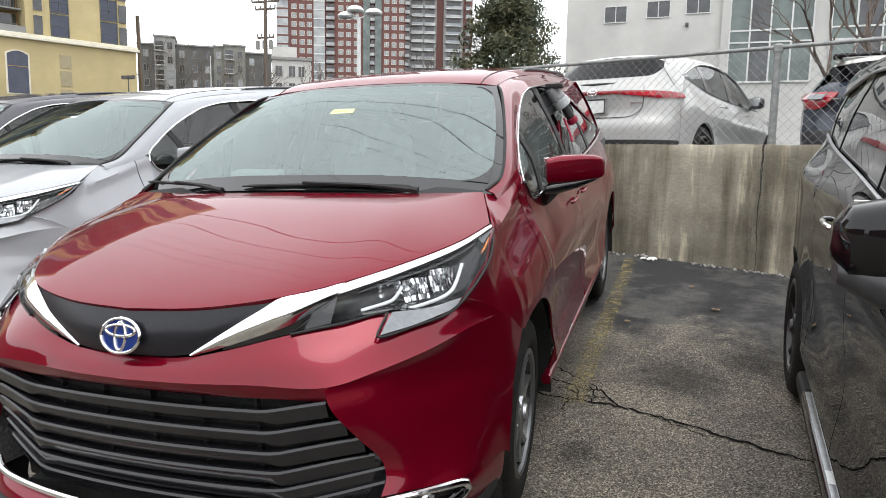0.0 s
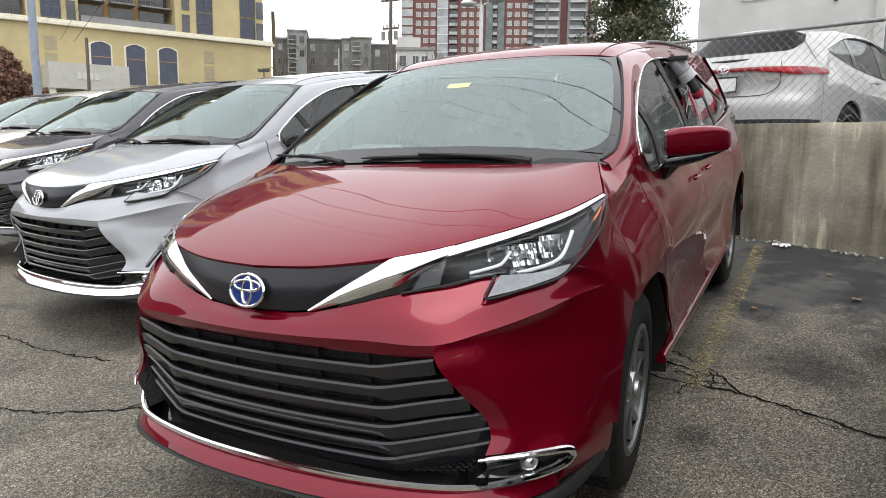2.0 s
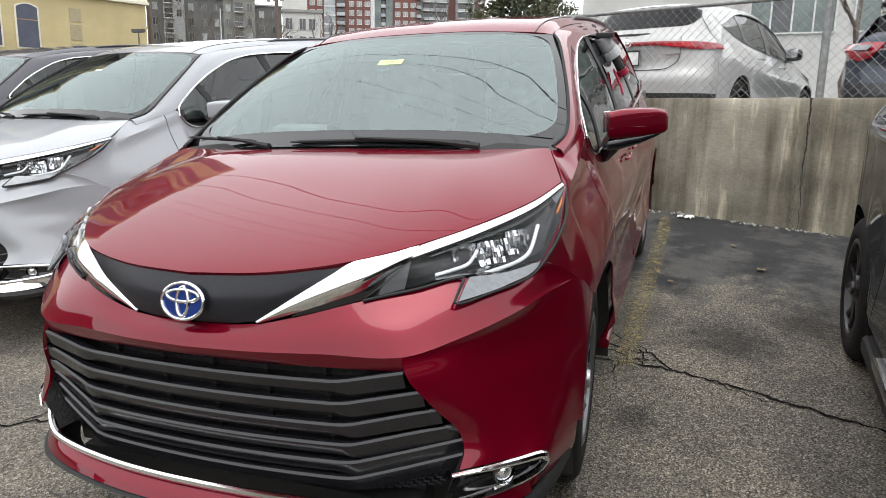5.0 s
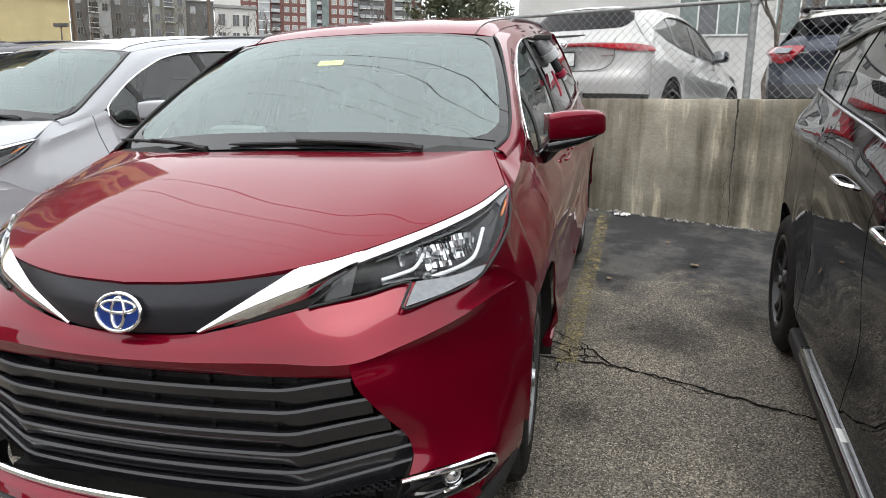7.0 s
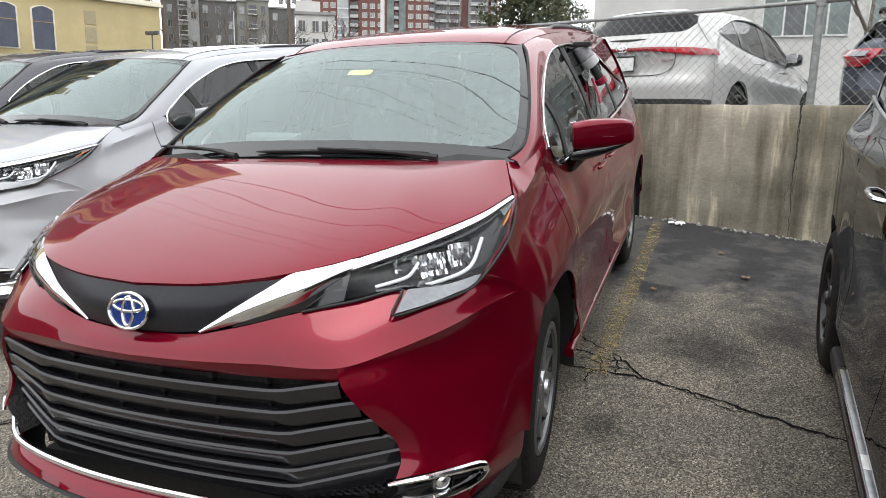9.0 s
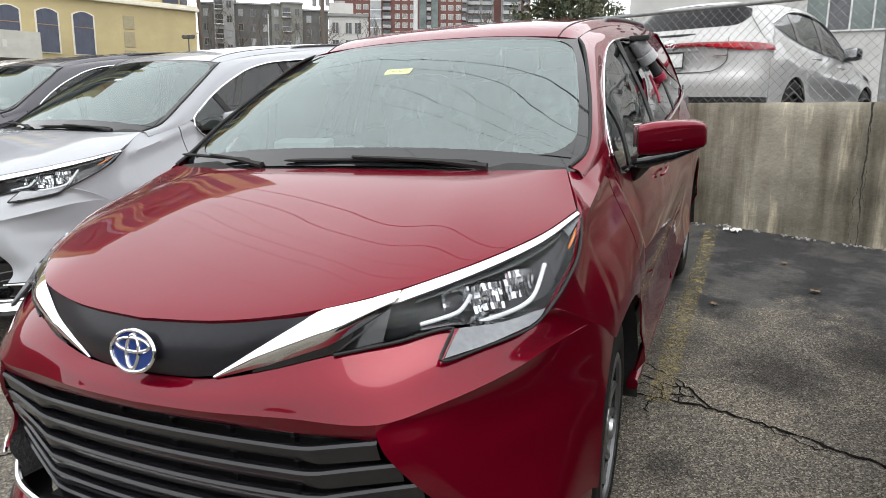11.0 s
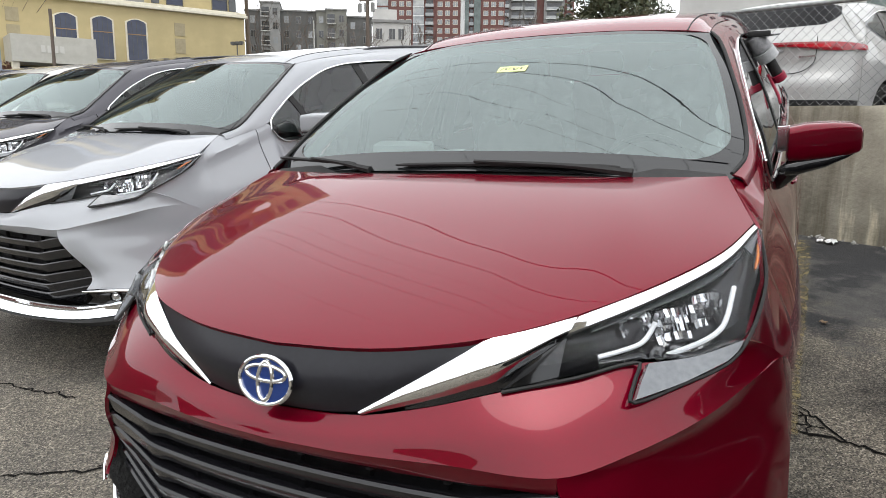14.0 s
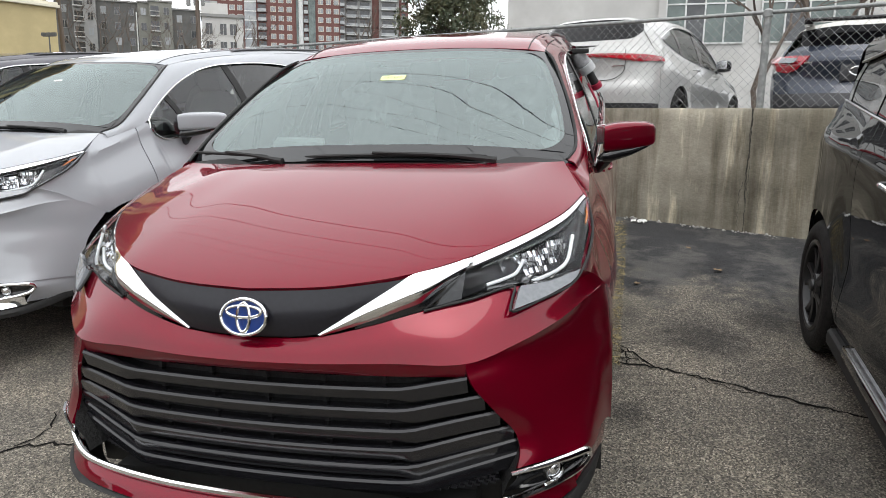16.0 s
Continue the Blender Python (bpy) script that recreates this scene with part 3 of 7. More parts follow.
FENDER_TOP = [(0.890, 0.404, 1.040), (0.908, 0.60, 1.105), (0.886, 0.78, 1.185), (0.829, 0.90, 1.235), (0.796, 0.988, 1.266), (0.842, 1.02, 1.241), (0.857, 1.17, 1.264), (0.852, 1.345, 1.300), (0.874, 1.385, 1.205)] + BELT[2:] + [(0.82, 4.85, 1.25)]
CREASE = [(0.890, 0.79, 1.160), (0.884, 1.0, 1.196), (0.872, 1.2, 1.240), (0.860, 1.345, 1.276), (0.880, 1.40, 1.17)]


def side_grid(y0, y1, n, nz=15):
    """The outer skin of one side between two stations, down to the sill or the wheel arch."""
    grid = []
    for k in range(n):
        y = y0 + (y1 - y0) * k / (n - 1)
        xt, _, zt = lerp_curve(FENDER_TOP, y)
        low = 0.375
        if y < 0.80:
            low = 1.036 - (y - 0.404) / 0.376 * 0.225
        for hy, hz in (FRONT_HUB, REAR_HUB):
            r = ARCH
            if abs(y - hy) < r:
                low = max(low, hz + math.sqrt(r * r - (y - hy) ** 2))
        nose, tail = smooth01((y - 0.25) / 0.75), smooth01((5.1 - y) / 1.05)
        wide = 0.93 + 0.045 * nose - 0.15 * (1 - tail)
        haunch = 0.022 * math.exp(-((y - 3.86) / 0.55) ** 2) + 0.020 * math.exp(-((y - 0.97) / 0.45) ** 2)
        col = []
        fold = 0.79 < y < 1.40
        xc, _, zc = lerp_curve(CREASE, y) if fold else (0, 0, 0)
        for j in range(nz):
            z = low + (zt - low) * (j / (nz - 1)) ** 0.9
            if fold:
                if j > nz - 4:
                    q = (j - nz + 4) / 3
                    col.append(Vector((xc + (xt - xc) * q, y, zc + (zt - zc) * q)))
                    continue
                z = low + (zc - low) * (j / (nz - 4)) ** 0.9
            u = (z - 0.375) / max((zc if fold else zt) - 0.375, 0.01)
            body = wide + haunch - 0.022 * math.exp(-((u - 0.30) / 0.16) ** 2) * smooth01((y - 1.2) / 0.4) * smooth01((3.5 - y) / 0.4) + 0.016 * math.exp(-((u - 0.06) / 0.08) ** 2) - 0.05 * max(0, 0.10 - u) / 0.10
            ease = smooth01((u - 0.55) / 0.45)
            x = body + ((xc if fold else xt) - body) * ease ** 1.25
            col.append(Vector((x, y, z)))
        grid.append(col)
    return grid


def grille_front(x, z):
    x = abs(x)
    return -0.035 + 0.13 * x * x + max(0, x - 0.45) * 0.25 * min(max((0.84 - z) / 0.2, 0), 1)


def make_wheel(parent, side, hub, x_out, radius, rim_r, rim_material, spokes=5, name="wheel", steer=0.0, camber=0.0):
    """A wheel with its outer face at x_out: a tyre and an alloy rim with paired spokes, as parts of one wheel."""
    w = part_empty(name, parent, m=pose(side * x_out, hub[0], hub[1], 0, camber, steer))
    bm = bmesh.new()
    rr, t = rim_r, radius
    lathe(bm, [(-0.03 * side, rr - 0.012), (-0.012 * side, rr + 0.004), (0.0, rr + 0.02), (0.004 * side, rr + 0.05), (-0.004 * side, t - 0.03), (-0.022 * side, t - 0.008), (-0.05 * side, t),
               (-0.11 * side, t + 0.002), (-0.17 * side, t), (-0.205 * side, t - 0.02), (-0.215 * side, rr + 0.05), (-0.20 * side, rr)], 64)
    tyre = part("tyre", bm, TYRE, w)
    bm = bmesh.new()
    for k in range(64):
        for off in (-0.055, -0.09, -0.13, -0.165):
            a = math.tau * (k + (0.5 if off in (-0.09, -0.165) else 0)) / 64
            block(bm, (-0.016, -0.0115, -0.002), (0.016, 0.0115, 0.004), Matrix.Rotation(a, 4, "X") @ pose(off * side, 0, t))
    part("tread_block_ring", bm, TYRE, tyre, smooth=False)
    bm = bmesh.new()
    lathe(bm, [(-0.045 * side, 0.05), (-0.055 * side, rr - 0.05), (-0.045 * side, rr - 0.028), (-0.016 * side, rr - 0.022), (-0.03 * side, rr - 0.012), (-0.19 * side, rr - 0.012)], 48)
    part("barrel", bm, DARK_ALLOY, w)
    bm = bmesh.new()
    lathe(bm, [(-0.016 * side, rr - 0.024), (-0.004 * side, rr - 0.020), (0.002 * side, rr - 0.01), (-0.004 * side, rr + 0.006), (-0.03 * side, rr)], 64)
    part("rim", bm, RIM_LIP if rim_material == ALLOY else rim_material, w)
    for k in range(spokes):
        bm = bmesh.new()
        for d in (-1, 1):
            a0 = math.tau * k / spokes
            pts = []
            for s in range(7):
                r = 0.045 + (rr - 0.075) * s / 6
                ang = a0 + d * (0.10 + 0.16 * s / 6)
                pts.append((r, ang, -0.012 - 0.022 * (1 - (s / 6 - 0.55) ** 2 / 0.3) * 0.6))
            vs = []
            for r, ang, dx in pts:
                wd = (0.020 - 0.004 * r / rr)
                ring = []
                for oa, ox in ((-wd, -0.022), (-wd, 0.0), (0, 0.006), (wd, 0.0), (wd, -0.022)):
                    aa = ang + oa / max(r, 0.05)
                    ring.append(bm.verts.new(((dx + ox) * side, r * math.cos(aa), r * math.sin(aa))))
                vs.append(ring)
            for a, b in zip(vs, vs[1:]):
                for i in range(4):
                    bm.faces.new((a[i], a[i + 1], b[i + 1], b[i]))
        bmesh.ops.recalc_face_normals(bm, faces=bm.faces)
        part("spoke", bm, rim_material, w)
    bm = bmesh.new()
    lathe(bm, [(-0.03 * side, 0.075), (-0.012 * side, 0.068), (-0.008 * side, 0.036), (0.004 * side, 0.033), (0.006 * side, 0.0005)], 28)
    part("hub_cap", bm, rim_material, w)
    return w


def part_empty(name, parent, place=(0, 0, 0), m=None):
    ob = new(name)
    ob.empty_display_size = 0.05
    ob.parent = parent
    ob.matrix_local = m if m is not None else Matrix.Translation(place)
    return ob


def frit_split(grid, nu_edge, nv_edge, both):
    """The outer band of a grid of glass, and the glass within."""
    nv, nu = len(grid), len(grid[0])
    inner = [row[(0 if both else nu_edge):nu - nu_edge] for row in grid[nv_edge[0]:nv - nv_edge[1]]]
    strips = [grid[:nv_edge[0] + 1], grid[nv - nv_edge[1] - 1:], [row[nu - nu_edge - 1:] for row in grid[nv_edge[0]:nv - nv_edge[1]]]]
    if not both:
        strips.append([row[:nu_edge + 1] for row in grid[nv_edge[0]:nv - nv_edge[1]]])
    return inner, strips


def minivan(name, m, body, label, group="", blue=True, lip=None, near=True, tag=True):
    v = thing(name, m, label, "minivan", group)
    # bonnet: a domed skin with a soft crease from lamp to pillar
    e, c = curve(HOOD_EDGE, 34), curve(COWL, 34)
    grid = []
    for j in range(22):
        t = (j / 21) ** 1.3
        row = []
        for i in range(34):
            u = i / 33
            p = e[i].lerp(c[i], t)
            p.z += 0.031 * (max(4 * t * (1 - t), 0)) ** 0.75 * (1 - u ** 2.2) + 0.008 * math.sin(math.pi * t) * math.exp(-((u - 0.62) / 0.11) ** 2)
            p.y -= 0.012 * math.sin(math.pi * min(t * 2, 1)) * (1 - u)
            row.append(p)
        grid.append(row)
    part("bonnet", panel(grid, both=True, edge=0.015), body, v)
    # dark panel under the bonnet's lip, with the emblem
    g = loft([[(0, 0.006, 1.076), (0.2, 0.024, 1.081), (0.34, 0.058, 1.091), (0.447, 0.104, 1.103)],
              [(0, -0.012, 1.045), (0.17, 0.0, 1.048), (0.30, 0.030, 1.055), (0.40, 0.072, 1.078)],
              [(0, -0.026, 1.012), (0.13, -0.018, 1.014), (0.24, 0.002, 1.018), (0.325, 0.032, 1.034)],
              [(0, -0.024, 0.975), (0.10, -0.020, 0.975), (0.18, -0.008, 0.978), (0.25, 0.008, 0.990)],
              [(0, -0.018, 0.950), (0.07, -0.016, 0.950), (0.14, -0.010, 0.952), (0.195, -0.002, 0.958)]], 16, 14)
    nose = part("nose_panel", panel(g, both=True, edge=0.012), NOSE_SATIN, v, "satin black nose panel")
    em = part_empty("emblem", nose, m=pose(0, -0.034, 1.012, 90 - 17, 0, 0))
    bm = bmesh.new()
    bmesh.ops.create_circle(bm, cap_ends=True, segments=40, radius=1.0, matrix=Matrix.Diagonal((0.066, 0.048, 1, 1)))
    r = bmesh.ops.extrude_face_region(bm, geom=bm.faces[:])["geom"]
    bmesh.ops.translate(bm, verts=[q for q in r if isinstance(q, bmesh.types.BMVert)], vec=(0, 0, 0.006))
    bmesh.ops.recalc_face_normals(bm, faces=bm.faces)
    part("disc", bm, BLUE if blue else GLOSS_BLACK, em)
    for nm, rx, ry, oy, rad, turn in (("outer_ring", 0.068, 0.0495, 0, 0.0050, 0), ("inner_ring", 0.052, 0.0165, 0.015, 0.0046, 0), ("upright_ring", 0.019, 0.040, -0.001, 0.0048, 0)):
        bm = bmesh.new()
        tube(bm, [(rx * math.cos(math.tau * k / 40), oy + ry * math.sin(math.tau * k / 40), 0.007) for k in range(40)], rad, 8, closed=True)
        part(nm, bm, CHROME, em)
    # bumper skin
    shelf = [(0, -0.064, 0.893), (0.2, -0.054, 0.894), (0.4, -0.022, 0.893), (0.604, 0.022, 0.886), (0.72, 0.120, 0.905), (0.83, 0.26, 0.928), (0.909, 0.43, 0.945), (0.956, 0.60, 0.925)]
    top = [(0, -0.016, 0.944), (0.2, -0.002, 0.951), (0.36, 0.032, 0.983), (0.478, 0.088, 1.006), (0.60, 0.165, 1.020), (0.70, 0.240, 1.030), (0.80, 0.325, 1.016), (0.886, 0.405, 1.036)]
    mid = [tuple((a[i] + b[i]) / 2 + d[i] for i in range(3)) for a, b, d in zip(shelf, top, [(0, -0.006, 0.004)] * 3 + [(0, -0.010, 0.004)] * 2 + [(0.006, -0.016, -0.004)] * 2 + [(0.012, -0.01, -0.02)])]
    mid[6] = (0.858, 0.362, 0.986)
    mid[7] = (0.925, 0.50, 0.99)
    g = loft([top, mid, shelf], 50, 14)
    bump = part_empty("front_bumper", v)
    part("upper_skin", panel(g, both=True, edge=0.01), body, bump)
    g = loft([shelf[:4], [(0, -0.058, 0.872), (0.2, -0.046, 0.872), (0.4, -0.014, 0.870), (0.604, 0.024, 0.866)], [(0, -0.030, 0.850), (0.2, -0.026, 0.850), (0.4, -0.006, 0.848), (0.597, 0.030, 0.842)],
              [(0, 0.05, 0.845), (0.2, 0.055, 0.845), (0.4, 0.075, 0.843), (0.597, 0.11, 0.838)]], 26, 9)
    part("grille_brow", panel(g, both=True, edge=0), body, bump)
    for s in (1, -1):
        g = loft([[(0.604, 0.022, 0.886), (0.72, 0.120, 0.905), (0.83, 0.26, 0.928), (0.909, 0.43, 0.945), (0.956, 0.60, 0.925), (0.979, 0.765, 0.82)],
                  [(0.606, 0.018, 0.866), (0.715, 0.120, 0.880), (0.82, 0.27, 0.890), (0.916, 0.445, 0.880), (0.966, 0.60, 0.845), (0.981, 0.70, 0.775)],
                  [(0.622, 0.016, 0.825), (0.715, 0.102, 0.830), (0.82, 0.265, 0.820), (0.919, 0.44, 0.80), (0.969, 0.58, 0.77), (0.983, 0.64, 0.735)],
                  [(0.650, 0.030, 0.777), (0.735, 0.105, 0.775), (0.84, 0.265, 0.755), (0.929, 0.43, 0.735), (0.971, 0.55, 0.71), (0.984, 0.585, 0.68)],
                  [(0.684, 0.058, 0.718), (0.760, 0.112, 0.712), (0.855, 0.262, 0.69), (0.934, 0.41, 0.665), (0.973, 0.525, 0.64), (0.985, 0.555, 0.61)],
                  [(0.722, 0.088, 0.655), (0.790, 0.128, 0.645), (0.875, 0.252, 0.625), (0.939, 0.39, 0.60), (0.973, 0.505, 0.58), (0.985, 0.532, 0.56)],
                  [(0.738, 0.082, 0.605), (0.805, 0.125, 0.600), (0.890, 0.240, 0.58), (0.942, 0.38, 0.56), (0.973, 0.495, 0.54), (0.984, 0.522, 0.52)],
                  [(0.735, 0.046, 0.566), (0.810, 0.112, 0.560), (0.905, 0.222, 0.545), (0.944, 0.37, 0.52), (0.973, 0.485, 0.50), (0.983, 0.515, 0.48)]], 30, 40)
        part("corner_skin", panel(g, side=s, edge=0.01), body, bump)
        g = loft([[(0.905, 0.222, 0.545), (0.940, 0.37, 0.52), (0.962, 0.485, 0.50), (0.966, 0.515, 0.48)],
                  [(0.922, 0.246, 0.500), (0.945, 0.37, 0.485), (0.962, 0.475, 0.465), (0.965, 0.505, 0.45)],
                  [(0.905, 0.228, 0.462), (0.938, 0.36, 0.445), (0.958, 0.46, 0.43), (0.962, 0.495, 0.42)],
                  [(0.885, 0.214, 0.425), (0.925, 0.35, 0.41), (0.948, 0.45, 0.40), (0.955, 0.49, 0.395)]], 12, 12)
        part("fog_cheek", panel(g, side=s, edge=0.01), body, bump)
        # fog lamp in its dark pocket
        g = loft([[(0.725, 0.050, 0.553), (0.82, 0.128, 0.543), (0.905, 0.230, 0.528)], [(0.725, 0.075, 0.51), (0.82, 0.155, 0.503), (0.905, 0.245, 0.498)], [(0.69, 0.060, 0.474), (0.82, 0.140, 0.470), (0.905, 0.232, 0.472)]], 12, 8)
        part("fog_pocket", panel(g, side=s, edge=0), GLOSS_BLACK, bump)
        fog = part_empty("fog_lamp", bump, m=pose(s * 0.835, 0.135, 0.508, 90, 0, s * 38))
        bm = bmesh.new()
        lathe(bm, [(0.0, 0.027), (-0.008, 0.031), (-0.02, 0.030), (-0.05, 0.026)], 24)
        bmesh.ops.transform(bm, matrix=pose(0, 0, 0, 0, -90, 0), verts=bm.verts)
        part("bezel", bm, CHROME, fog)
        bm = bmesh.new()
        lathe(bm, [(-0.004, 0.0005), (-0.006, 0.012), (-0.014, 0.022), (-0.02, 0.027)], 20)
        bmesh.ops.transform(bm, matrix=pose(0, 0, 0, 0, -90, 0), verts=bm.verts)
        part("projector", bm, LAMP_CLEAR, fog)
        # bright bar: over the fog pocket, round its outer end and along the chin
        upper = [(0.718, 0.030, 0.556), (0.80, 0.096, 0.551), (0.87, 0.168, 0.542), (0.912, 0.226, 0.530), (0.924, 0.248, 0.512), (0.912, 0.238, 0.488), (0.88, 0.198, 0.474), (0.80, 0.115, 0.466), (0.69, 0.036, 0.459), (0.55, -0.010, 0.457), (0.35, -0.045, 0.456), (0.17, -0.060, 0.456), (0, -0.064, 0.456)]
        cv = curve(upper, 60)
        bm = bmesh.new()
        tube(bm, [(p[0] * s, p[1], p[2]) for p in cv], [0.006 + 0.0055 * smooth01(i / 12) for i in range(60)], 8)
        part("chin_strip", bm, CHROME, bump, "chrome strip along the chin")
    # chin: a painted lip below the strip and a dark splitter under it
    up = [(0, -0.060, 0.446), (0.2, -0.054, 0.446), (0.4, -0.036, 0.446), (0.60, 0.002, 0.447), (0.70, 0.040, 0.449), (0.80, 0.118, 0.455), (0.885, 0.205, 0.460)]
    lo = [(0, -0.108, 0.402), (0.2, -0.102, 0.402), (0.4, -0.080, 0.403), (0.60, -0.034, 0.405), (0.72, 0.020, 0.407), (0.82, 0.112, 0.409), (0.89, 0.210, 0.416)]
    md = [(a[0], (a[1] + b[1]) / 2 - 0.004, (a[2] + b[2]) / 2 + 0.004) for a, b in zip(up, lo)]
    part("chin", panel(loft([up, md, lo], 34, 8), both=True, edge=0.02), lip or body, bump)
    lo2 = [(0, -0.112, 0.398), (0.2, -0.106, 0.398), (0.4, -0.084, 0.399), (0.60, -0.040, 0.400), (0.74, 0.024, 0.400), (0.86, 0.145, 0.400), (0.925, 0.29, 0.41), (0.955, 0.46, 0.425)]
    lo3 = [(x, y - 0.004, z - 0.007 - 0.030 * smooth01((x - 0.55) / 0.25)) for x, y, z in lo2]
    lo4 = [(x * 0.97, y + 0.12, z - 0.035) for x, y, z in lo2]
    part("splitter", panel(loft([[(x * 0.99, y + 0.035, z + 0.004) for x, y, z in lo2], lo2, lo3, lo4], 40, 9), both=True, edge=0), TRIM, bump, "dark grey splitter under the bumper")
    # grille: recessed mesh and blades whose ends sweep up
    gr = part_empty("grille", v)
    g = []
    for j in range(9):
        z = 0.855 - 0.41 * j / 8
        xe = 0.60 + 0.135 * smooth01((0.855 - z) / 0.24)
        g.append([Vector((xe * i / 15, grille_front(xe * i / 15, z) + 0.085, z)) for i in range(16)])
    part("mesh", panel(g, both=True, edge=0), MESHBLACK, gr)
    slats = [(0.800, 0.838, 0.606), (0.735, 0.779, 0.648), (0.671, 0.720, 0.684), (0.611, 0.662, 0.718), (0.556, 0.614, 0.734), (0.506, 0.570, 0.736)]
    for zc, ze, xe in slats:
        bm = bmesh.new()
        rings = []
        for i in range(49):
            x = xe * (i / 24 - 1)
            w = smooth01((abs(x) - 0.40) / 0.06)
            k = max(0, (abs(x) - 0.41) / (xe - 0.41))
            z = zc + (ze - zc) * k
            y = grille_front(x, z) + 0.008 - 0.006 * w
            prof = ((0.006, 0.010), (0.0, 0.004), (0.001, 0.0), (0.012, -0.028 - 0.012 * w), (0.085, -0.036 - 0.010 * w), (0.085, -0.014), (0.022, 0.010))
            rings.append([bm.verts.new((x, y + a, z + b)) for a, b in prof])
        for a, b in zip(rings, rings[1:]):
            for i in range(len(a)):
                bm.faces.new((a[i], a[(i + 1) % len(a)], b[(i + 1) % len(a)], b[i]))
        bmesh.ops.recalc_face_normals(bm, faces=bm.faces)
        part("blade", bm, BLADE, gr)
    for s in (1, -1):
        rim_in = [(0.604, 0.026, 0.884), (0.622, 0.020, 0.825), (0.65, 0.034, 0.777), (0.684, 0.062, 0.718), (0.722, 0.092, 0.655), (0.736, 0.086, 0.605), (0.728, 0.052, 0.560), (0.705, 0.055, 0.510), (0.690, 0.050, 0.466)]
        part("grille_cheek", panel(loft([rim_in, [(x - 0.015, y + 0.07, z) for x, y, z in rim_in], [(x - 0.05, y + 0.15, z) for x, y, z in rim_in]], 20, 6), side=s, edge=0, outward=(-1, -0.2, 0)), MESHBLACK, gr)
    for i in range(7):
        x = -0.54 + 0.18 * i
        bm = bmesh.new()
        block(bm, (x - 0.006, grille_front(x, 0.65) + 0.066, 0.50), (x + 0.006, grille_front(x, 0.65) + 0.084, 0.82))
        part("grille_strut", bm, MESHBLACK, gr, smooth=False)
    bm = bmesh.new()
    for row in range(4):
        for i in range(62):
            x = -0.66 + 0.0215 * i + (0.01 if row % 2 else 0)
            y = grille_front(x, 0.48) + 0.035 + 0.045 * (row == 9)
            block(bm, (x - 0.008, y, 0.466 + row * 0.0105), (x + 0.008, y + 0.02, 0.4725 + row * 0.0105))
    part("lower_mesh", bm, SATIN, gr, smooth=False)
    # lamps and bright wings
    for s in (1, -1):
        wing = loft([[(0.198, -0.004, 0.958), (0.326, 0.030, 1.036), (0.402, 0.070, 1.080), (0.450, 0.100, 1.107), (0.588, 0.222, 1.122)],
                     [(0.204, -0.006, 0.956), (0.335, 0.018, 1.016), (0.425, 0.048, 1.052), (0.492, 0.084, 1.074), (0.583, 0.202, 1.106)],
                     [(0.206, -0.002, 0.953), (0.335, 0.025, 0.990), (0.42, 0.056, 1.016), (0.478, 0.086, 1.034), (0.574, 0.186, 1.090)]], 26, 9)
        tip = loft([[(0.30, 0.014, 0.977), (0.36, 0.032, 0.998), (0.42, 0.057, 1.015), (0.478, 0.087, 1.033), (0.576, 0.189, 1.089)], [(0.30, 0.013, 0.973), (0.36, 0.030, 0.985), (0.42, 0.056, 0.998), (0.478, 0.086, 1.009), (0.57, 0.145, 1.020)]], 20, 4)
        part("lamp_tip", panel(tip, side=s, edge=0.004), GLOSS_BLACK, v, "gloss black inner tip of the headlamp")
        part("bright_wing", panel(wing, side=s, edge=0.012), CHROME, v, "chrome wing beside the nose panel")
        hl = part_empty("headlamp", v)
        strip = loft([[(0.591, 0.226, 1.122), (0.72, 0.398, 1.144), (0.82, 0.583, 1.166), (0.874, 0.772, 1.188)], [(0.585, 0.212, 1.112), (0.718, 0.388, 1.136), (0.824, 0.576, 1.160), (0.878, 0.772, 1.184)],
                      [(0.575, 0.192, 1.093), (0.712, 0.366, 1.122), (0.826, 0.562, 1.152), (0.882, 0.772, 1.180)]], 24, 6)
        part("brow", panel(strip, side=s, edge=0.01), CHROME, hl, "bright chrome brow")
        t_ = [(0.575, 0.192, 1.092), (0.712, 0.366, 1.120), (0.826, 0.562, 1.150), (0.882, 0.772, 1.179)]
        b_ = [(0.478, 0.084, 1.010), (0.635, 0.182, 1.032), (0.715, 0.245, 1.040), (0.80, 0.318, 1.022), (0.880, 0.396, 1.040), (0.905, 0.52, 1.078), (0.908, 0.64, 1.118), (0.884, 0.772, 1.178)]
        m_ = [tuple((a[i] + b[i]) / 2 + (0.010, -0.020, 0.0)[i] for i in range(3)) for a, b in zip(curve(t_, 8), curve(b_, 8))]
        lens = loft([t_, m_, b_], 30, 9)
        part("lens", panel(lens, side=s, edge=0), LENS, hl, "clear lamp lens")
        back = [[p + Vector((-0.020, 0.078, 0.002)) for p in row] for row in lens]
        part("housing", panel(back, side=s, edge=0), LAMP_DARK, hl)
        for a_, b_2 in ((lens[0], back[0]), (lens[-1], back[-1]), ([r[0] for r in lens], [r[0] for r in back]), ([r[-1] for r in lens], [r[-1] for r in back])):
            part("housing_wall", panel([a_, [p.lerp(q, 0.5) for p, q in zip(a_, b_2)], b_2], side=s, edge=0, outward=(0, -1, 0)), GLOSS_BLACK, hl)
        mid_ = [[p + Vector((-0.008, 0.026, 0.0)) for p in row[7:24]] for row in back[1:8]]
        part("reflector_backing", panel(mid_, side=s, edge=0.004), LAMP_GREY, hl)
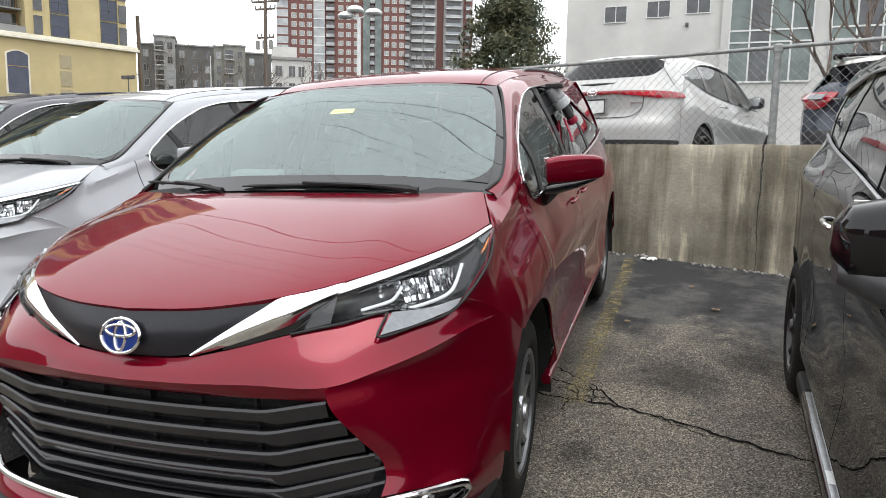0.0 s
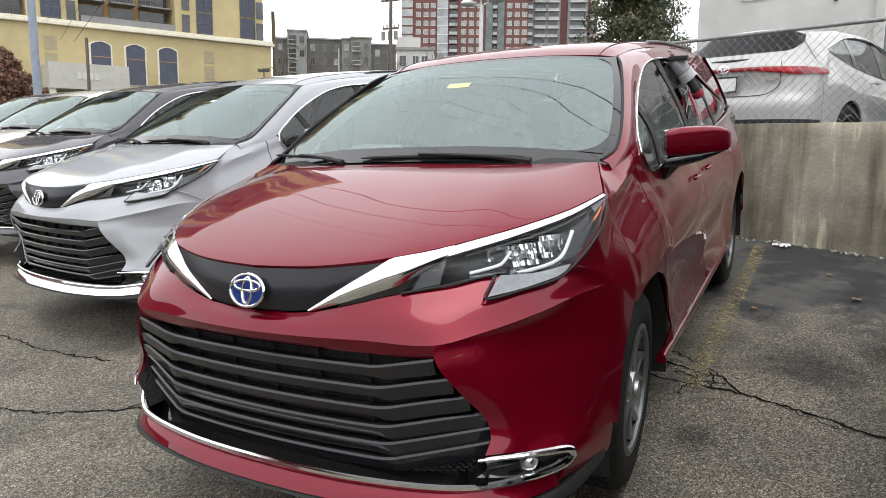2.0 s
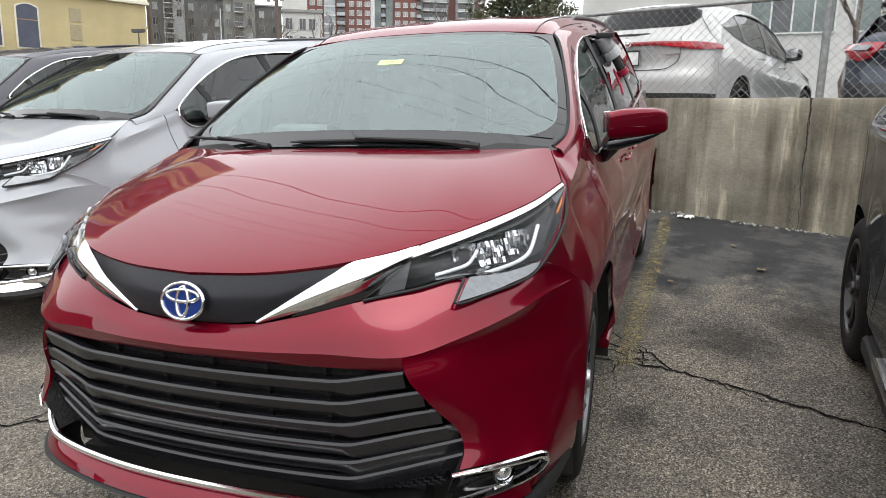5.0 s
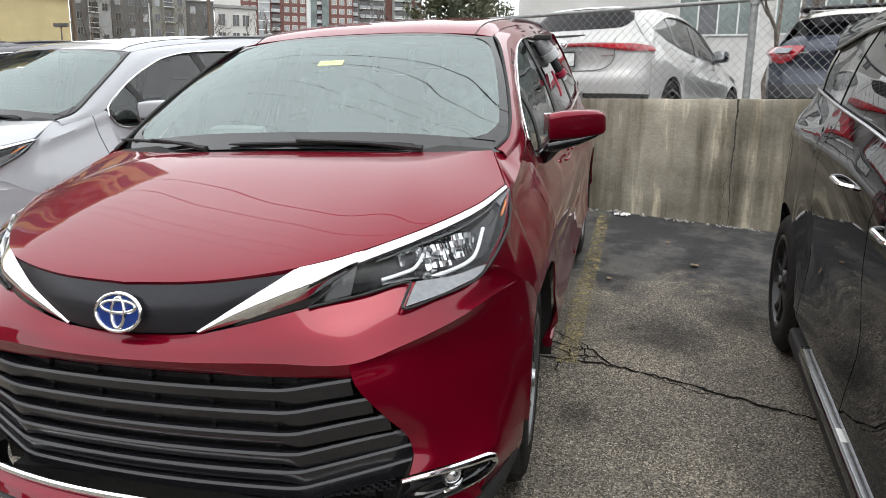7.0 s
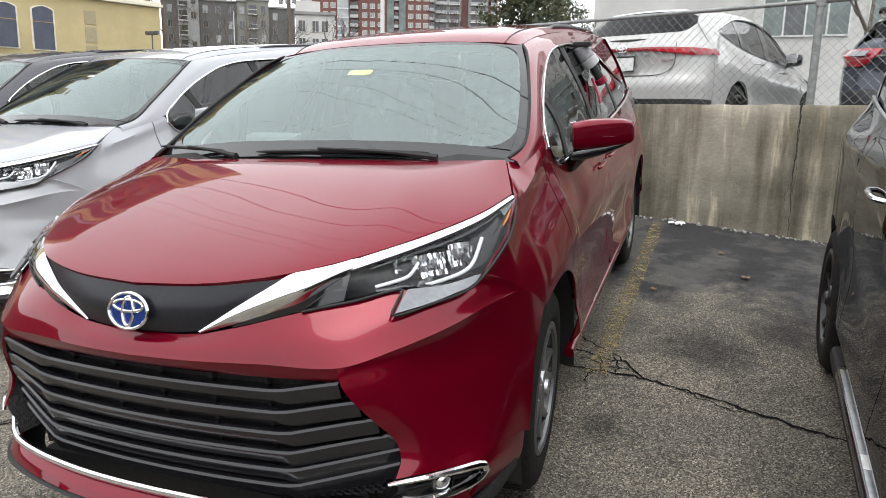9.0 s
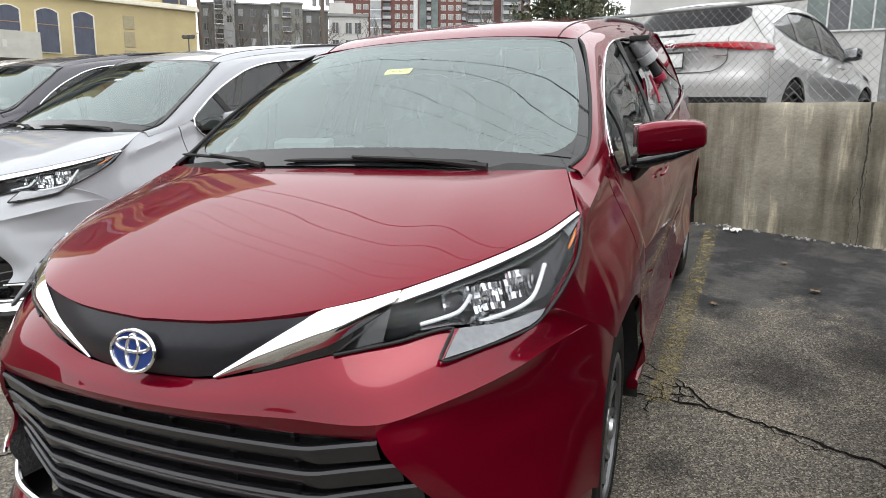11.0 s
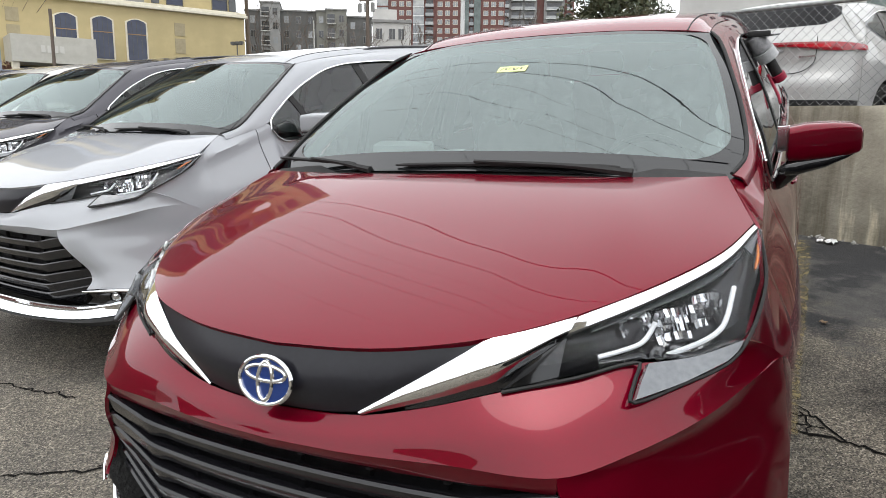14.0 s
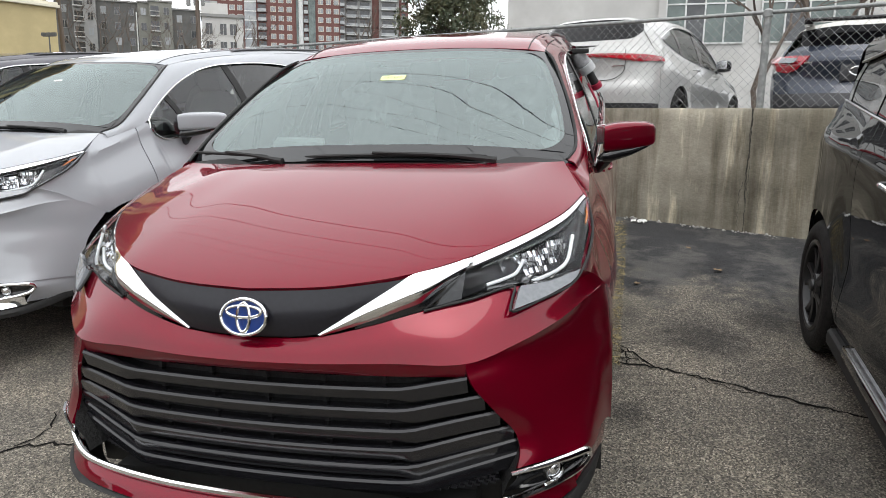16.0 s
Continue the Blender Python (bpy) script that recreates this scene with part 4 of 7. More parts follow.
        shelf_ = [[lens[1][i].lerp(back[1][i], q) + Vector((0, 0, -0.004)) for i in range(3, 24)] for q in (0.12, 0.5, 0.95)]
        part("inner_bezel", panel(shelf_, side=s, edge=0.003, outward=(0, -0.6, 1)), LAMP_GREY, hl, "pale grey inner bezel")
        cheek_ = [[lens[j][i].lerp(back[j][i], 0.35) for i in range(24, 29)] for j in range(1, 5)]
        part("inner_bezel", panel(cheek_, side=s, edge=0.003), LAMP_GREY, hl, "pale grey inner bezel")
        seal = curve([(0.478, 0.084, 1.008), (0.60, 0.158, 1.022), (0.706, 0.236, 1.036), (0.706, 0.200, 1.014), (0.708, 0.160, 0.989), (0.785, 0.248, 0.996), (0.860, 0.345, 1.010), (0.888, 0.40, 1.036), (0.908, 0.52, 1.075), (0.910, 0.64, 1.116), (0.886, 0.772, 1.177)], 70)
        bm = bmesh.new()
        tube(bm, [(p[0] * s, p[1] - 0.004, p[2]) for p in seal], 0.0042, 6)
        part("lamp_seal", bm, TRIM, hl)
        bm = bmesh.new()
        tube(bm, [(p[0] * s, p[1], p[2]) for p in curve(t_, 24)], 0.0028, 6)
        part("lamp_seal", bm, TRIM, hl)
        tooth = loft([[(0.722, 0.236, 1.038), (0.80, 0.314, 1.030), (0.880, 0.394, 1.042)], [(0.716, 0.200, 1.016), (0.795, 0.285, 1.014), (0.872, 0.375, 1.026)], [(0.712, 0.166, 0.993), (0.785, 0.252, 1.000), (0.855, 0.345, 1.014)]], 14, 7)
        tooth = [[p + Vector((0.004, -0.008, 0.002)) for p in row] for row in tooth]
        part("turn_lamp", panel(tooth, side=s, edge=0.015), LAMP_GREY, hl, "grey clear turn-signal strip")
        bm = bmesh.new()
        tube(bm, [(p[0] * s, p[1], p[2]) for p in curve([(0.627, 0.228, 1.038), (0.665, 0.252, 1.046), (0.700, 0.286, 1.054), (0.712, 0.304, 1.068), (0.721, 0.320, 1.088)], 16)], 0.0052, 8)
        part("light_guide", bm, DRL, hl)
        bm = bmesh.new()
        tube(bm, [(p[0] * s, p[1], p[2]) for p in curve([(0.731, 0.284, 1.026), (0.78, 0.340, 1.031), (0.822, 0.398, 1.039), (0.842, 0.436, 1.056), (0.853, 0.498, 1.117)], 18)], 0.0058, 8)
        part("light_guide", bm, DRL, hl)
        rnd = random.Random(5)
        for cx, cy, cz, w, h_ in ((0.690, 0.310, 1.082, 0.036, 0.021), (0.756, 0.352, 1.072, 0.040, 0.033), (0.816, 0.424, 1.086, 0.040, 0.034)):
            m_cell = pose(s * cx, cy, cz, -14, 0, s * 44)
            bm = bmesh.new()  # a bowl of tall narrow mirror facets, each turned a little its own way
            for a_ in range(11):
                for b_3 in range(4):
                    u0, u1 = -w + 2 * w * a_ / 11, -w + 2 * w * (a_ + 0.96) / 11
                    z0, z1 = -h_ + 2 * h_ * b_3 / 4, -h_ + 2 * h_ * (b_3 + 0.96) / 4
                    um, zm = (u0 + u1) / 2 / w, (z0 + z1) / 2 / h_
                    d0 = 0.022 * (1 - um * um) + 0.012 * (1 - zm * zm)
                    ju, jz = rnd.uniform(-0.004, 0.004), rnd.uniform(-0.005, 0.005)
                    q = [bm.verts.new(m_cell @ Vector((x, d0 + (ju if x > um * w else -ju) + (jz if z > zm * h_ else -jz), z))) for x, z in ((u0, z0), (u1, z0), (u1, z1), (u0, z1))]
                    bm.faces.new(q)
            bmesh.ops.recalc_face_normals(bm, faces=bm.faces)
            part("reflector", bm, LAMP_CLEAR, hl, "faceted mirror reflector", smooth=False)
        bm = bmesh.new()
        tube(bm, [(p[0] * s, p[1], p[2]) for p in curve([(0.888, 0.60, 1.128), (0.890, 0.65, 1.145), (0.886, 0.70, 1.158)], 8)], [0.002, 0.004, 0.004, 0.004, 0.004, 0.004, 0.003, 0.002], 8)
        part("side_marker", bm, AMBER, hl, "amber side marker")
    # sides
    for s in (1, -1):
        part("front_fender", panel(side_grid(0.408, 1.222, 44, 18), side=s, edge=0.008), body, v)
        dr = part("front_door", panel(side_grid(1.230, 2.415, 60, 18), side=s, edge=0.008), body, v)
        sd = part("sliding_door", panel(side_grid(2.423, 3.50, 30), side=s, edge=0.02), body, v)
        part("rear_quarter", panel(side_grid(3.508, 4.80, 40), side=s, edge=0.008), body, v)
        for door, y in ((dr, 2.26), (sd, 2.64)):
            bm = bmesh.new()
            tube(bm, [(s * p[0], p[1], p[2]) for p in curve([(0.945, y - 0.10, 1.03), (0.957, y - 0.075, 1.034), (0.959, y, 1.035), (0.957, y + 0.075, 1.034), (0.945, y + 0.10, 1.03)], 16)], 0.007, 8)
            part("door_handle", bm, body, door)
        # sill strip
        bm = bmesh.new()
        blob(bm, [((s * 0.945, y, 0.368), 0.022, 0.024) for y in (1.36, 1.40, 1.9, 2.6, 3.3, 3.44, 3.47)], 10, 2.5, 1)
        part("sill", bm, body, v)
        # pillar and roof rail
        part("cantrail", panel(loft([PILLAR_IN, [tuple((a[i] + b[i]) / 2 + (0.006, 0, 0.006)[i] for i in range(3)) for a, b in zip(PILLAR_IN, PILLAR_OUT)], PILLAR_OUT], 50, 8), side=s, edge=0.004), body, v)
        # side glass: panes between dark pillars
        top_, low_ = curve(WINDOW_TOP, 16), curve(BELT, 16)
        g = loft([top_, [(a + b) / 2 + Vector((0.014, 0, 0)) for a, b in zip(top_, low_)], low_], 121, 9)
        g = [[p + Vector((-0.012, 0, 0)) for p in row] for row in g]
        cuts = [("pillar", 0, 2), ("quarter_pane", 2, 12), ("pillar", 12, 14), ("door_pane", 14, 42), ("pillar", 42, 45), ("sliding_door_pane", 45, 77), ("pillar", 77, 80), ("rear_pane", 80, 117), ("pillar", 117, 120)]
        for nm, a, b in cuts:
            sub = [row[a:b + 1] for row in g]
            if nm == "pillar":
                part("window_pillar", panel(sub, side=s, edge=0.01), TRIM, v)
            else:
                part(nm, panel([[p + Vector((-0.004, 0, 0)) for p in row] for row in sub], side=s, edge=0), SIDE_PANE if a < 40 else PRIVACY, v)
        bm = bmesh.new()
        tube(bm, [(s * (p[0] + 0.001), p[1], p[2] + 0.001) for p in curve(WINDOW_TOP, 60)], 0.0055, 6)
        part("window_trim", bm, CHROME, v, "chrome window trim")
        bm = bmesh.new()
        tube(bm, [(s * (p[0] + 0.003), p[1], p[2] + 0.004) for p in curve(BELT, 60)], 0.006, 6)
        part("belt_trim", bm, CHROME, v)
        # door mirror
        mir = part_empty("door_mirror", v, (s * 0.90, 1.60, 1.22))
        bm = bmesh.new()
        blob(bm, [((s * 0.022, 0.0, 0.052), 0.044, 0.044), ((s * 0.030, 0.0, 0.053), 0.057, 0.057), ((s * 0.08, 0.034, 0.055), 0.062, 0.062), ((s * 0.16, 0.096, 0.053), 0.058, 0.060), ((s * 0.215, 0.140, 0.050), 0.050, 0.055), ((s * 0.246, 0.165, 0.046), 0.038, 0.046), ((s * 0.257, 0.174, 0.042), 0.022, 0.032)], 28, 5.0)
        part("shell", bm, body, mir)
        bm = bmesh.new()
        blob(bm, [((s * 0.024, 0.0, -0.030), 0.048, 0.028), ((s * 0.06, 0.022, -0.026), 0.060, 0.031), ((s * 0.15, 0.09, -0.016), 0.058, 0.022), ((s * 0.21, 0.138, -0.004), 0.044, 0.012), ((s * 0.246, 0.166, 0.006), 0.020, 0.006)], 18, 2.6)
        part("lower_case", bm, GLOSS_BLACK, mir)
        bm = bmesh.new()
        tube(bm, curve([(-s * 0.015, 0.035, -0.105), (s * 0.0, 0.03, -0.085), (s * 0.03, 0.022, -0.05), (s * 0.07, 0.03, -0.015)], 10), [0.018, 0.026, 0.03, 0.031, 0.032, 0.032, 0.032, 0.03, 0.028, 0.022], 10)
        part("foot", bm, GLOSS_BLACK, mir)
        bm = bmesh.new()
        block(bm, (s * 0.055 if s > 0 else -0.225, 0.084, 0.045), (0.225 if s > 0 else -0.055, 0.092, 0.135), pose(0, -0.02, -0.035, 0, 0, s * 38), 0.003)
        part("mirror_glass", bm, LAMP_CLEAR, mir)
        # wheels and wheel wells
        make_wheel(v, s, FRONT_HUB, 0.938, 0.383, 0.248, ALLOY, steer=3.2, camber=2.6)
        make_wheel(v, s, REAR_HUB, 0.935, 0.375, 0.25, ALLOY)
        for hub in (FRONT_HUB, REAR_HUB):
            bm = bmesh.new()
            rings = [[bm.verts.new((s * x, hub[0] + 0.47 * math.cos(math.pi * (k / 16 * 1.16 - 0.08)), hub[1] + 0.47 * math.sin(math.pi * (k / 16 * 1.16 - 0.08)))) for k in range(17)] for x in (0.955, 0.62)]
            for k in range(16):
                bm.faces.new((rings[0][k], rings[0][k + 1], rings[1][k + 1], rings[1][k]))
            bm.faces.new(rings[1])
            part("wheel_well", bm, TRIM, v)
    # windscreen
    ws = []
    for yc, zc, xe, ye, ze in ((0.938, 1.283, 0.815, 1.015, 1.226), (1.088, 1.374, 0.824, 1.150, 1.314), (1.248, 1.462, 0.800, 1.312, 1.402), (1.498, 1.583, 0.736, 1.570, 1.533), (1.785, 1.689, 0.642, 1.850, 1.656)):
        ws.append([(xe * q, yc + (ye - yc) * q ** 2, zc + (ze - zc) * q ** 2.4) for q in (0, 0.35, 0.6, 0.8, 0.92, 1.0)])
    grid = loft(ws, 40, 30)
    inner, strips = frit_split(grid, 2, (3, 1), True)
    part("windscreen", panel(inner, both=True, edge=0, outward=(0, -1, 1)), PANE, v)
    bm = bmesh.new()
    for st in strips:
        for sd_ in (1, -1):
            skin(bm, st, None, sd_, (0, -1, 1))
    bmesh.ops.remove_doubles(bm, verts=bm.verts, dist=2e-4)
    part("windscreen_border", bm, FRIT, v, "black ceramic border of the windscreen")
    def on_glass(i, j):
        i, j = min(max(i, 0), 38.999), min(max(j, 0), 28.999)
        a, b, fi, fj = int(i), int(j), i - int(i), j - int(j)
        return (grid[b][a] * (1 - fi) + grid[b][a + 1] * fi) * (1 - fj) + (grid[b + 1][a] * (1 - fi) + grid[b + 1][a + 1] * fi) * fj + Vector((0, -0.0016, 0.0026))
    for s in (1, -1):  # the border's rounded lower and upper corners
        for cj, up, rj in ((2.9, 1, 4.2), (28.1, -1, 3.6)):
            arc, outer = [], []
            for k in range(13):
                th = math.pi / 2 * k / 12
                arc.append(on_glass(37.1 - 5.5 + 5.5 * math.cos(th), cj + up * (rj - rj * math.sin(th))))
                t1 = math.tan(th) if k < 12 else 1e9
                outer.append(on_glass(37.1, cj + up * rj * (1 - t1)) if k <= 6 else on_glass(37.1 - 5.5 * (1 - 1 / t1), cj))
            part("windscreen_corner", panel([arc, [a.lerp(b, 0.5) for a, b in zip(arc, outer)], outer], side=s, edge=0, outward=(0, -1, 1)), FRIT, v)
    edge_ = curve(PILLAR_IN[:6], 30)
    for s in (1, -1):
        bm = bmesh.new()
        tube(bm, [(s * (p[0] - 0.002), p[1] - 0.003, p[2] + 0.003) for p in edge_], [0.005] + [0.0062] * 27 + [0.005, 0.003], 8)
        part("windscreen_seal", bm, TRIM, v)
    # cowl and wipers
    g = loft([[(0, 0.931, 1.266), (0.3, 0.936, 1.264), (0.6, 0.966, 1.260), (0.785, 0.984, 1.256)], [(0, 0.985, 1.286), (0.3, 0.99, 1.286), (0.6, 1.02, 1.282), (0.785, 1.02, 1.268)]], 30, 3)
    part("cowl", panel(g, both=True, edge=0, outward=(0, 0, 1)), TRIM, v)
    for pts, arm in (([(-0.24, 0.955, 1.297), (0.05, 0.957, 1.301), (0.32, 0.968, 1.297), (0.50, 0.982, 1.292)], [(0.54, 0.962, 1.278), (0.36, 0.955, 1.298), (0.05, 0.950, 1.312)]),
                     ([(-0.79, 1.03, 1.308), (-0.70, 1.02, 1.305), (-0.55, 1.0, 1.300), (-0.42, 0.985, 1.296)], [(-0.34, 0.950, 1.280), (-0.48, 0.975, 1.300), (-0.62, 1.0, 1.311)])):
        wp = part_empty("wiper", v)
        bm = bmesh.new()
        tube(bm, curve(pts, 16), [0.003] + [0.007] * 14 + [0.003], 6)
        part("blade", bm, TRIM, wp)
        bm = bmesh.new()
        tube(bm, curve(arm, 10), [0.014, 0.012, 0.010, 0.009, 0.008, 0.008, 0.007, 0.007, 0.006, 0.006], 6)
        part("arm", bm, TRIM, wp)
    # roof
    roof = loft([[(0, 1.795, 1.692), (0.26, 1.802, 1.688), (0.48, 1.820, 1.675), (0.575, 1.832, 1.666), (0.636, 1.842, 1.655)],
                 [(0, 1.90, 1.724), (0.26, 1.905, 1.720), (0.48, 1.92, 1.706), (0.575, 1.925, 1.694), (0.634, 1.935, 1.668)],
                 [(0, 2.15, 1.752), (0.26, 2.15, 1.748), (0.48, 2.15, 1.735), (0.575, 2.16, 1.722), (0.622, 2.2, 1.692)],
                 [(0, 2.7, 1.772), (0.26, 2.7, 1.768), (0.48, 2.7, 1.756), (0.575, 2.7, 1.742), (0.618, 2.7, 1.710)],
                 [(0, 3.6, 1.768), (0.26, 3.6, 1.764), (0.48, 3.6, 1.750), (0.57, 3.6, 1.736), (0.614, 3.6, 1.704)],
                 [(0, 4.65, 1.718), (0.26, 4.65, 1.714), (0.48, 4.64, 1.70), (0.55, 4.63, 1.688), (0.598, 4.62, 1.662)]], 28, 44)
    part("roof", panel(roof, both=True, edge=0.012), body, v)
    for s in (1, -1):
        bm = bmesh.new()
        tube(bm, [(s * p[0], p[1], p[2]) for p in curve([(0.560, 1.833, 1.668), (0.562, 1.925, 1.696), (0.562, 2.15, 1.725), (0.562, 2.7, 1.745), (0.560, 3.6, 1.738), (0.55, 4.5, 1.690)], 40)], 0.0035, 6)
        part("roof_moulding", bm, TRIM, v)
        bm = bmesh.new()
        tube(bm, [(s * p[0], p[1], p[2]) for p in curve([(0.583, 2.66, 1.726), (0.583, 2.74, 1.742), (0.582, 2.86, 1.746), (0.58, 3.2, 1.747), (0.573, 4.0, 1.728), (0.562, 4.25, 1.715), (0.56, 4.32, 1.695)], 40)], 0.010, 8)
        part("roof_rail", bm, SATIN, v)
    # tail: hatch and rear bumper
    g = loft([[(0, 4.67, 1.715), (0.3, 4.665, 1.71), (0.62, 4.635, 1.655)], [(0, 4.86, 1.45), (0.3, 4.85, 1.45), (0.72, 4.78, 1.43)], [(0, 4.98, 1.15), (0.4, 4.96, 1.15), (0.80, 4.80, 1.18)], [(0, 5.03, 0.8), (0.45, 5.0, 0.8), (0.81, 4.80, 0.85)], [(0, 5.05, 0.55), (0.45, 5.03, 0.55), (0.82, 4.79, 0.55)], [(0, 5.0, 0.38), (0.45, 4.98, 0.38), (0.81, 4.78, 0.38)]], 20, 30)
    part("tailgate", panel(g, both=True, edge=0.0), body, v)
    # floor and firewall, dark
    for nm, lo, hi in (("underbody", (-0.86, 0.45, 0.30), (0.86, 4.75, 0.40)), ("undertray", (-0.60, 0.06, 0.34), (0.60, 0.5, 0.42)), ("radiator", (-0.60, 0.13, 0.42), (0.60, 0.17, 0.90)),
                       ("intake_backing", (-0.66, 0.185, 0.34), (0.66, 0.205, 0.84)), ("lower_backing", (-0.76, 0.190, 0.34), (0.76, 0.212, 0.54))):
        bm = bmesh.new()
        block(bm, lo, hi)
        part(nm, bm, TRIM, v, smooth=False)
    # cabin
    cab = part_empty("cabin", v)
    g = loft([[(0, 1.02, 1.25), (0.4, 1.02, 1.25), (0.78, 1.05, 1.24)], [(0, 1.40, 1.235), (0.4, 1.40, 1.24), (0.80, 1.40, 1.22)], [(0, 1.66, 1.215), (0.4, 1.66, 1.215), (0.80, 1.66, 1.20)], [(0, 1.72, 1.13), (0.4, 1.72, 1.13), (0.80, 1.72, 1.12)], [(0, 1.68, 0.70), (0.4, 1.68, 0.70), (0.80, 1.68, 0.70)]], 14, 16)
    part("dashboard", panel(g, both=True, edge=0), INTERIOR, cab)
    bm = bmesh.new()
    block(bm, (-0.82, 1.2, 0.42), (0.82, 4.7, 0.46))
    part("cabin_floor", bm, TRIM, cab, smooth=False)
    liner = [[p + Vector((0, 0.02, -0.045)) for p in row] for row in roof]
    part("headliner", panel(liner, both=True, edge=0), LINER, cab)
    for y, xs in ((2.35, (0.40, -0.40)), (3.30, (0.42, -0.42)), (4.15, (0.40, -0.40))):
        for x in xs:
            st = part_empty("seat", cab, (x, y, 0.46))
            bm = bmesh.new()
            blob(bm, [((0, -0.36, 0.30), 0.22, 0.05), ((0, -0.30, 0.31), 0.26, 0.085), ((0, 0.0, 0.30), 0.26, 0.085), ((0, 0.14, 0.28), 0.24, 0.07)], 20, 4, 1)
            part("cushion", bm, SEAT, st)
            bm = bmesh.new()
            secs = [((0, 0.10, 0.30), 0.23, 0.06), ((0, 0.16, 0.5), 0.26, 0.075), ((0, 0.22, 0.75), 0.25, 0.07), ((0, 0.27, 0.92), 0.19, 0.05), ((0, 0.28, 0.95), 0.14, 0.03)]
            rings = []
            for c_, a_, b_2 in secs:
                rings.append([bm.verts.new((c_[0] + a_ * math.copysign(abs(math.cos(t)) ** 0.6, math.cos(t)), c_[1] + b_2 * math.copysign(abs(math.sin(t)) ** 0.6, math.sin(t)), c_[2])) for t in [math.tau * k / 20 for k in range(20)]])
            for a, b in zip(rings, rings[1:]):
                for k in range(20):
                    bm.faces.new((a[k], a[(k + 1) % 20], b[(k + 1) % 20], b[k]))
            bm.faces.new(rings[-1])
            bmesh.ops.recalc_face_normals(bm, faces=bm.faces)
            part("backrest", bm, SEAT, st)
            bm = bmesh.new()
            blob(bm, [((-0.13, 0.285, 1.045), 0.035, 0.055), ((-0.11, 0.285, 1.045), 0.055, 0.085), ((0.11, 0.285, 1.045), 0.055, 0.085), ((0.13, 0.285, 1.045), 0.035, 0.055)], 16, 3)
            part("headrest", bm, SEAT, st)
    for s in (1, -1):
        bm = bmesh.new()
        tube(bm, [(s * (p[0] - 0.035), p[1] + 0.055, p[2] - 0.028) for p in curve(PILLAR_IN[1:6], 16)], 0.026, 8)
        part("front_pillar_trim", bm, LINER, cab)
        bm = bmesh.new()
        tube(bm, [(s * p[0], p[1], p[2]) for p in curve([(0.815, 2.47, 1.15), (0.755, 2.49, 1.42), (0.665, 2.50, 1.63)], 10)], 0.032, 8)
        part("inner_pillar", bm, INTERIOR, cab)
        bm = bmesh.new()
        block(bm, (0.845, 1.3, 0.45) if s > 0 else (-0.865, 1.3, 0.45), (0.865, 4.6, 1.19) if s > 0 else (-0.845, 4.6, 1.19))
        part("door_lining", bm, INTERIOR, cab, smooth=False)
    sw = part_empty("steering_wheel", cab, m=pose(0.40, 1.86, 1.10, 62, 0, 0))
    bm = bmesh.new()
    tube(bm, [(0.185 * math.cos(math.tau * k / 32), 0.175 * math.sin(math.tau * k / 32), 0) for k in range(32)], 0.017, 8, closed=True)
    part("wheel_ring", bm, INTERIOR, sw)
    bm = bmesh.new()
    block(bm, (-0.17, -0.03, -0.03), (0.17, 0.03, 0.0), None, 0.01)
    block(bm, (-0.075, -0.10, -0.045), (0.075, 0.07, 0.008), None, 0.02)
    part("wheel_boss", bm, INTERIOR, sw)
    return v

# ---- other parked cars: a crossover body by its lines (nose at y = 0) ----
def rounded(row, bulge=0.04):
    """Rounds the last stretch of a tail row, where it turns into the flank."""
    a, b = Vector(row[-2]), Vector(row[-1])
    out = Vector((-(b - a).y, (b - a).x, 0)).normalized()
    return list(row[:-1]) + [tuple((a + b) / 2 + out * bulge), row[-1]]


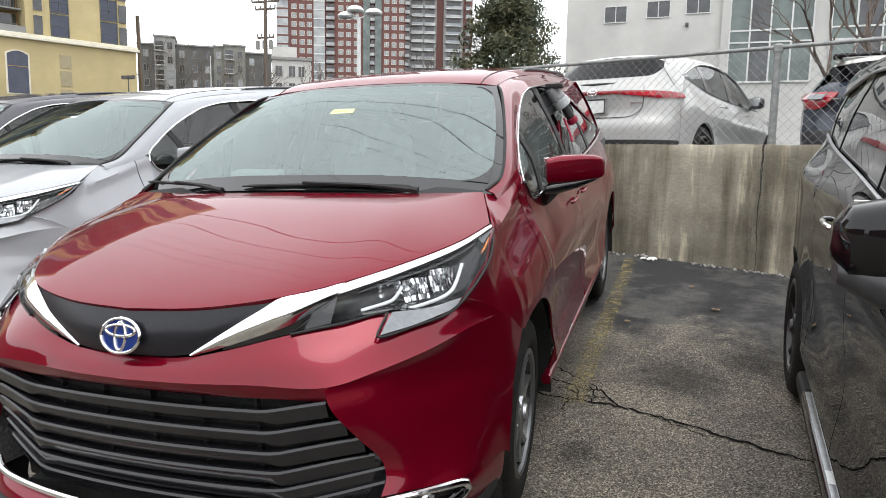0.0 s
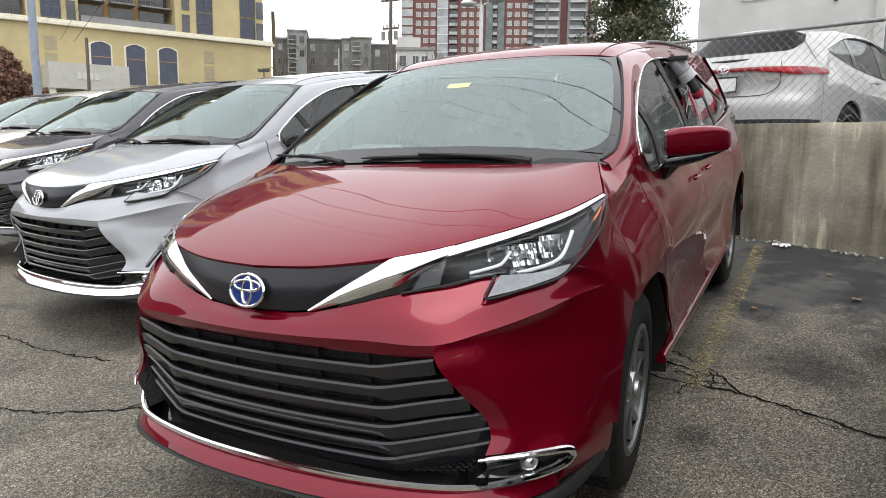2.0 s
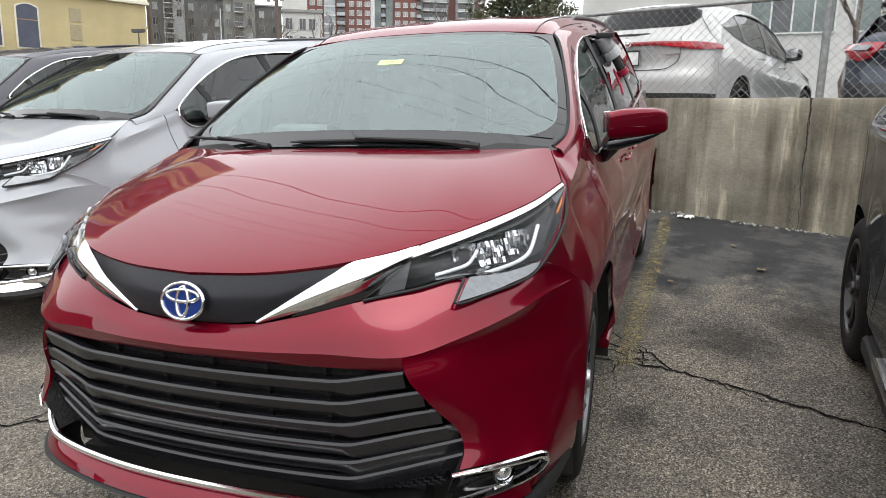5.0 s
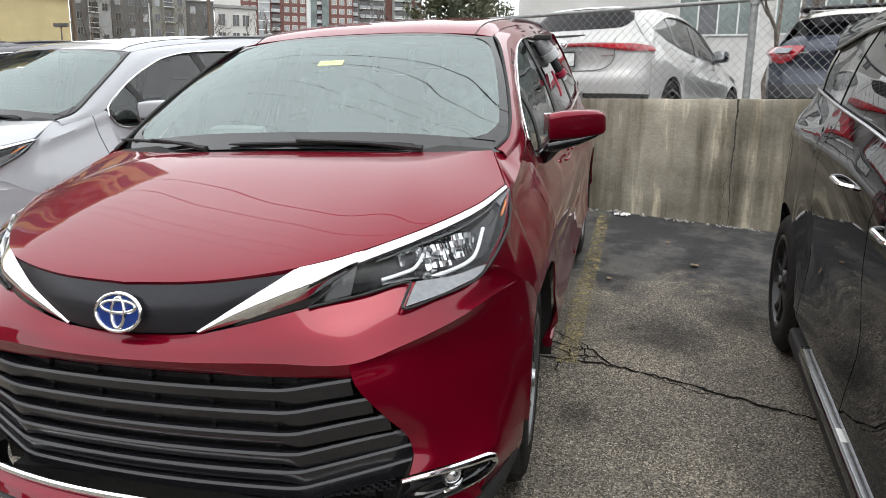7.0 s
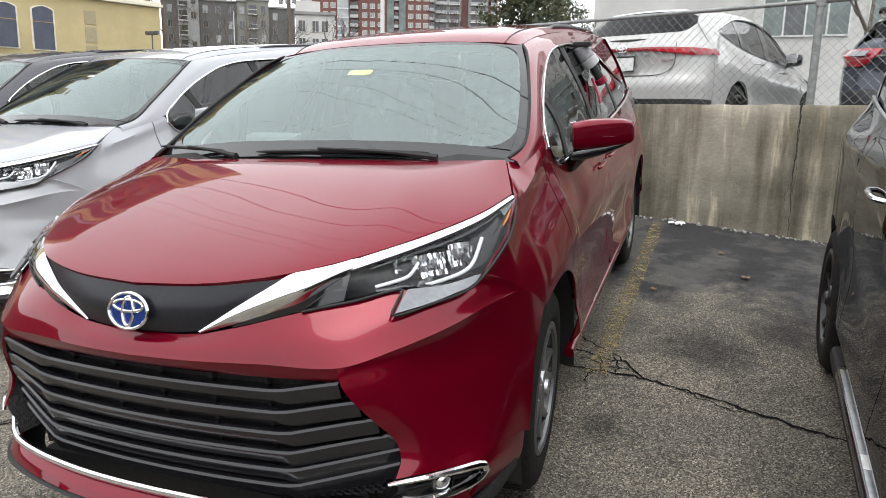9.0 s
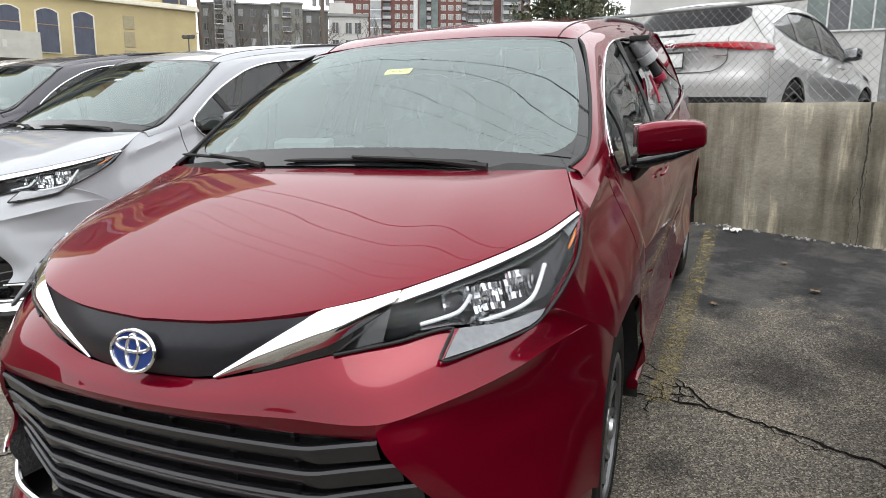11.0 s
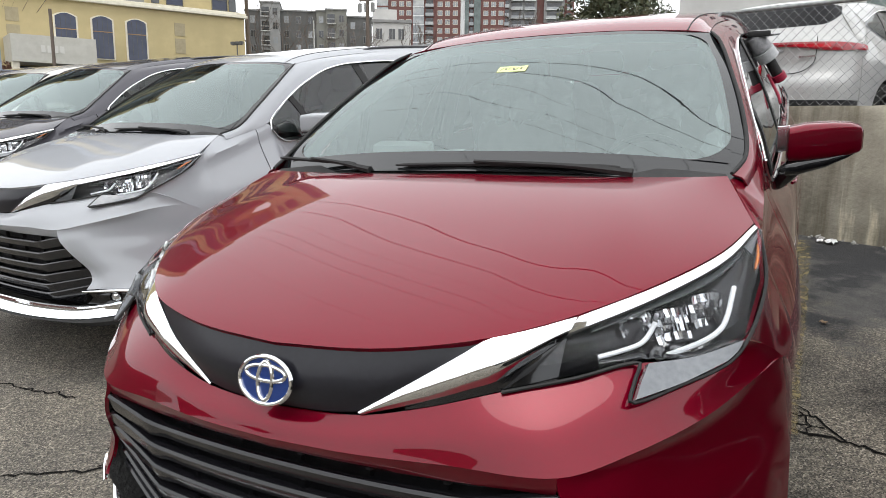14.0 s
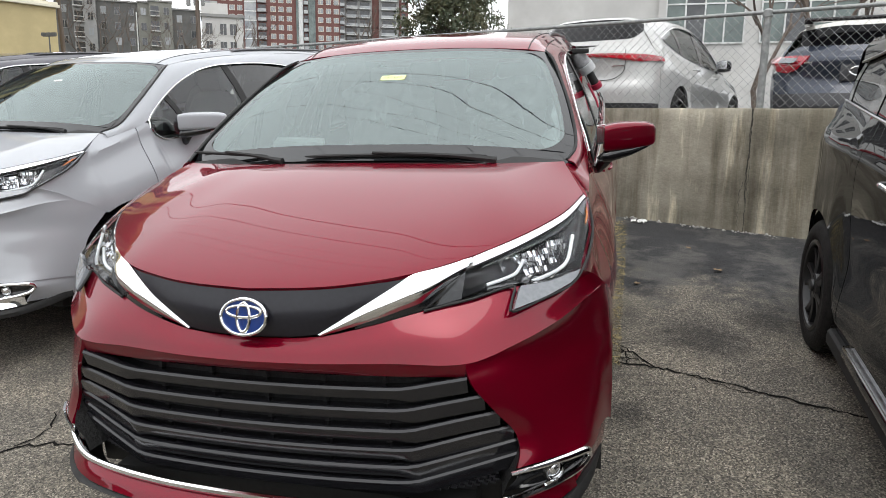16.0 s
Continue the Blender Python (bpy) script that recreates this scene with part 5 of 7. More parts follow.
def crossover(name, m, body, label, d, category="car"):
    """d: length, half width, hubs, arch, wheel radius, sill, belt, top (upper window line), edge (roof edge), roof (heights along the middle) and tail rows."""
    v = thing(name, m, label, category)
    L, W, sill, arch = d["length"], d["half"], d["sill"], d["arch"]
    belt, top, edge = d["belt"], d["top"], d["edge"]
    shoulder = d["shoulder"] + belt + d["stern"]

    def grid(y0, y1, n, nz=16):
        g = []
        for k in range(n):
            y = y0 + (y1 - y0) * k / (n - 1)
            xt, _, zt = lerp_curve(shoulder, y)
            low = sill
            for hy, hz in d["hubs"]:
                if abs(y - hy) < arch:
                    low = max(low, hz + math.sqrt(arch * arch - (y - hy) ** 2))
            wide = W - 0.16 * (1 - smooth01(y / 0.7)) - d["tuck"] * (1 - smooth01((L - y) / d.get("tuck_length", 0.7)))
            wide += sum(d["haunch"] * math.exp(-((y - hy) / 0.42) ** 2) for hy, _ in d["hubs"])
            col = []
            for j in range(nz):
                z = low + (zt - low) * j / (nz - 1)
                u = (z - sill) / (zt - sill)
                b = wide - d["waist"] * math.exp(-((u - 0.38) / 0.17) ** 2) * smooth01((y - d["hubs"][0][0] - 0.3) / 0.4) * smooth01((d["hubs"][1][0] - 0.2 - y) / 0.4) - 0.05 * max(0, 0.1 - u) / 0.1
                col.append(Vector((b + (xt - b) * smooth01((u - d.get("lean", 0.62)) / (1 - d.get("lean", 0.62))) ** 1.2, y, z)))
            g.append(col)
        return g
    c0, c1, c2 = d["cuts"][:3]
    for s in (1, -1):
        part("front_fender", panel(grid(0.27, c0, 30), side=s, edge=0.02), body, v)
        fd = part("front_door", panel(grid(c0 + 0.007, c1, 20), side=s, edge=0.015), body, v)
        rd = part("rear_door", panel(grid(c1 + 0.007, c2, 24), side=s, edge=0.015), body, v)
        part("rear_quarter", panel(grid(c2 + 0.007, d["quarter_end"], 34), side=s, edge=0.02), body, v)
        for door, y in ((fd, c1 - 0.22), (rd, c2 - d.get("handle_back", 0.30))):
            z = lerp_curve(belt, y)[2] - d["handle"]
            bm = bmesh.new()
            tube(bm, [(s * p[0], p[1], p[2]) for p in curve([(W - 0.015, y - 0.11, z), (W + 0.025, y - 0.08, z + 0.004), (W + 0.030, y, z + 0.005), (W + 0.025, y + 0.08, z + 0.004), (W - 0.015, y + 0.11, z)], 14)], 0.010, 8)
            part("door_handle", bm, d.get("handle_material", body), door)
        bm = bmesh.new()
        blob(bm, [((s * (W - 0.025), y, sill - 0.01), 0.03, 0.045) for y in (d["hubs"][0][0] + arch + 0.02, 1.9, 2.5, d["hubs"][1][0] - arch - 0.02)], 10, 3, 1)
        part("sill", bm, TRIM, v)
        part("cantrail", panel(loft([edge, [tuple((a[i] + b[i]) / 2 + (0.012, 0, 0.01)[i] for i in range(3)) for a, b in zip(edge, top)], top], 40, 6), side=s, edge=0.01), d.get("rail_material", body), v)
        gl = loft([top, [tuple((a[i] + b[i]) / 2 + (0.012, 0, 0)[i] for i in range(3)) for a, b in zip(top, belt)], belt], 81, 7)
        gl = [[p + Vector((-0.012, 0, 0)) for p in row] for row in gl]
        a = 0
        for nm, b in d["panes"]:
            sub = [row[a:b + 1] for row in gl]
            if nm == "pillar":
                part("window_pillar", panel(sub, side=s, edge=0.01), GLOSS_BLACK, v)
            else:
                part(nm, panel([[p + Vector((-0.004, 0, 0)) for p in row] for row in sub], side=s, edge=0), d.get("glass", PRIVACY), v)
            a = b
        for nm, line in (("window_trim", top), ("belt_trim", belt)):
            bm = bmesh.new()
            tube(bm, [(s * (p[0] + 0.002), p[1], p[2] + 0.002) for p in curve(line, 40)], 0.007, 6)
            part(nm, bm, d["trim"], v)
        mx, my, mz = d["mirror"]
        mir = part_empty("door_mirror", v, (s * mx, my, mz))
        k = d.get("mirror_size", 1.0)
        tall = Matrix.Diagonal((1, 1, d.get("mirror_tall", 1.0), 1))
        bm = bmesh.new()
        blob(bm, [((s * 0.03 * k, 0, 0.07 * k), 0.05 * k, 0.05 * k), ((s * 0.05 * k, 0, 0.07 * k), 0.075 * k, 0.075 * k), ((s * 0.13 * k, 0.015, 0.07 * k), 0.078 * k, 0.078 * k), ((s * 0.20 * k, 0.035, 0.068 * k), 0.06 * k, 0.062 * k), ((s * 0.225 * k, 0.045, 0.066 * k), 0.03 * k, 0.03 * k)], 22, 3.0)
        bmesh.ops.transform(bm, matrix=tall, verts=bm.verts)
        part("shell", bm, d.get("mirror_material", body), mir)
        bm = bmesh.new()
        h = d.get("case", 1.0)
        blob(bm, [((s * 0.03 * k, 0.004, 0.005 * k), 0.05 * k, 0.012 * k * h), ((s * 0.06 * k, 0.004, 0.0), 0.074 * k, 0.022 * k * h), ((s * 0.15 * k, 0.02, 0.0), 0.074 * k, 0.022 * k * h), ((s * 0.215 * k, 0.042, 0.012 * k), 0.04 * k, 0.012 * k * h)], 18, 2.6)
        bmesh.ops.transform(bm, matrix=tall, verts=bm.verts)
        part("lower_case", bm, SATIN, mir)
        bm = bmesh.new()
        tube(bm, curve([(-s * 0.06, -0.03, -0.06), (s * 0.02, -0.01, -0.01), (s * 0.08, 0.01, 0.02)], 8), 0.026, 8)
        part("foot", bm, SATIN, mir)
        bm = bmesh.new()
        block(bm, (s * 0.125 * k - 0.075 * k, 0.085 * k, 0.02 * k), (s * 0.125 * k + 0.075 * k, 0.092 * k, 0.125 * k), pose(0, 0.006, 0, 0, 0, s * 10), 0.003)
        bmesh.ops.transform(bm, matrix=tall, verts=bm.verts)
        part("mirror_glass", bm, LAMP_CLEAR, mir)
        for hub in d["hubs"]:
            make_wheel(v, s, hub, W + 0.005, d["wheel"], d["wheel"] * 0.68, d["rim"], d.get("spokes", 5))
            bm = bmesh.new()
            rings = [[bm.verts.new((s * x, hub[0] + (arch + 0.015) * math.cos(math.pi * (q / 16 * 1.16 - 0.08)), hub[1] + (arch + 0.015) * math.sin(math.pi * (q / 16 * 1.16 - 0.08)))) for q in range(17)] for x in (W - 0.03, W - 0.36)]
            for q in range(16):
                bm.faces.new((rings[0][q], rings[0][q + 1], rings[1][q + 1], rings[1][q]))
            bm.faces.new(rings[1])
            part("wheel_well", bm, TRIM, v)
    # roof, windscreen, bonnet and nose
    e = curve(edge, 30)
    roof_rows = []
    for p in e:
        if p.y < d["roof"][0][0] - 1e-6:
            continue
        zc = lerp_curve([(0, y, z) for y, z in d["roof"]], min(p.y, d["roof"][-1][0]))[2]
        roof_rows.append([(0, p.y, zc), (p.x * 0.45, p.y, zc - 0.008), (p.x * 0.8, p.y, zc - 0.25 * (zc - p.z) - 0.01), tuple(p)])
    part("roof", panel(loft(roof_rows, 16, 24), both=True, edge=0.01), d.get("rail_material", body), v)
    b0, t0 = d["cowl"], roof_rows[0]
    ws = [[(0, b0[1] + 0.05, b0[2] + 0.01), (b0[0] * 0.5, b0[1] + 0.04, b0[2] + 0.01), (b0[0], b0[1], b0[2])], [(p[0], p[1], p[2]) for p in (t0[0], t0[2], t0[3])]]
    part("windscreen", panel(loft(ws, 16, 10), both=True, edge=0, outward=(0, -1, 1)), PANE, v)
    hood = [[(0, 0.06, b0[2] - 0.28), (b0[0] * 0.55, 0.10, b0[2] - 0.285), (W - 0.15, 0.28, b0[2] - 0.29)], [(0, 0.45, b0[2] - 0.11), (b0[0] * 0.55, 0.46, b0[2] - 0.115), (W - 0.10, 0.50, b0[2] - 0.15)], [(0, b0[1] + 0.05, b0[2]), (b0[0] * 0.55, b0[1] + 0.04, b0[2]), (b0[0] + 0.02, b0[1], b0[2] - 0.01)]]
    part("bonnet", panel(loft(hood, 18, 14), both=True, edge=0.01), body, v)
    nose = [[(0, 0.05, b0[2] - 0.29), (W * 0.5, 0.10, b0[2] - 0.30), (W - 0.115, 0.275, b0[2] - 0.30)], [(0, 0.0, 0.6), (W * 0.5, 0.04, 0.6), (W - 0.11, 0.26, 0.6)], [(0, 0.04, sill), (W * 0.5, 0.08, sill), (W - 0.115, 0.27, sill)]]
    part("front_bumper", panel(loft(nose, 18, 10), both=True, edge=0), body, v)
    bm = bmesh.new()
    block(bm, (-W + 0.1, 0.2, sill - 0.04), (W - 0.1, L - 0.2, sill + 0.06))
    part("underbody", bm, TRIM, v, smooth=False)
    bm = bmesh.new()
    block(bm, (-W + 0.15, 1.3, sill + 0.06), (W - 0.15, L - 0.9, belt[0][2] - 0.25))
    part("cabin_block", bm, INTERIOR, v, smooth=False)
    for y in d["seats"]:
        for x in (0.36, -0.36):
            bm = bmesh.new()
            blob(bm, [((x - 0.2, y, belt[0][2] - 0.05), 0.06, 0.22), ((x - 0.15, y, belt[0][2] - 0.02), 0.08, 0.28), ((x + 0.15, y, belt[0][2] - 0.02), 0.08, 0.28), ((x + 0.2, y, belt[0][2] - 0.05), 0.06, 0.22)], 16, 3)
            part("seat_back", bm, INTERIOR, v)
    for s in (1, -1):
        if "rear_pillar" in d:
            fore, aft = d["rear_pillar"]
            mid = [tuple((a[i] + b[i]) / 2 + (0.016, 0.004, 0.010)[i] for i in range(3)) for a, b in zip(fore, aft)]
            part("rear_pillar", panel(loft([fore, mid, aft], 24, 8), side=s, edge=0.01, outward=(1, 0.3, 0.3)), d.get("rail_material", body), v)
        if "running_board" in d:
            bm = bmesh.new()
            blob(bm, [((s * (W - 0.02), y, 0.295), a, b) for y, a, b in ((1.42, 0.02, 0.01), (1.46, 0.036, 0.028), (1.9, 0.037, 0.030), (2.8, 0.037, 0.030), (3.18, 0.036, 0.028), (3.24, 0.02, 0.012))], 14, 3.4, 1)
            board = part("running_board", bm, GLOSS_BLACK, v, "gloss black running board")
            # bright strip stands in for the sky mirrored on the board's flat top
            bm = bmesh.new()
            block(bm, (-0.017, -1.68, 0.323), (0.017, -0.03, 0.3295), pose(s * (W - 0.012), 3.19, 0), 0.003)
            part("sky_sheen_strip", bm, ALLOY, board, "bright strip standing for sky sheen on the board")
            bm = bmesh.new()
            block(bm, (-0.016, -0.79, 0.3295), (0.016, -0.70, 0.3305), pose(s * (W - 0.012), 3.19, 0))
            part("sticker", bm, PAPER, board, smooth=False)
    # tail: skin rows from roof to bumper, glass between two of them
    g1 = d["tail_glass"][1] + 1
    rows = [list(r) for r in d["tail"][:g1]] + [rounded(r) for r in d["tail"][g1:]]
    lead = len(rows[-1])
    for i, r in enumerate(rows):
        if len(r) < lead:
            rows[i] = [tuple(p) for p in curve(r, lead)]
    g0, g1 = d["tail_glass"]
    part("tailgate", panel(loft(rows[g1:d["tail_dark"] + 1], 24, 24), both=True, edge=0.006, outward=(0, 1, 0.2)), body, v)
    part("rear_window", panel(loft(rows[g0:g1 + 1], 24, 8), both=True, edge=0, outward=(0, 1, 1)), DARK_PANE, v, "dark rear window")
    part("rear_valance", panel(loft(rows[d["tail_dark"]:], 24, 8), both=True, edge=0, outward=(0, 1, 0)), SATIN, v)
    if g0:
        part("hatch_top", panel(loft(rows[:g0 + 1], 20, 6), both=True, edge=0.004, outward=(0, 0.3, 1)), d.get("rail_material", body), v)
    return v


VENZA = dict(quarter_end=4.285,
    length=4.74, half=0.925, hubs=((0.93, 0.355), (3.62, 0.355)), arch=0.40, wheel=0.355, sill=0.27, tuck=0.10, haunch=0.015, waist=0.03, handle=0.13, cuts=(1.28, 2.35, 3.30, 4.0),
    shoulder=[(0.70, 0.0, 0.72), (0.80, 0.30, 0.86), (0.80, 0.9, 0.98)],
    belt=[(0.82, 1.28, 1.035), (0.845, 2.0, 1.045), (0.845, 2.8, 1.085), (0.82, 3.4, 1.15), (0.77, 3.95, 1.27)],
    top=[(0.80, 1.32, 1.06), (0.70, 1.95, 1.40), (0.655, 2.5, 1.52), (0.65, 3.2, 1.50), (0.74, 3.93, 1.30)],
    edge=[(0.73, 1.20, 1.06), (0.60, 1.92, 1.47), (0.58, 2.5, 1.585), (0.575, 3.3, 1.575), (0.585, 4.12, 1.47)],
    stern=[(0.86, 4.20, 1.12), (0.885, 4.34, 1.04), (0.88, 4.70, 1.0)],
    roof=[(1.92, 1.56), (2.4, 1.645), (3.2, 1.63), (4.12, 1.545)], cowl=(0.73, 1.15, 1.03), mirror=(0.83, 1.72, 1.06), trim=CHROME, rim=DARK_ALLOY, mirror_material=GLOSS_BLACK, glass=SIDE_PANE, seats=(2.3, 3.2),
    panes=(("pillar", 4), ("front_pane", 32), ("pillar", 37), ("rear_pane", 58), ("pillar", 61), ("quarter_pane", 76), ("pillar", 80)),
    tail=[[(0, 4.12, 1.548), (0.3, 4.12, 1.54), (0.50, 4.12, 1.52), (0.585, 4.11, 1.475)], [(0, 4.22, 1.515), (0.3, 4.21, 1.508), (0.50, 4.18, 1.488), (0.60, 4.13, 1.445)], [(0, 4.54, 1.235), (0.3, 4.52, 1.24), (0.58, 4.42, 1.26), (0.66, 4.26, 1.36)],
          [(0, 4.66, 1.125), (0.35, 4.64, 1.125), (0.66, 4.52, 1.12), (0.80, 4.25, 1.13)], [(0, 4.71, 1.07), (0.35, 4.69, 1.07), (0.70, 4.56, 1.06), (0.885, 4.25, 1.04)], [(0, 4.69, 1.0), (0.35, 4.675, 1.0), (0.72, 4.55, 0.985), (0.90, 4.22, 0.96)],
          [(0, 4.67, 0.80), (0.40, 4.66, 0.80), (0.74, 4.57, 0.80), (0.89, 4.27, 0.80)], [(0, 4.74, 0.70), (0.42, 4.73, 0.70), (0.76, 4.62, 0.70), (0.895, 4.27, 0.70)], [(0, 4.74, 0.52), (0.42, 4.73, 0.52), (0.76, 4.62, 0.52), (0.89, 4.27, 0.52)], [(0, 4.66, 0.30), (0.42, 4.65, 0.30), (0.74, 4.56, 0.30), (0.87, 4.27, 0.30)]],
    rear_pillar=([(0.588, 4.10, 1.474), (0.685, 3.99, 1.375), (0.748, 3.93, 1.298), (0.785, 3.985, 1.252), (0.865, 4.20, 1.118), (0.889, 4.235, 1.04)], [(0.586, 4.125, 1.472), (0.602, 4.14, 1.442), (0.662, 4.27, 1.355), (0.735, 4.275, 1.24), (0.802, 4.262, 1.128), (0.884, 4.262, 1.038)]),
    tail_glass=(1, 2), tail_dark=8)
SUV = dict(quarter_end=4.66, lean=0.80, handle_back=0.52, running_board=True, tuck_length=0.95, mirror_tall=1.05,
    length=5.0, half=0.968, hubs=((1.0, 0.37), (3.96, 0.36)), arch=0.43, wheel=0.37, sill=0.25, tuck=0.14, haunch=0.014, waist=0.03, handle=0.19, cuts=(1.45, 2.5, 3.42, 4.2),
    shoulder=[(0.76, 0.0, 0.86), (0.86, 0.30, 1.0), (0.86, 1.0, 1.10)],
    belt=[(0.865, 1.42, 1.22), (0.895, 2.1, 1.262), (0.902, 2.9, 1.316), (0.892, 3.6, 1.342), (0.835, 4.35, 1.350)],
    top=[(0.845, 1.48, 1.24), (0.80, 2.05, 1.57), (0.785, 2.6, 1.675), (0.775, 3.5, 1.68), (0.775, 4.35, 1.56)],
    edge=[(0.78, 1.32, 1.22), (0.715, 1.95, 1.63), (0.71, 2.6, 1.745), (0.705, 3.6, 1.755), (0.69, 4.55, 1.685)],
    stern=[(0.81, 4.62, 1.29), (0.79, 4.9, 1.15)],
    roof=[(1.95, 1.71), (2.6, 1.795), (3.6, 1.805), (4.55, 1.745)], cowl=(0.78, 1.28, 1.20), mirror=(0.84, 1.74, 1.215), mirror_size=1.25, case=1.9, trim=ALLOY, rim=DARK_ALLOY, glass=PRIVACY, seats=(2.6, 3.6),
    panes=(("pillar", 4), ("front_pane", 33), ("pillar", 38), ("rear_pane", 59), ("pillar", 64), ("quarter_pane", 78), ("pillar", 80)), handle_material=CHROME,
    tail=[[(0, 4.56, 1.745), (0.3, 4.56, 1.74), (0.69, 4.55, 1.687)], [(0, 4.72, 1.65), (0.3, 4.71, 1.65), (0.72, 4.62, 1.61)], [(0, 4.90, 1.28), (0.35, 4.88, 1.28), (0.76, 4.62, 1.30)], [(0, 4.96, 1.1), (0.4, 4.93, 1.1), (0.80, 4.68, 1.12)], [(0, 4.95, 0.8), (0.4, 4.93, 0.8), (0.81, 4.68, 0.8)], [(0, 5.0, 0.6), (0.4, 4.98, 0.6), (0.81, 4.68, 0.6)], [(0, 4.92, 0.30), (0.4, 4.9, 0.30), (0.79, 4.68, 0.30)]],
    tail_glass=(1, 2), tail_dark=5)
COUPE = dict(quarter_end=4.06,
    length=4.39, half=0.90, hubs=((0.90, 0.34), (3.54, 0.34)), arch=0.39, wheel=0.34, sill=0.27, tuck=0.12, haunch=0.035, waist=0.04, handle=0.10, cuts=(1.25, 2.3, 3.2, 3.9),
    shoulder=[(0.68, 0.0, 0.72), (0.78, 0.30, 0.88), (0.78, 0.9, 1.0)],
    belt=[(0.79, 1.22, 1.04), (0.82, 1.9, 1.06), (0.82, 2.6, 1.12), (0.79, 3.2, 1.22), (0.73, 3.6, 1.33)],
    top=[(0.77, 1.26, 1.06), (0.68, 1.85, 1.37), (0.635, 2.35, 1.46), (0.63, 3.0, 1.45), (0.71, 3.58, 1.35)],
    edge=[(0.71, 1.14, 1.06), (0.58, 1.8, 1.44), (0.56, 2.35, 1.52), (0.56, 3.1, 1.51), (0.60, 3.85, 1.43)],
    stern=[(0.80, 3.90, 1.16), (0.83, 4.05, 1.05), (0.83, 4.35, 1.0)],
    roof=[(1.8, 1.52), (2.3, 1.565), (3.1, 1.555), (3.85, 1.50)], cowl=(0.71, 1.10, 1.03), mirror=(0.80, 1.62, 1.06), trim=GLOSS_BLACK, rim=DARK_ALLOY, rail_material=PEARL, glass=PRIVACY, seats=(2.2, 3.0),
    panes=(("pillar", 4), ("front_pane", 34), ("pillar", 40), ("rear_pane", 64), ("pillar", 80)),
    tail=[[(0, 3.86, 1.50), (0.3, 3.86, 1.495), (0.60, 3.85, 1.432)], [(0, 3.95, 1.44), (0.3, 3.94, 1.44), (0.62, 3.88, 1.40)], [(0, 4.18, 1.20), (0.3, 4.16, 1.20), (0.62, 4.05, 1.21)], [(0, 4.24, 1.12), (0.35, 4.22, 1.12), (0.74, 4.06, 1.14)], [(0, 4.31, 1.04), (0.35, 4.29, 1.04), (0.80, 4.05, 1.05)], [(0, 4.27, 0.80), (0.38, 4.25, 0.80), (0.86, 4.05, 0.86)], [(0, 4.36, 0.66), (0.40, 4.34, 0.66), (0.87, 4.06, 0.66)], [(0, 4.39, 0.50), (0.40, 4.37, 0.50), (0.85, 4.08, 0.50)], [(0, 4.30, 0.28), (0.40, 4.28, 0.28), (0.82, 4.06, 0.28)]],
    tail_glass=(1, 2), tail_dark=6)


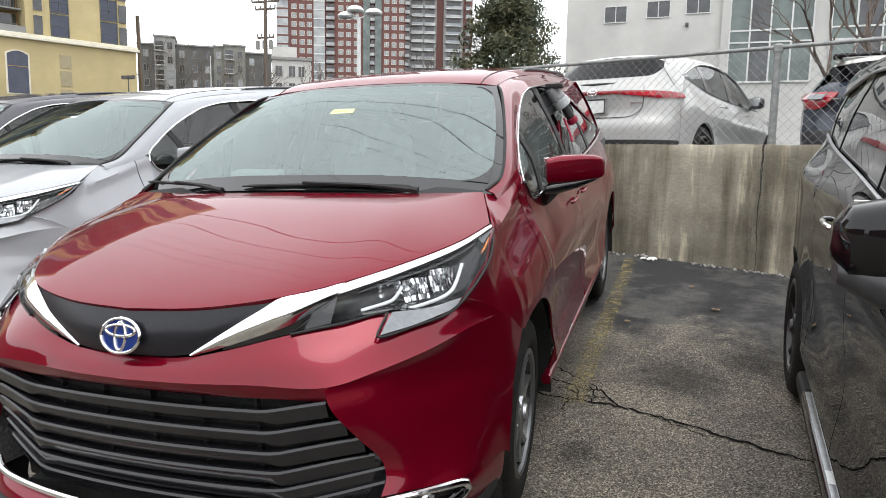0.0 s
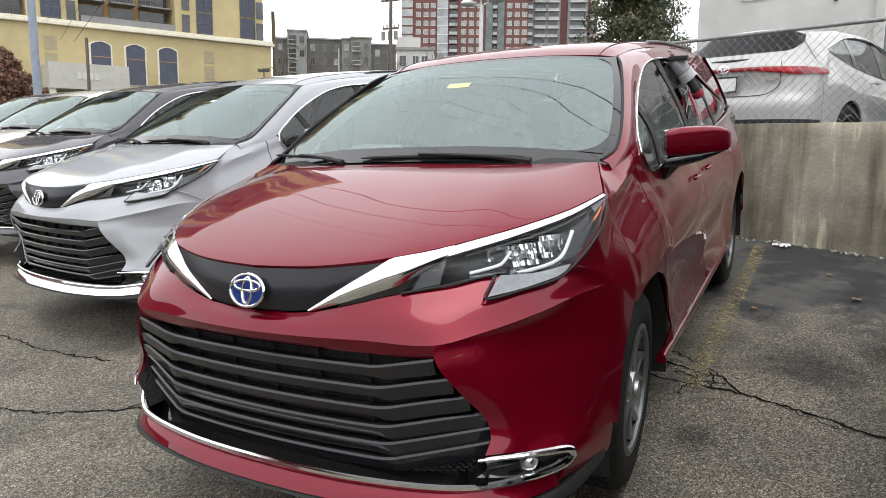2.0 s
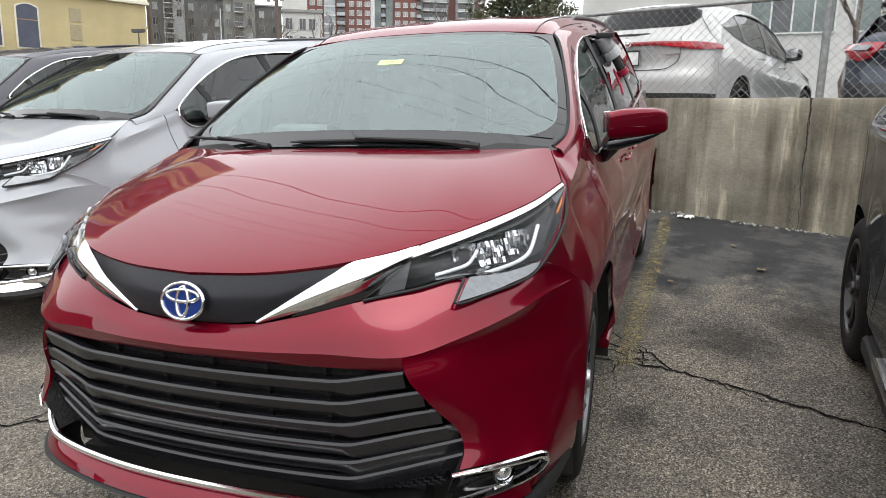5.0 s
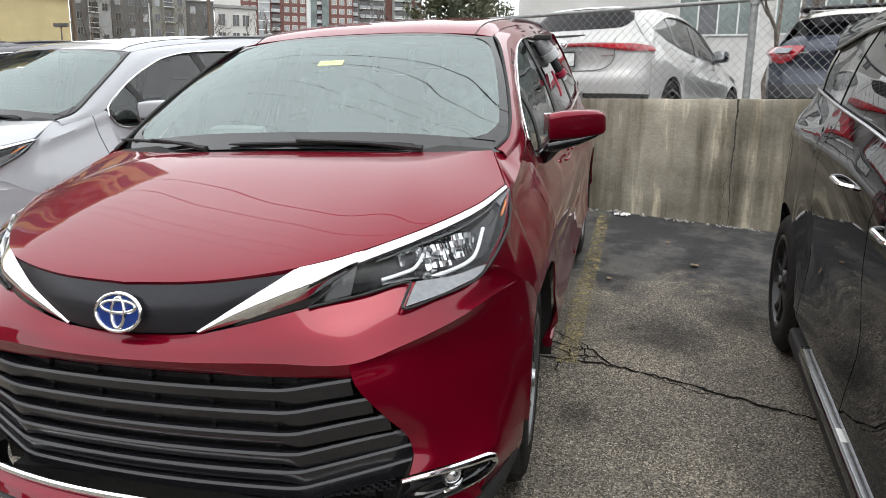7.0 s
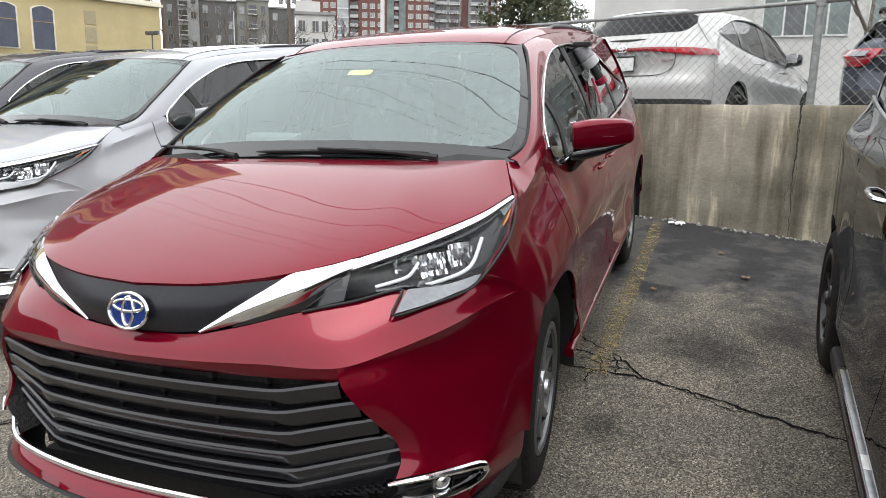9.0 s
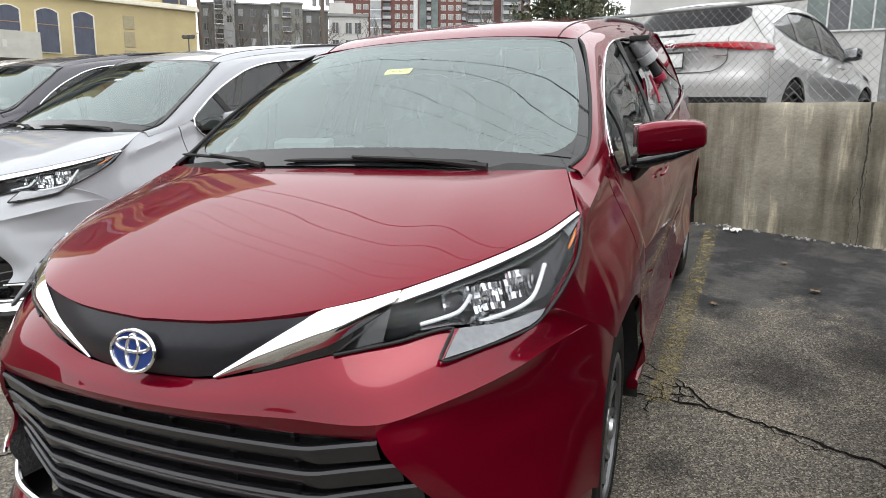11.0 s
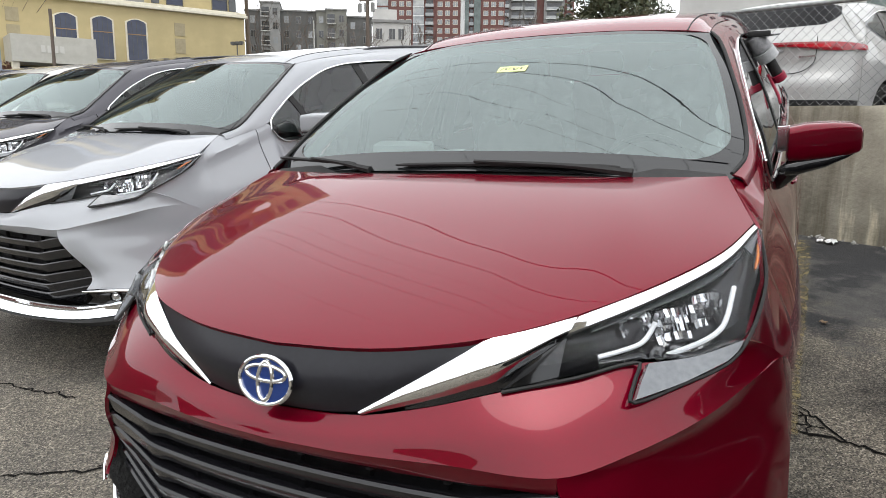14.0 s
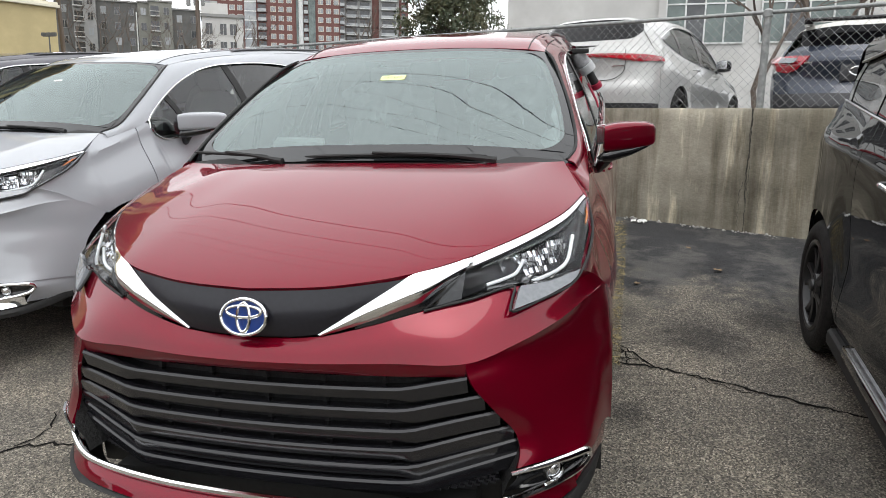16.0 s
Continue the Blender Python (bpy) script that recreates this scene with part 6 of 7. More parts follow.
def tail_details(v, d, kind):
    """Lamps, plate and trim of the tails that face the lot."""
    if kind == "light_bar":
        for s in (1, -1):
            g = loft([rounded(r, 0.046) for r in ([(0, 4.722, 1.075), (0.35, 4.702, 1.075), (0.70, 4.575, 1.068), (0.897, 4.23, 1.052)], [(0, 4.727, 1.055), (0.35, 4.707, 1.052), (0.71, 4.582, 1.035), (0.907, 4.225, 1.024)], [(0, 4.719, 1.035), (0.35, 4.700, 1.028), (0.72, 4.575, 0.985), (0.912, 4.22, 1.000)])], 24, 6)
            bar = part("tail_lamp", panel(g, side=s, edge=0.02, outward=(0, 1, 0)), TAIL_RED, v, "red tail lamp bar across the hatch")
            g = loft([[(0.40, 4.712, 1.052), (0.55, 4.665, 1.050), (0.70, 4.592, 1.048)], [(0.40, 4.708, 1.030), (0.55, 4.660, 1.018), (0.71, 4.590, 1.010)]], 16, 3)
            part("bright_strip", panel(g, side=s, edge=0.004, outward=(0, 1, 0)), TAIL_BRIGHT, bar)
            bm = bmesh.new()
            tube(bm, curve([(s * 0.585, 4.618, 1.12), (s * 0.59, 4.628, 1.0), (s * 0.575, 4.622, 0.88), (s * 0.50, 4.668, 0.80), (s * 0.40, 4.69, 0.775), (0, 4.70, 0.77)], 30), 0.0045, 6)
            part("hatch_seam", bm, TRIM, v)
        em = part_empty("emblem", v, m=pose(0, 4.735, 1.065, 90, 0, 180))
        for rx, ry, oy in ((0.062, 0.043, 0), (0.046, 0.015, 0.012), (0.016, 0.036, 0)):
            bm = bmesh.new()
            tube(bm, [(rx * math.cos(math.tau * k / 32), oy + ry * math.sin(math.tau * k / 32), 0) for k in range(32)], 0.006, 6, closed=True)
            part("ring", bm, CHROME, em)
        pl = part_empty("number_plate", v, m=pose(0, 4.705, 0.90, 90, 0, 180))
        bm = bmesh.new()
        block(bm, (-0.152, -0.076, 0), (0.152, 0.076, 0.006), None, 0.003)
        part("plate", bm, PAPER, pl)
        for x0, y0, x1, y1 in ((-0.160, -0.084, -0.150, 0.084), (0.150, -0.084, 0.160, 0.084), (-0.160, 0.070, 0.160, 0.084), (-0.160, -0.084, -0.06, -0.070), (0.06, -0.084, 0.160, -0.070)):
            bm = bmesh.new()
            block(bm, (x0, y0, 0.006), (x1, y1, 0.012))
            part("plate_frame", bm, TRIM, pl, smooth=False)
        bm = bmesh.new()
        tube(bm, curve([(-0.22, 4.60, 1.165), (0, 4.625, 1.165), (0.22, 4.60, 1.165)], 12), 0.014, 8)
        part("rear_wiper", bm, TRIM, v)
        for k in range(6):
            bm = bmesh.new()
            block(bm, (-0.60 + k * 0.026, 4.655, 0.925), (-0.58 + k * 0.026, 4.668, 0.94))
            part("badge_bar", bm, CHROME, v, smooth=False)
        for k in range(9):
            bm = bmesh.new()
            block(bm, (-0.30 + k * 0.07, 4.695, 0.99), (-0.26 + k * 0.07, 4.706, 1.008))
            part("garnish_bar", bm, ALLOY, v, smooth=False)
    else:
        for s in (1, -1):
            g = loft([[(0.50, 4.21, 1.085), (0.66, 4.12, 1.10), (0.80, 3.98, 1.10), (0.89, 3.72, 1.12)], [(0.56, 4.24, 1.01), (0.70, 4.17, 1.00), (0.85, 4.04, 1.02), (0.93, 3.80, 1.07)], [(0.62, 4.20, 0.93), (0.72, 4.15, 0.90), (0.84, 4.03, 0.93), (0.90, 3.86, 1.0)]], 20, 10)
            g = [[p + Vector((0.012, 0.030, 0)) for p in row] for row in g]
            lamp = part("tail_lamp", panel(g, side=s, edge=0.03, outward=(0.4, 1, 0)), TAIL_RED, v, "red wrap-round tail lamp")
            g = loft([[(0.62, 4.215, 1.065), (0.74, 4.11, 1.075), (0.80, 4.04, 1.08)], [(0.66, 4.24, 1.01), (0.76, 4.15, 1.015), (0.83, 4.07, 1.03)]], 10, 4)
            g = [[p + Vector((0.014, 0.036, 0)) for p in row] for row in g]
            part("clear_window", panel(g, side=s, edge=0.006, outward=(0.4, 1, 0)), LAMP_GREY, lamp)
        bm = bmesh.new()
        for s in (1, -1):
            block(bm, (s * 0.56 - 0.05, 3.75, 1.46), (s * 0.56 + 0.05, 4.12, 1.52), None, 0.015)
        block(bm, (-0.60, 4.02, 1.475), (0.60, 4.16, 1.515), None, 0.014)
        part("spoiler", bm, GLOSS_BLACK, v)
        bm = bmesh.new()
        block(bm, (-0.19, 4.272, 0.80), (0.19, 4.30, 0.98), None, 0.01)
        part("plate_recess", bm, SATIN, v)
        for k in range(6):
            bm = bmesh.new()
            block(bm, (0.36 + k * 0.035, 4.235, 1.0), (0.388 + k * 0.035, 4.256, 1.018))
            part("badge_bar", bm, CHROME, v, smooth=False)
        bm = bmesh.new()
        tube(bm, [(0.10 * math.cos(math.tau * k / 12), 4.31, 0.90 + 0.05 * math.sin(math.tau * k / 12)) for k in range(11)], 0.01, 6, closed=True)
        part("badge_ring", bm, CHROME, v)

# ---- buildings, poles and trees around ----
def flat_box(name, lo, hi, mat, parent, bevel=0.0, label=""):
    bm = bmesh.new()
    block(bm, lo, hi, None, bevel)
    return part(name, bm, mat, parent, label, smooth=False)


STUCCO = vary(material("yellow_stucco", (0.53, 0.44, 0.235), 0.9), 0.6, (0.49, 0.405, 0.215), (0.56, 0.465, 0.25), bump=0.3, bump_scale=30, c=(0.46, 0.38, 0.205), mix_scale=0.25)
CREAM = vary(material("cream_trim", (0.72, 0.68, 0.55), 0.8), 2, (0.66, 0.62, 0.50), (0.76, 0.72, 0.60))
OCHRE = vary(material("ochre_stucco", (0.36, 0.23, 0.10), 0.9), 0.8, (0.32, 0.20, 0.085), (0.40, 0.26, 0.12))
BLUEGLASS = vary(material("blue_window_glass", (0.02, 0.028, 0.06), 0.08, 0.0, 0.2), 0.5, (0.012, 0.018, 0.045), (0.035, 0.045, 0.085))
DARKGLASS = vary(material("dark_window_glass", (0.03, 0.035, 0.04), 0.06, 0.0, 0.6), 0.7, (0.02, 0.022, 0.026), (0.06, 0.065, 0.07))
GREENGLASS = vary(material("green_window_glass", (0.10, 0.15, 0.14), 0.05, 0.0, 0.8), 0.25, (0.03, 0.05, 0.047), (0.12, 0.165, 0.15))
PALEGLASS = vary(material("pale_window_glass", (0.30, 0.33, 0.35), 0.08, 0.0, 0.6), 0.2, (0.20, 0.22, 0.24), (0.42, 0.43, 0.42))
BRICKRED = vary(material("red_brick_far", (0.16, 0.075, 0.066), 0.9), 0.5, (0.145, 0.066, 0.058), (0.18, 0.088, 0.078))
GREYCLAD = vary(material("grey_cladding", (0.25, 0.25, 0.24), 0.8), 0.4, (0.22, 0.22, 0.215), (0.28, 0.28, 0.27))
DARKCLAD = vary(material("dark_grey_cladding", (0.10, 0.10, 0.095), 0.85), 0.4, (0.085, 0.085, 0.08), (0.12, 0.12, 0.115))
OLIVE = vary(material("olive_grey_cladding", (0.19, 0.19, 0.165), 0.85), 0.4, (0.17, 0.17, 0.148), (0.215, 0.215, 0.19))
WHITEWALL = vary(material("white_render", (0.56, 0.555, 0.535), 0.85), 0.5, (0.52, 0.515, 0.495), (0.59, 0.585, 0.565), c=(0.47, 0.465, 0.45), mix_scale=0.2)
STEEL = vary(material("painted_steel", (0.62, 0.63, 0.62), 0.5), 3, (0.56, 0.57, 0.56), (0.68, 0.69, 0.68))
POLEBLUE = vary(material("blue_grey_pole", (0.27, 0.31, 0.38), 0.6), 4, (0.24, 0.28, 0.35), (0.30, 0.34, 0.41))
TIMBER = vary(material("weathered_timber", (0.13, 0.10, 0.08), 0.9), 3, (0.10, 0.08, 0.065), (0.17, 0.135, 0.11), stretch=(1, 1, 0.1))


def arch_window(parent, u, z0, z1, w):
    """An arched window in the podium: pale surround, blue glass and glazing bars."""
    win = part_empty("arched_window", parent, (u, 0, 0))
    n, h = 10, 0.45
    for nm, ex, y, mat in (("surround", 0.14, -0.10, CREAM), ("pane", 0.0, -0.14, BLUEGLASS)):
        bm = bmesh.new()
        ring = [(-w / 2 - ex, z0 - (0 if nm == "pane" else 0.1)), (w / 2 + ex, z0 - (0 if nm == "pane" else 0.1))]
        for k in range(n + 1):
            t = k / n
            ring.append((w / 2 + ex - (w + 2 * ex) * t, z1 - h + ex * 0.6 + h * math.sin(math.pi * (0.12 + 0.76 * t)) / 1.0 - 0.16))
        a = [bm.verts.new((x, y, z)) for x, z in ring]
        b = [bm.verts.new((x, 0.05, z)) for x, z in ring]
        bm.faces.new(a)
        for i in range(len(a)):
            bm.faces.new((a[i], b[i], b[(i + 1) % len(a)], a[(i + 1) % len(a)]))
        bmesh.ops.recalc_face_normals(bm, faces=bm.faces)
        part(nm, bm, mat, win, smooth=False)
    flat_box("glazing_bar", (-w / 2, -0.17, z1 - 1.5), (w / 2, -0.14, z1 - 1.44), OCHRE, win)
    for x in (-w / 4, 0, w / 4):
        flat_box("glazing_bar", (x - 0.02, -0.165, z0 + 0.2), (x + 0.02, -0.14, z1 - 0.4), DARKGLASS, win)


def wall_window(parent, u, z, w, h, pane, frame, y=-0.04, bars=(0.5,), name="window"):
    win = part_empty(name, parent, (u, y, z))
    flat_box("pane", (-w / 2, -0.01, 0), (w / 2, 0.06, h), pane, win)
    t = 0.07
    flat_box("frame", (-w / 2 - t, -0.06, -t), (w / 2 + t, 0.03, 0), frame, win)
    flat_box("frame", (-w / 2 - t, -0.06, h), (w / 2 + t, 0.03, h + t), frame, win)
    for s in (-1, 1):
        flat_box("frame", (s * w / 2 - (t if s < 0 else 0), -0.06, 0), (s * w / 2 + (t if s > 0 else 0), 0.03, h), frame, win)
    for b in bars:
        flat_box("glazing_bar", (-w / 2 + w * b - 0.03, -0.045, 0), (-w / 2 + w * b + 0.03, 0.0, h), frame, win)
    return win


# yellow building with a podium of arched windows; x runs along its front, y into it
yb = thing("yellow_building", Matrix.Translation((-49, 53.9, 0)) @ Matrix(((-0.419, -0.908, 0, 0), (-0.908, 0.419, 0, 0), (0, 0, 1, 0), (0, 0, 0, 1))), "yellow stucco building with arched podium windows", "building")
flat_box("podium_wall", (0, 0, -2), (42, 26, 11.35), STUCCO, yb)
flat_box("cornice", (-0.25, -0.35, 11.35), (42, 0.3, 11.62), CREAM, yb, 0.05)
flat_box("cornice", (-0.15, -0.20, 11.62), (42, 0.3, 11.85), CREAM, yb, 0.05)
for a, b in ((0.6, 9.3), (17.5, 21.5), (27.5, 29)):
    flat_box("upper_wall", (a, 0.55, 11.8), (b, 24, 36.4), STUCCO, yb)
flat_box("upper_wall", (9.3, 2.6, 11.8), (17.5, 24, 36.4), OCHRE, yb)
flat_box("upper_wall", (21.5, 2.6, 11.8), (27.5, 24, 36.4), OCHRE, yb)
for u in (16.0, 13.1, 10.25):
    arch_window(yb, u, 6.7, 10.45, 1.6)
arch_window(yb, 26.0, 6.7, 10.45, 1.6)
for u, z, h in ((6.37, 9.2, 1.15), (6.37, 7.6, 1.35), (6.37, 5.9, 1.4), (19.9, 9.27, 1.1), (19.9, 7.9, 1.1)):
    flat_box("wall_panel", (u - 0.48, -0.05, z), (u + 0.48, 0.05, z + h), vary(material("tan_panel", (0.36, 0.31, 0.20), 0.9), 3, (0.33, 0.285, 0.18), (0.39, 0.335, 0.22)), yb)
for u in (2.22, 6.52, 19.65):
    for k in range(11):
        win = wall_window(yb, u, 12.05 + 2.05 * k, 1.42, 1.82, BLUEGLASS, DARKCLAD, 0.54, (0.5,) if k % 2 else ())
        flat_box("glazing_bar", (-0.71, -0.045, 0.86), (0.71, 0.0, 0.91), DARKCLAD, win)
for u in (8.3, 18.1, 0.95):
    for k in range(11):
        flat_box("balcony_slot", (u - 0.35, 0.46, 12.0 + 2.05 * k), (u + 0.35, 0.60, 13.6 + 2.05 * k), DARKGLASS, yb)
for k in range(11):
    z = 12.0 + 2.1 * k
    for u0, u1 in ((9.5, 12.0), (12.6, 14.6), (15.2, 17.3), (21.7, 27.3)):
        bal = part_empty("balcony", yb, (0, 0, 0))
        flat_box("opening", (u0, 2.45, z + 0.1), (u1, 2.7, z + 1.75), DARKGLASS, bal)
        flat_box("slab", (u0 - 0.1, 1.2, z - 0.12), (u1 + 0.1, 2.7, z), GREYCLAD, bal)
        flat_box("rail", (u0, 1.22, z + 0.72), (u1, 1.28, z + 0.78), DARKCLAD, bal)
        for j in range(int((u1 - u0) / 0.22)):
            flat_box("baluster", (u0 + 0.22 * j, 1.23, z), (u0 + 0.22 * j + 0.035, 1.265, z + 0.72), DARKCLAD, bal)
flat_box("terrace_rail", (9.4, 0.1, 11.85), (17.4, 0.16, 12.45), GREYCLAD, yb)
can = part_empty("entrance_canopy", yb)
NUMERAL = material("weathered_numeral", (0.60, 0.59, 0.55), 0.8)
flat_box("fascia", (14.6, -4.0, 5.8), (20.7, -0.1, 7.9), vary(material("pale_concrete", (0.50, 0.49, 0.44), 0.9), 1.5, (0.46, 0.45, 0.40), (0.53, 0.52, 0.47)), can)
for k in range(4):
    flat_box("number_bar", (17.0 + 0.45 * k, -4.05, 6.6), (17.3 + 0.45 * k, -3.99, 7.15), NUMERAL, can)
flat_box("doorway", (14.8, -0.12, 2.0), (20.5, -0.05, 5.7), DARKGLASS, can)
flat_box("column", (20.2, -3.8, -1), (20.7, -3.3, 5.8), CREAM, can)
flat_box("column", (14.6, -3.8, -1), (15.1, -3.3, 5.8), CREAM, can)

# grey apartment block
a37 = radians(37)
ap = thing("apartment_block", Matrix.Translation((1.5 - 165 * math.sin(a37), -1.5 + 165 * math.cos(a37), 0)) @ Matrix.Rotation(a37, 4, "Z"), "grey four-storey apartment block with balconies", "building")
for i, (u0, u1, zt, mat, yy) in enumerate(((-15.0, -11.6, 25.2, DARKCLAD, 0.0), (-11.6, -7.4, 26.9, GREYCLAD, -0.8), (-7.4, 0.5, 25.4, DARKCLAD, 0.3), (0.5, 2.6, 25.6, OLIVE, 0.0), (2.6, 7.2, 25.9, OLIVE, -0.6), (7.2, 12.9, 24.6, DARKCLAD, 0.0))):
    sec = part_empty("wing", ap)
    flat_box("wall", (u0, yy, 0), (u1, 16, zt), mat, sec)
    flat_box("roof_edge", (u0 - 0.15, yy - 0.25, zt), (u1 + 0.15, 16, zt + 0.3), GREYCLAD, sec)
    n = max(1, int((u1 - u0) / 2.0))
    for f in range(5):
        z = zt - 2.5 - 3.05 * f
        for j in range(n):
            u = u0 + (j + 0.5) * (u1 - u0) / n
            if i in (1, 4) and j == 0:
                bal = part_empty("balcony", sec)
                flat_box("opening", (u - 0.8, yy - 0.06, z - 0.4), (u + 0.8, yy + 0.1, z + 1.6), DARKGLASS, bal)
                flat_box("slab", (u - 0.95, yy - 1.1, z - 0.6), (u + 0.95, yy, z - 0.42), WHITEWALL, bal)
                flat_box("rail", (u - 0.95, yy - 1.12, z + 0.4), (u + 0.95, yy - 1.06, z + 0.5), WHITEWALL, bal)
            else:
                wall_window(sec, u, z, 0.95, 1.4, DARKGLASS if (j + f) % 3 else PALEGLASS, GREYCLAD, yy - 0.04)

# low white building
a31 = radians(31)
lw = thing("white_townhouse", Matrix.Translation((1.5 - 135 * math.sin(a31), -1.5 + 135 * math.cos(a31), 0)) @ Matrix.Rotation(a31, 4, "Z"), "white flat-roofed townhouse with dark windows", "building")
flat_box("wall", (-3.5, 0, 0), (3.6, 12, 19.6), WHITEWALL, lw)
flat_box("roof_edge", (-3.7, -0.3, 19.6), (3.8, 12, 20.1), GREYCLAD, lw)
flat_box("penthouse", (-3.6, 3, 20.1), (1.0, 12, 22.4), WHITEWALL, lw)
for f in range(5):
    for u in (-2.3, 0.1, 1.8):
        wall_window(lw, u, 16.6 - 3.1 * f, 1.1, 1.9, DARKGLASS, WHITEWALL, -0.04, (0.5,))

# red brick tower
a24 = radians(24)
tw = thing("brick_tower", Matrix.Translation((1.5 - 250 * math.sin(a24), -1.5 + 250 * math.cos(a24), 0)) @ Matrix.Rotation(a24, 4, "Z"), "red brick high-rise tower with glass bays", "building")
flat_box("brick_wall", (-35, 0, 0), (9.5, 26, 86), BRICKRED, tw)
flat_box("side_wing", (9.5, 6, 0), (33, 30, 66), BRICKRED, tw)
flat_box("side_wing_front", (10.2, 4.6, 0), (20.0, 8, 66), GREYCLAD, tw)
flat_box("side_wing_front", (22.5, 4.6, 0), (29.5, 8, 66), GREYCLAD, tw)
flat_box("glass_bay", (-22.9, -0.6, 0), (-19.1, 1, 86), PALEGLASS, tw)
flat_box("glass_bay", (-6.0, -0.6, 0), (-3.6, 1, 86), GREENGLASS, tw)
flat_box("glass_bay", (-1.9, -0.6, 0), (0.4, 1, 86), GREENGLASS, tw)
flat_box("corner_bay", (-35.4, -0.6, 0), (-31.5, 2, 86), PALEGLASS, tw)
tower_window = None
for f in range(18):
    z = 26 + 2.95 * f
    for u in (-29.6, -26.9, -24.4, -13.6, -11.0, -8.3, 2.2, 4.8, 7.4):
        if tower_window is None:
            tower_window = wall_window(tw, u, z, 1.55, 1.55, PALEGLASS, CREAM, -0.05)
        else:
            w = copy_thing(tower_window, tower_window.matrix_basis)
            w.location = (u, -0.05, z)
for f in range(18):
    z = 25.6 + 2.95 * f
    flat_box("bay_band", (-22.95, -0.7, z), (-19.05, -0.55, z + 0.35), STEEL, tw)
    flat_box("bay_band", (-35.45, -0.7, z), (-31.45, -0.55, z + 0.5), BRICKRED, tw)
    for u0, u1, yy in ((-18.6, -15.8, -1.2), (-3.5, -2.0, -1.0), (8.6, 10.2, -0.8)):
        bal = part_empty("balcony", tw)
        flat_box("slab", (u0, yy, z), (u1, 0, z + 0.25), GREYCLAD, bal)
        flat_box("rail", (u0, yy, z + 0.25), (u1, yy + 0.08, z + 1.15), PALEGLASS, bal)
        flat_box("opening", (u0 + 0.2, -0.05, z + 0.4), (u1 - 0.2, 0.1, z + 2.5), DARKGLASS, bal)
    if z < 64:
        for u0, u1 in ((11.0, 15.0), (15.6, 19.4), (23.2, 28.8), (30.3, 32.3)):
            bal = part_empty("balcony", tw)
            flat_box("slab", (u0, 3.2, z), (u1, 4.7, z + 0.22), STEEL, bal)
            flat_box("rail", (u0, 3.2, z + 0.22), (u1, 3.28, z + 1.05), PALEGLASS, bal)
            flat_box("opening", (u0 + 0.3, 4.5 if u0 < 30 else 5.9, z + 0.35), (u1 - 0.3, 4.7 if u0 < 30 else 6.1, z + 2.4), DARKGLASS, bal)

# white office building behind the yard
def far(u, z, k=1.3333):
    return u * k, 1.43 + (z - 1.43) * k


wa = radians(-2)
wb = thing("white_office_building", Matrix.Translation((1.5 - 60 * math.sin(wa), -1.5 + 60 * math.cos(wa), 0)) @ Matrix.Rotation(wa, 4, "Z"), "white rendered office building with tall glazing", "building")
x0, _ = far(-8.92, 0)
flat_box("wall", (x0, 0, 0), (34, 24, 24), WHITEWALL, wb)
for u, z in ((-5.9, 10.2), (-3.38, 10.38), (-1.12, 10.5)):
    uu, zz = far(u, z)
    wall_window(wb, uu, zz, 1.72, 1.22, DARKGLASS, STEEL, -0.04)
    wall_window(wb, uu, zz + 3.6, 1.72, 1.22, DARKGLASS, STEEL, -0.04)
ux, uz = far(-1.7, 9.75)
flat_box("wall_lamp", (ux - 0.12, -0.3, uz), (ux + 0.12, 0, uz + 0.25), DARKCLAD, wb)
flat_box("pier", (far(0.23, 0)[0], -0.35, 0), (far(0.66, 0)[0], 0, 24), WHITEWALL, wb)
for g0, g1, n in ((0.70, 5.07, 4), (5.97, 11.0, 4)):
    glz = part_empty("curtain_glazing", wb)
    a, b = far(g0, 0)[0], far(g1, 0)[0]
    zb = far(0, 6.40)[1]
    for j in range(n):
        for z0, z1 in ((zb, zb + 3.0), (zb + 3.0, zb + 3.9), (zb + 3.9, zb + 6.4), (zb + 6.4, zb + 9.0)):
            flat_box("pane", (a + (b - a) * j / n + 0.03, -0.08, z0 + 0.03), (a + (b - a) * (j + 1) / n - 0.03, 0.05, z1 - 0.03), GREENGLASS if (j + int(z0)) % 3 else DARKGLASS, glz)
    for j in range(n + 1):
        flat_box("mullion", (a + (b - a) * j / n - 0.06, -0.20, zb), (a + (b - a) * j / n + 0.06, -0.02, zb + 9), STEEL, glz)
    for z in (zb, zb + 3.0, zb + 3.9, zb + 6.4):
        flat_box("transom", (a, -0.18, z - 0.06), (b, -0.02, z + 0.06), STEEL, glz)

# plain buildings that close the street behind the camera
back = tagged(new("backdrop_buildings"), "plain buildings closing the street behind", kind="structure")
BEIGE = vary(material("beige_render", (0.30, 0.27, 0.22), 0.9), 0.3, (0.26, 0.235, 0.19), (0.34, 0.305, 0.25))
for lo, hi, mat in (((-70, -52, -4), (-24, -40, 9), BRICKRED), ((-22, -46, -4), (20, -34, 6.5), BEIGE), ((24, -50, -4), (60, -36, 9), DARKCLAD), ((34, -30, -4), (48, 24, 8), BEIGE), ((-95, -36, -4), (-80, 20, 12), BRICKRED)):
    flat_box("facade", lo, hi, mat, back)


# ---- poles, lamp and wires ----
def az(deg, dist):
    return 1.5 - dist * math.sin(radians(deg)), -1.5 + dist * math.cos(radians(deg))


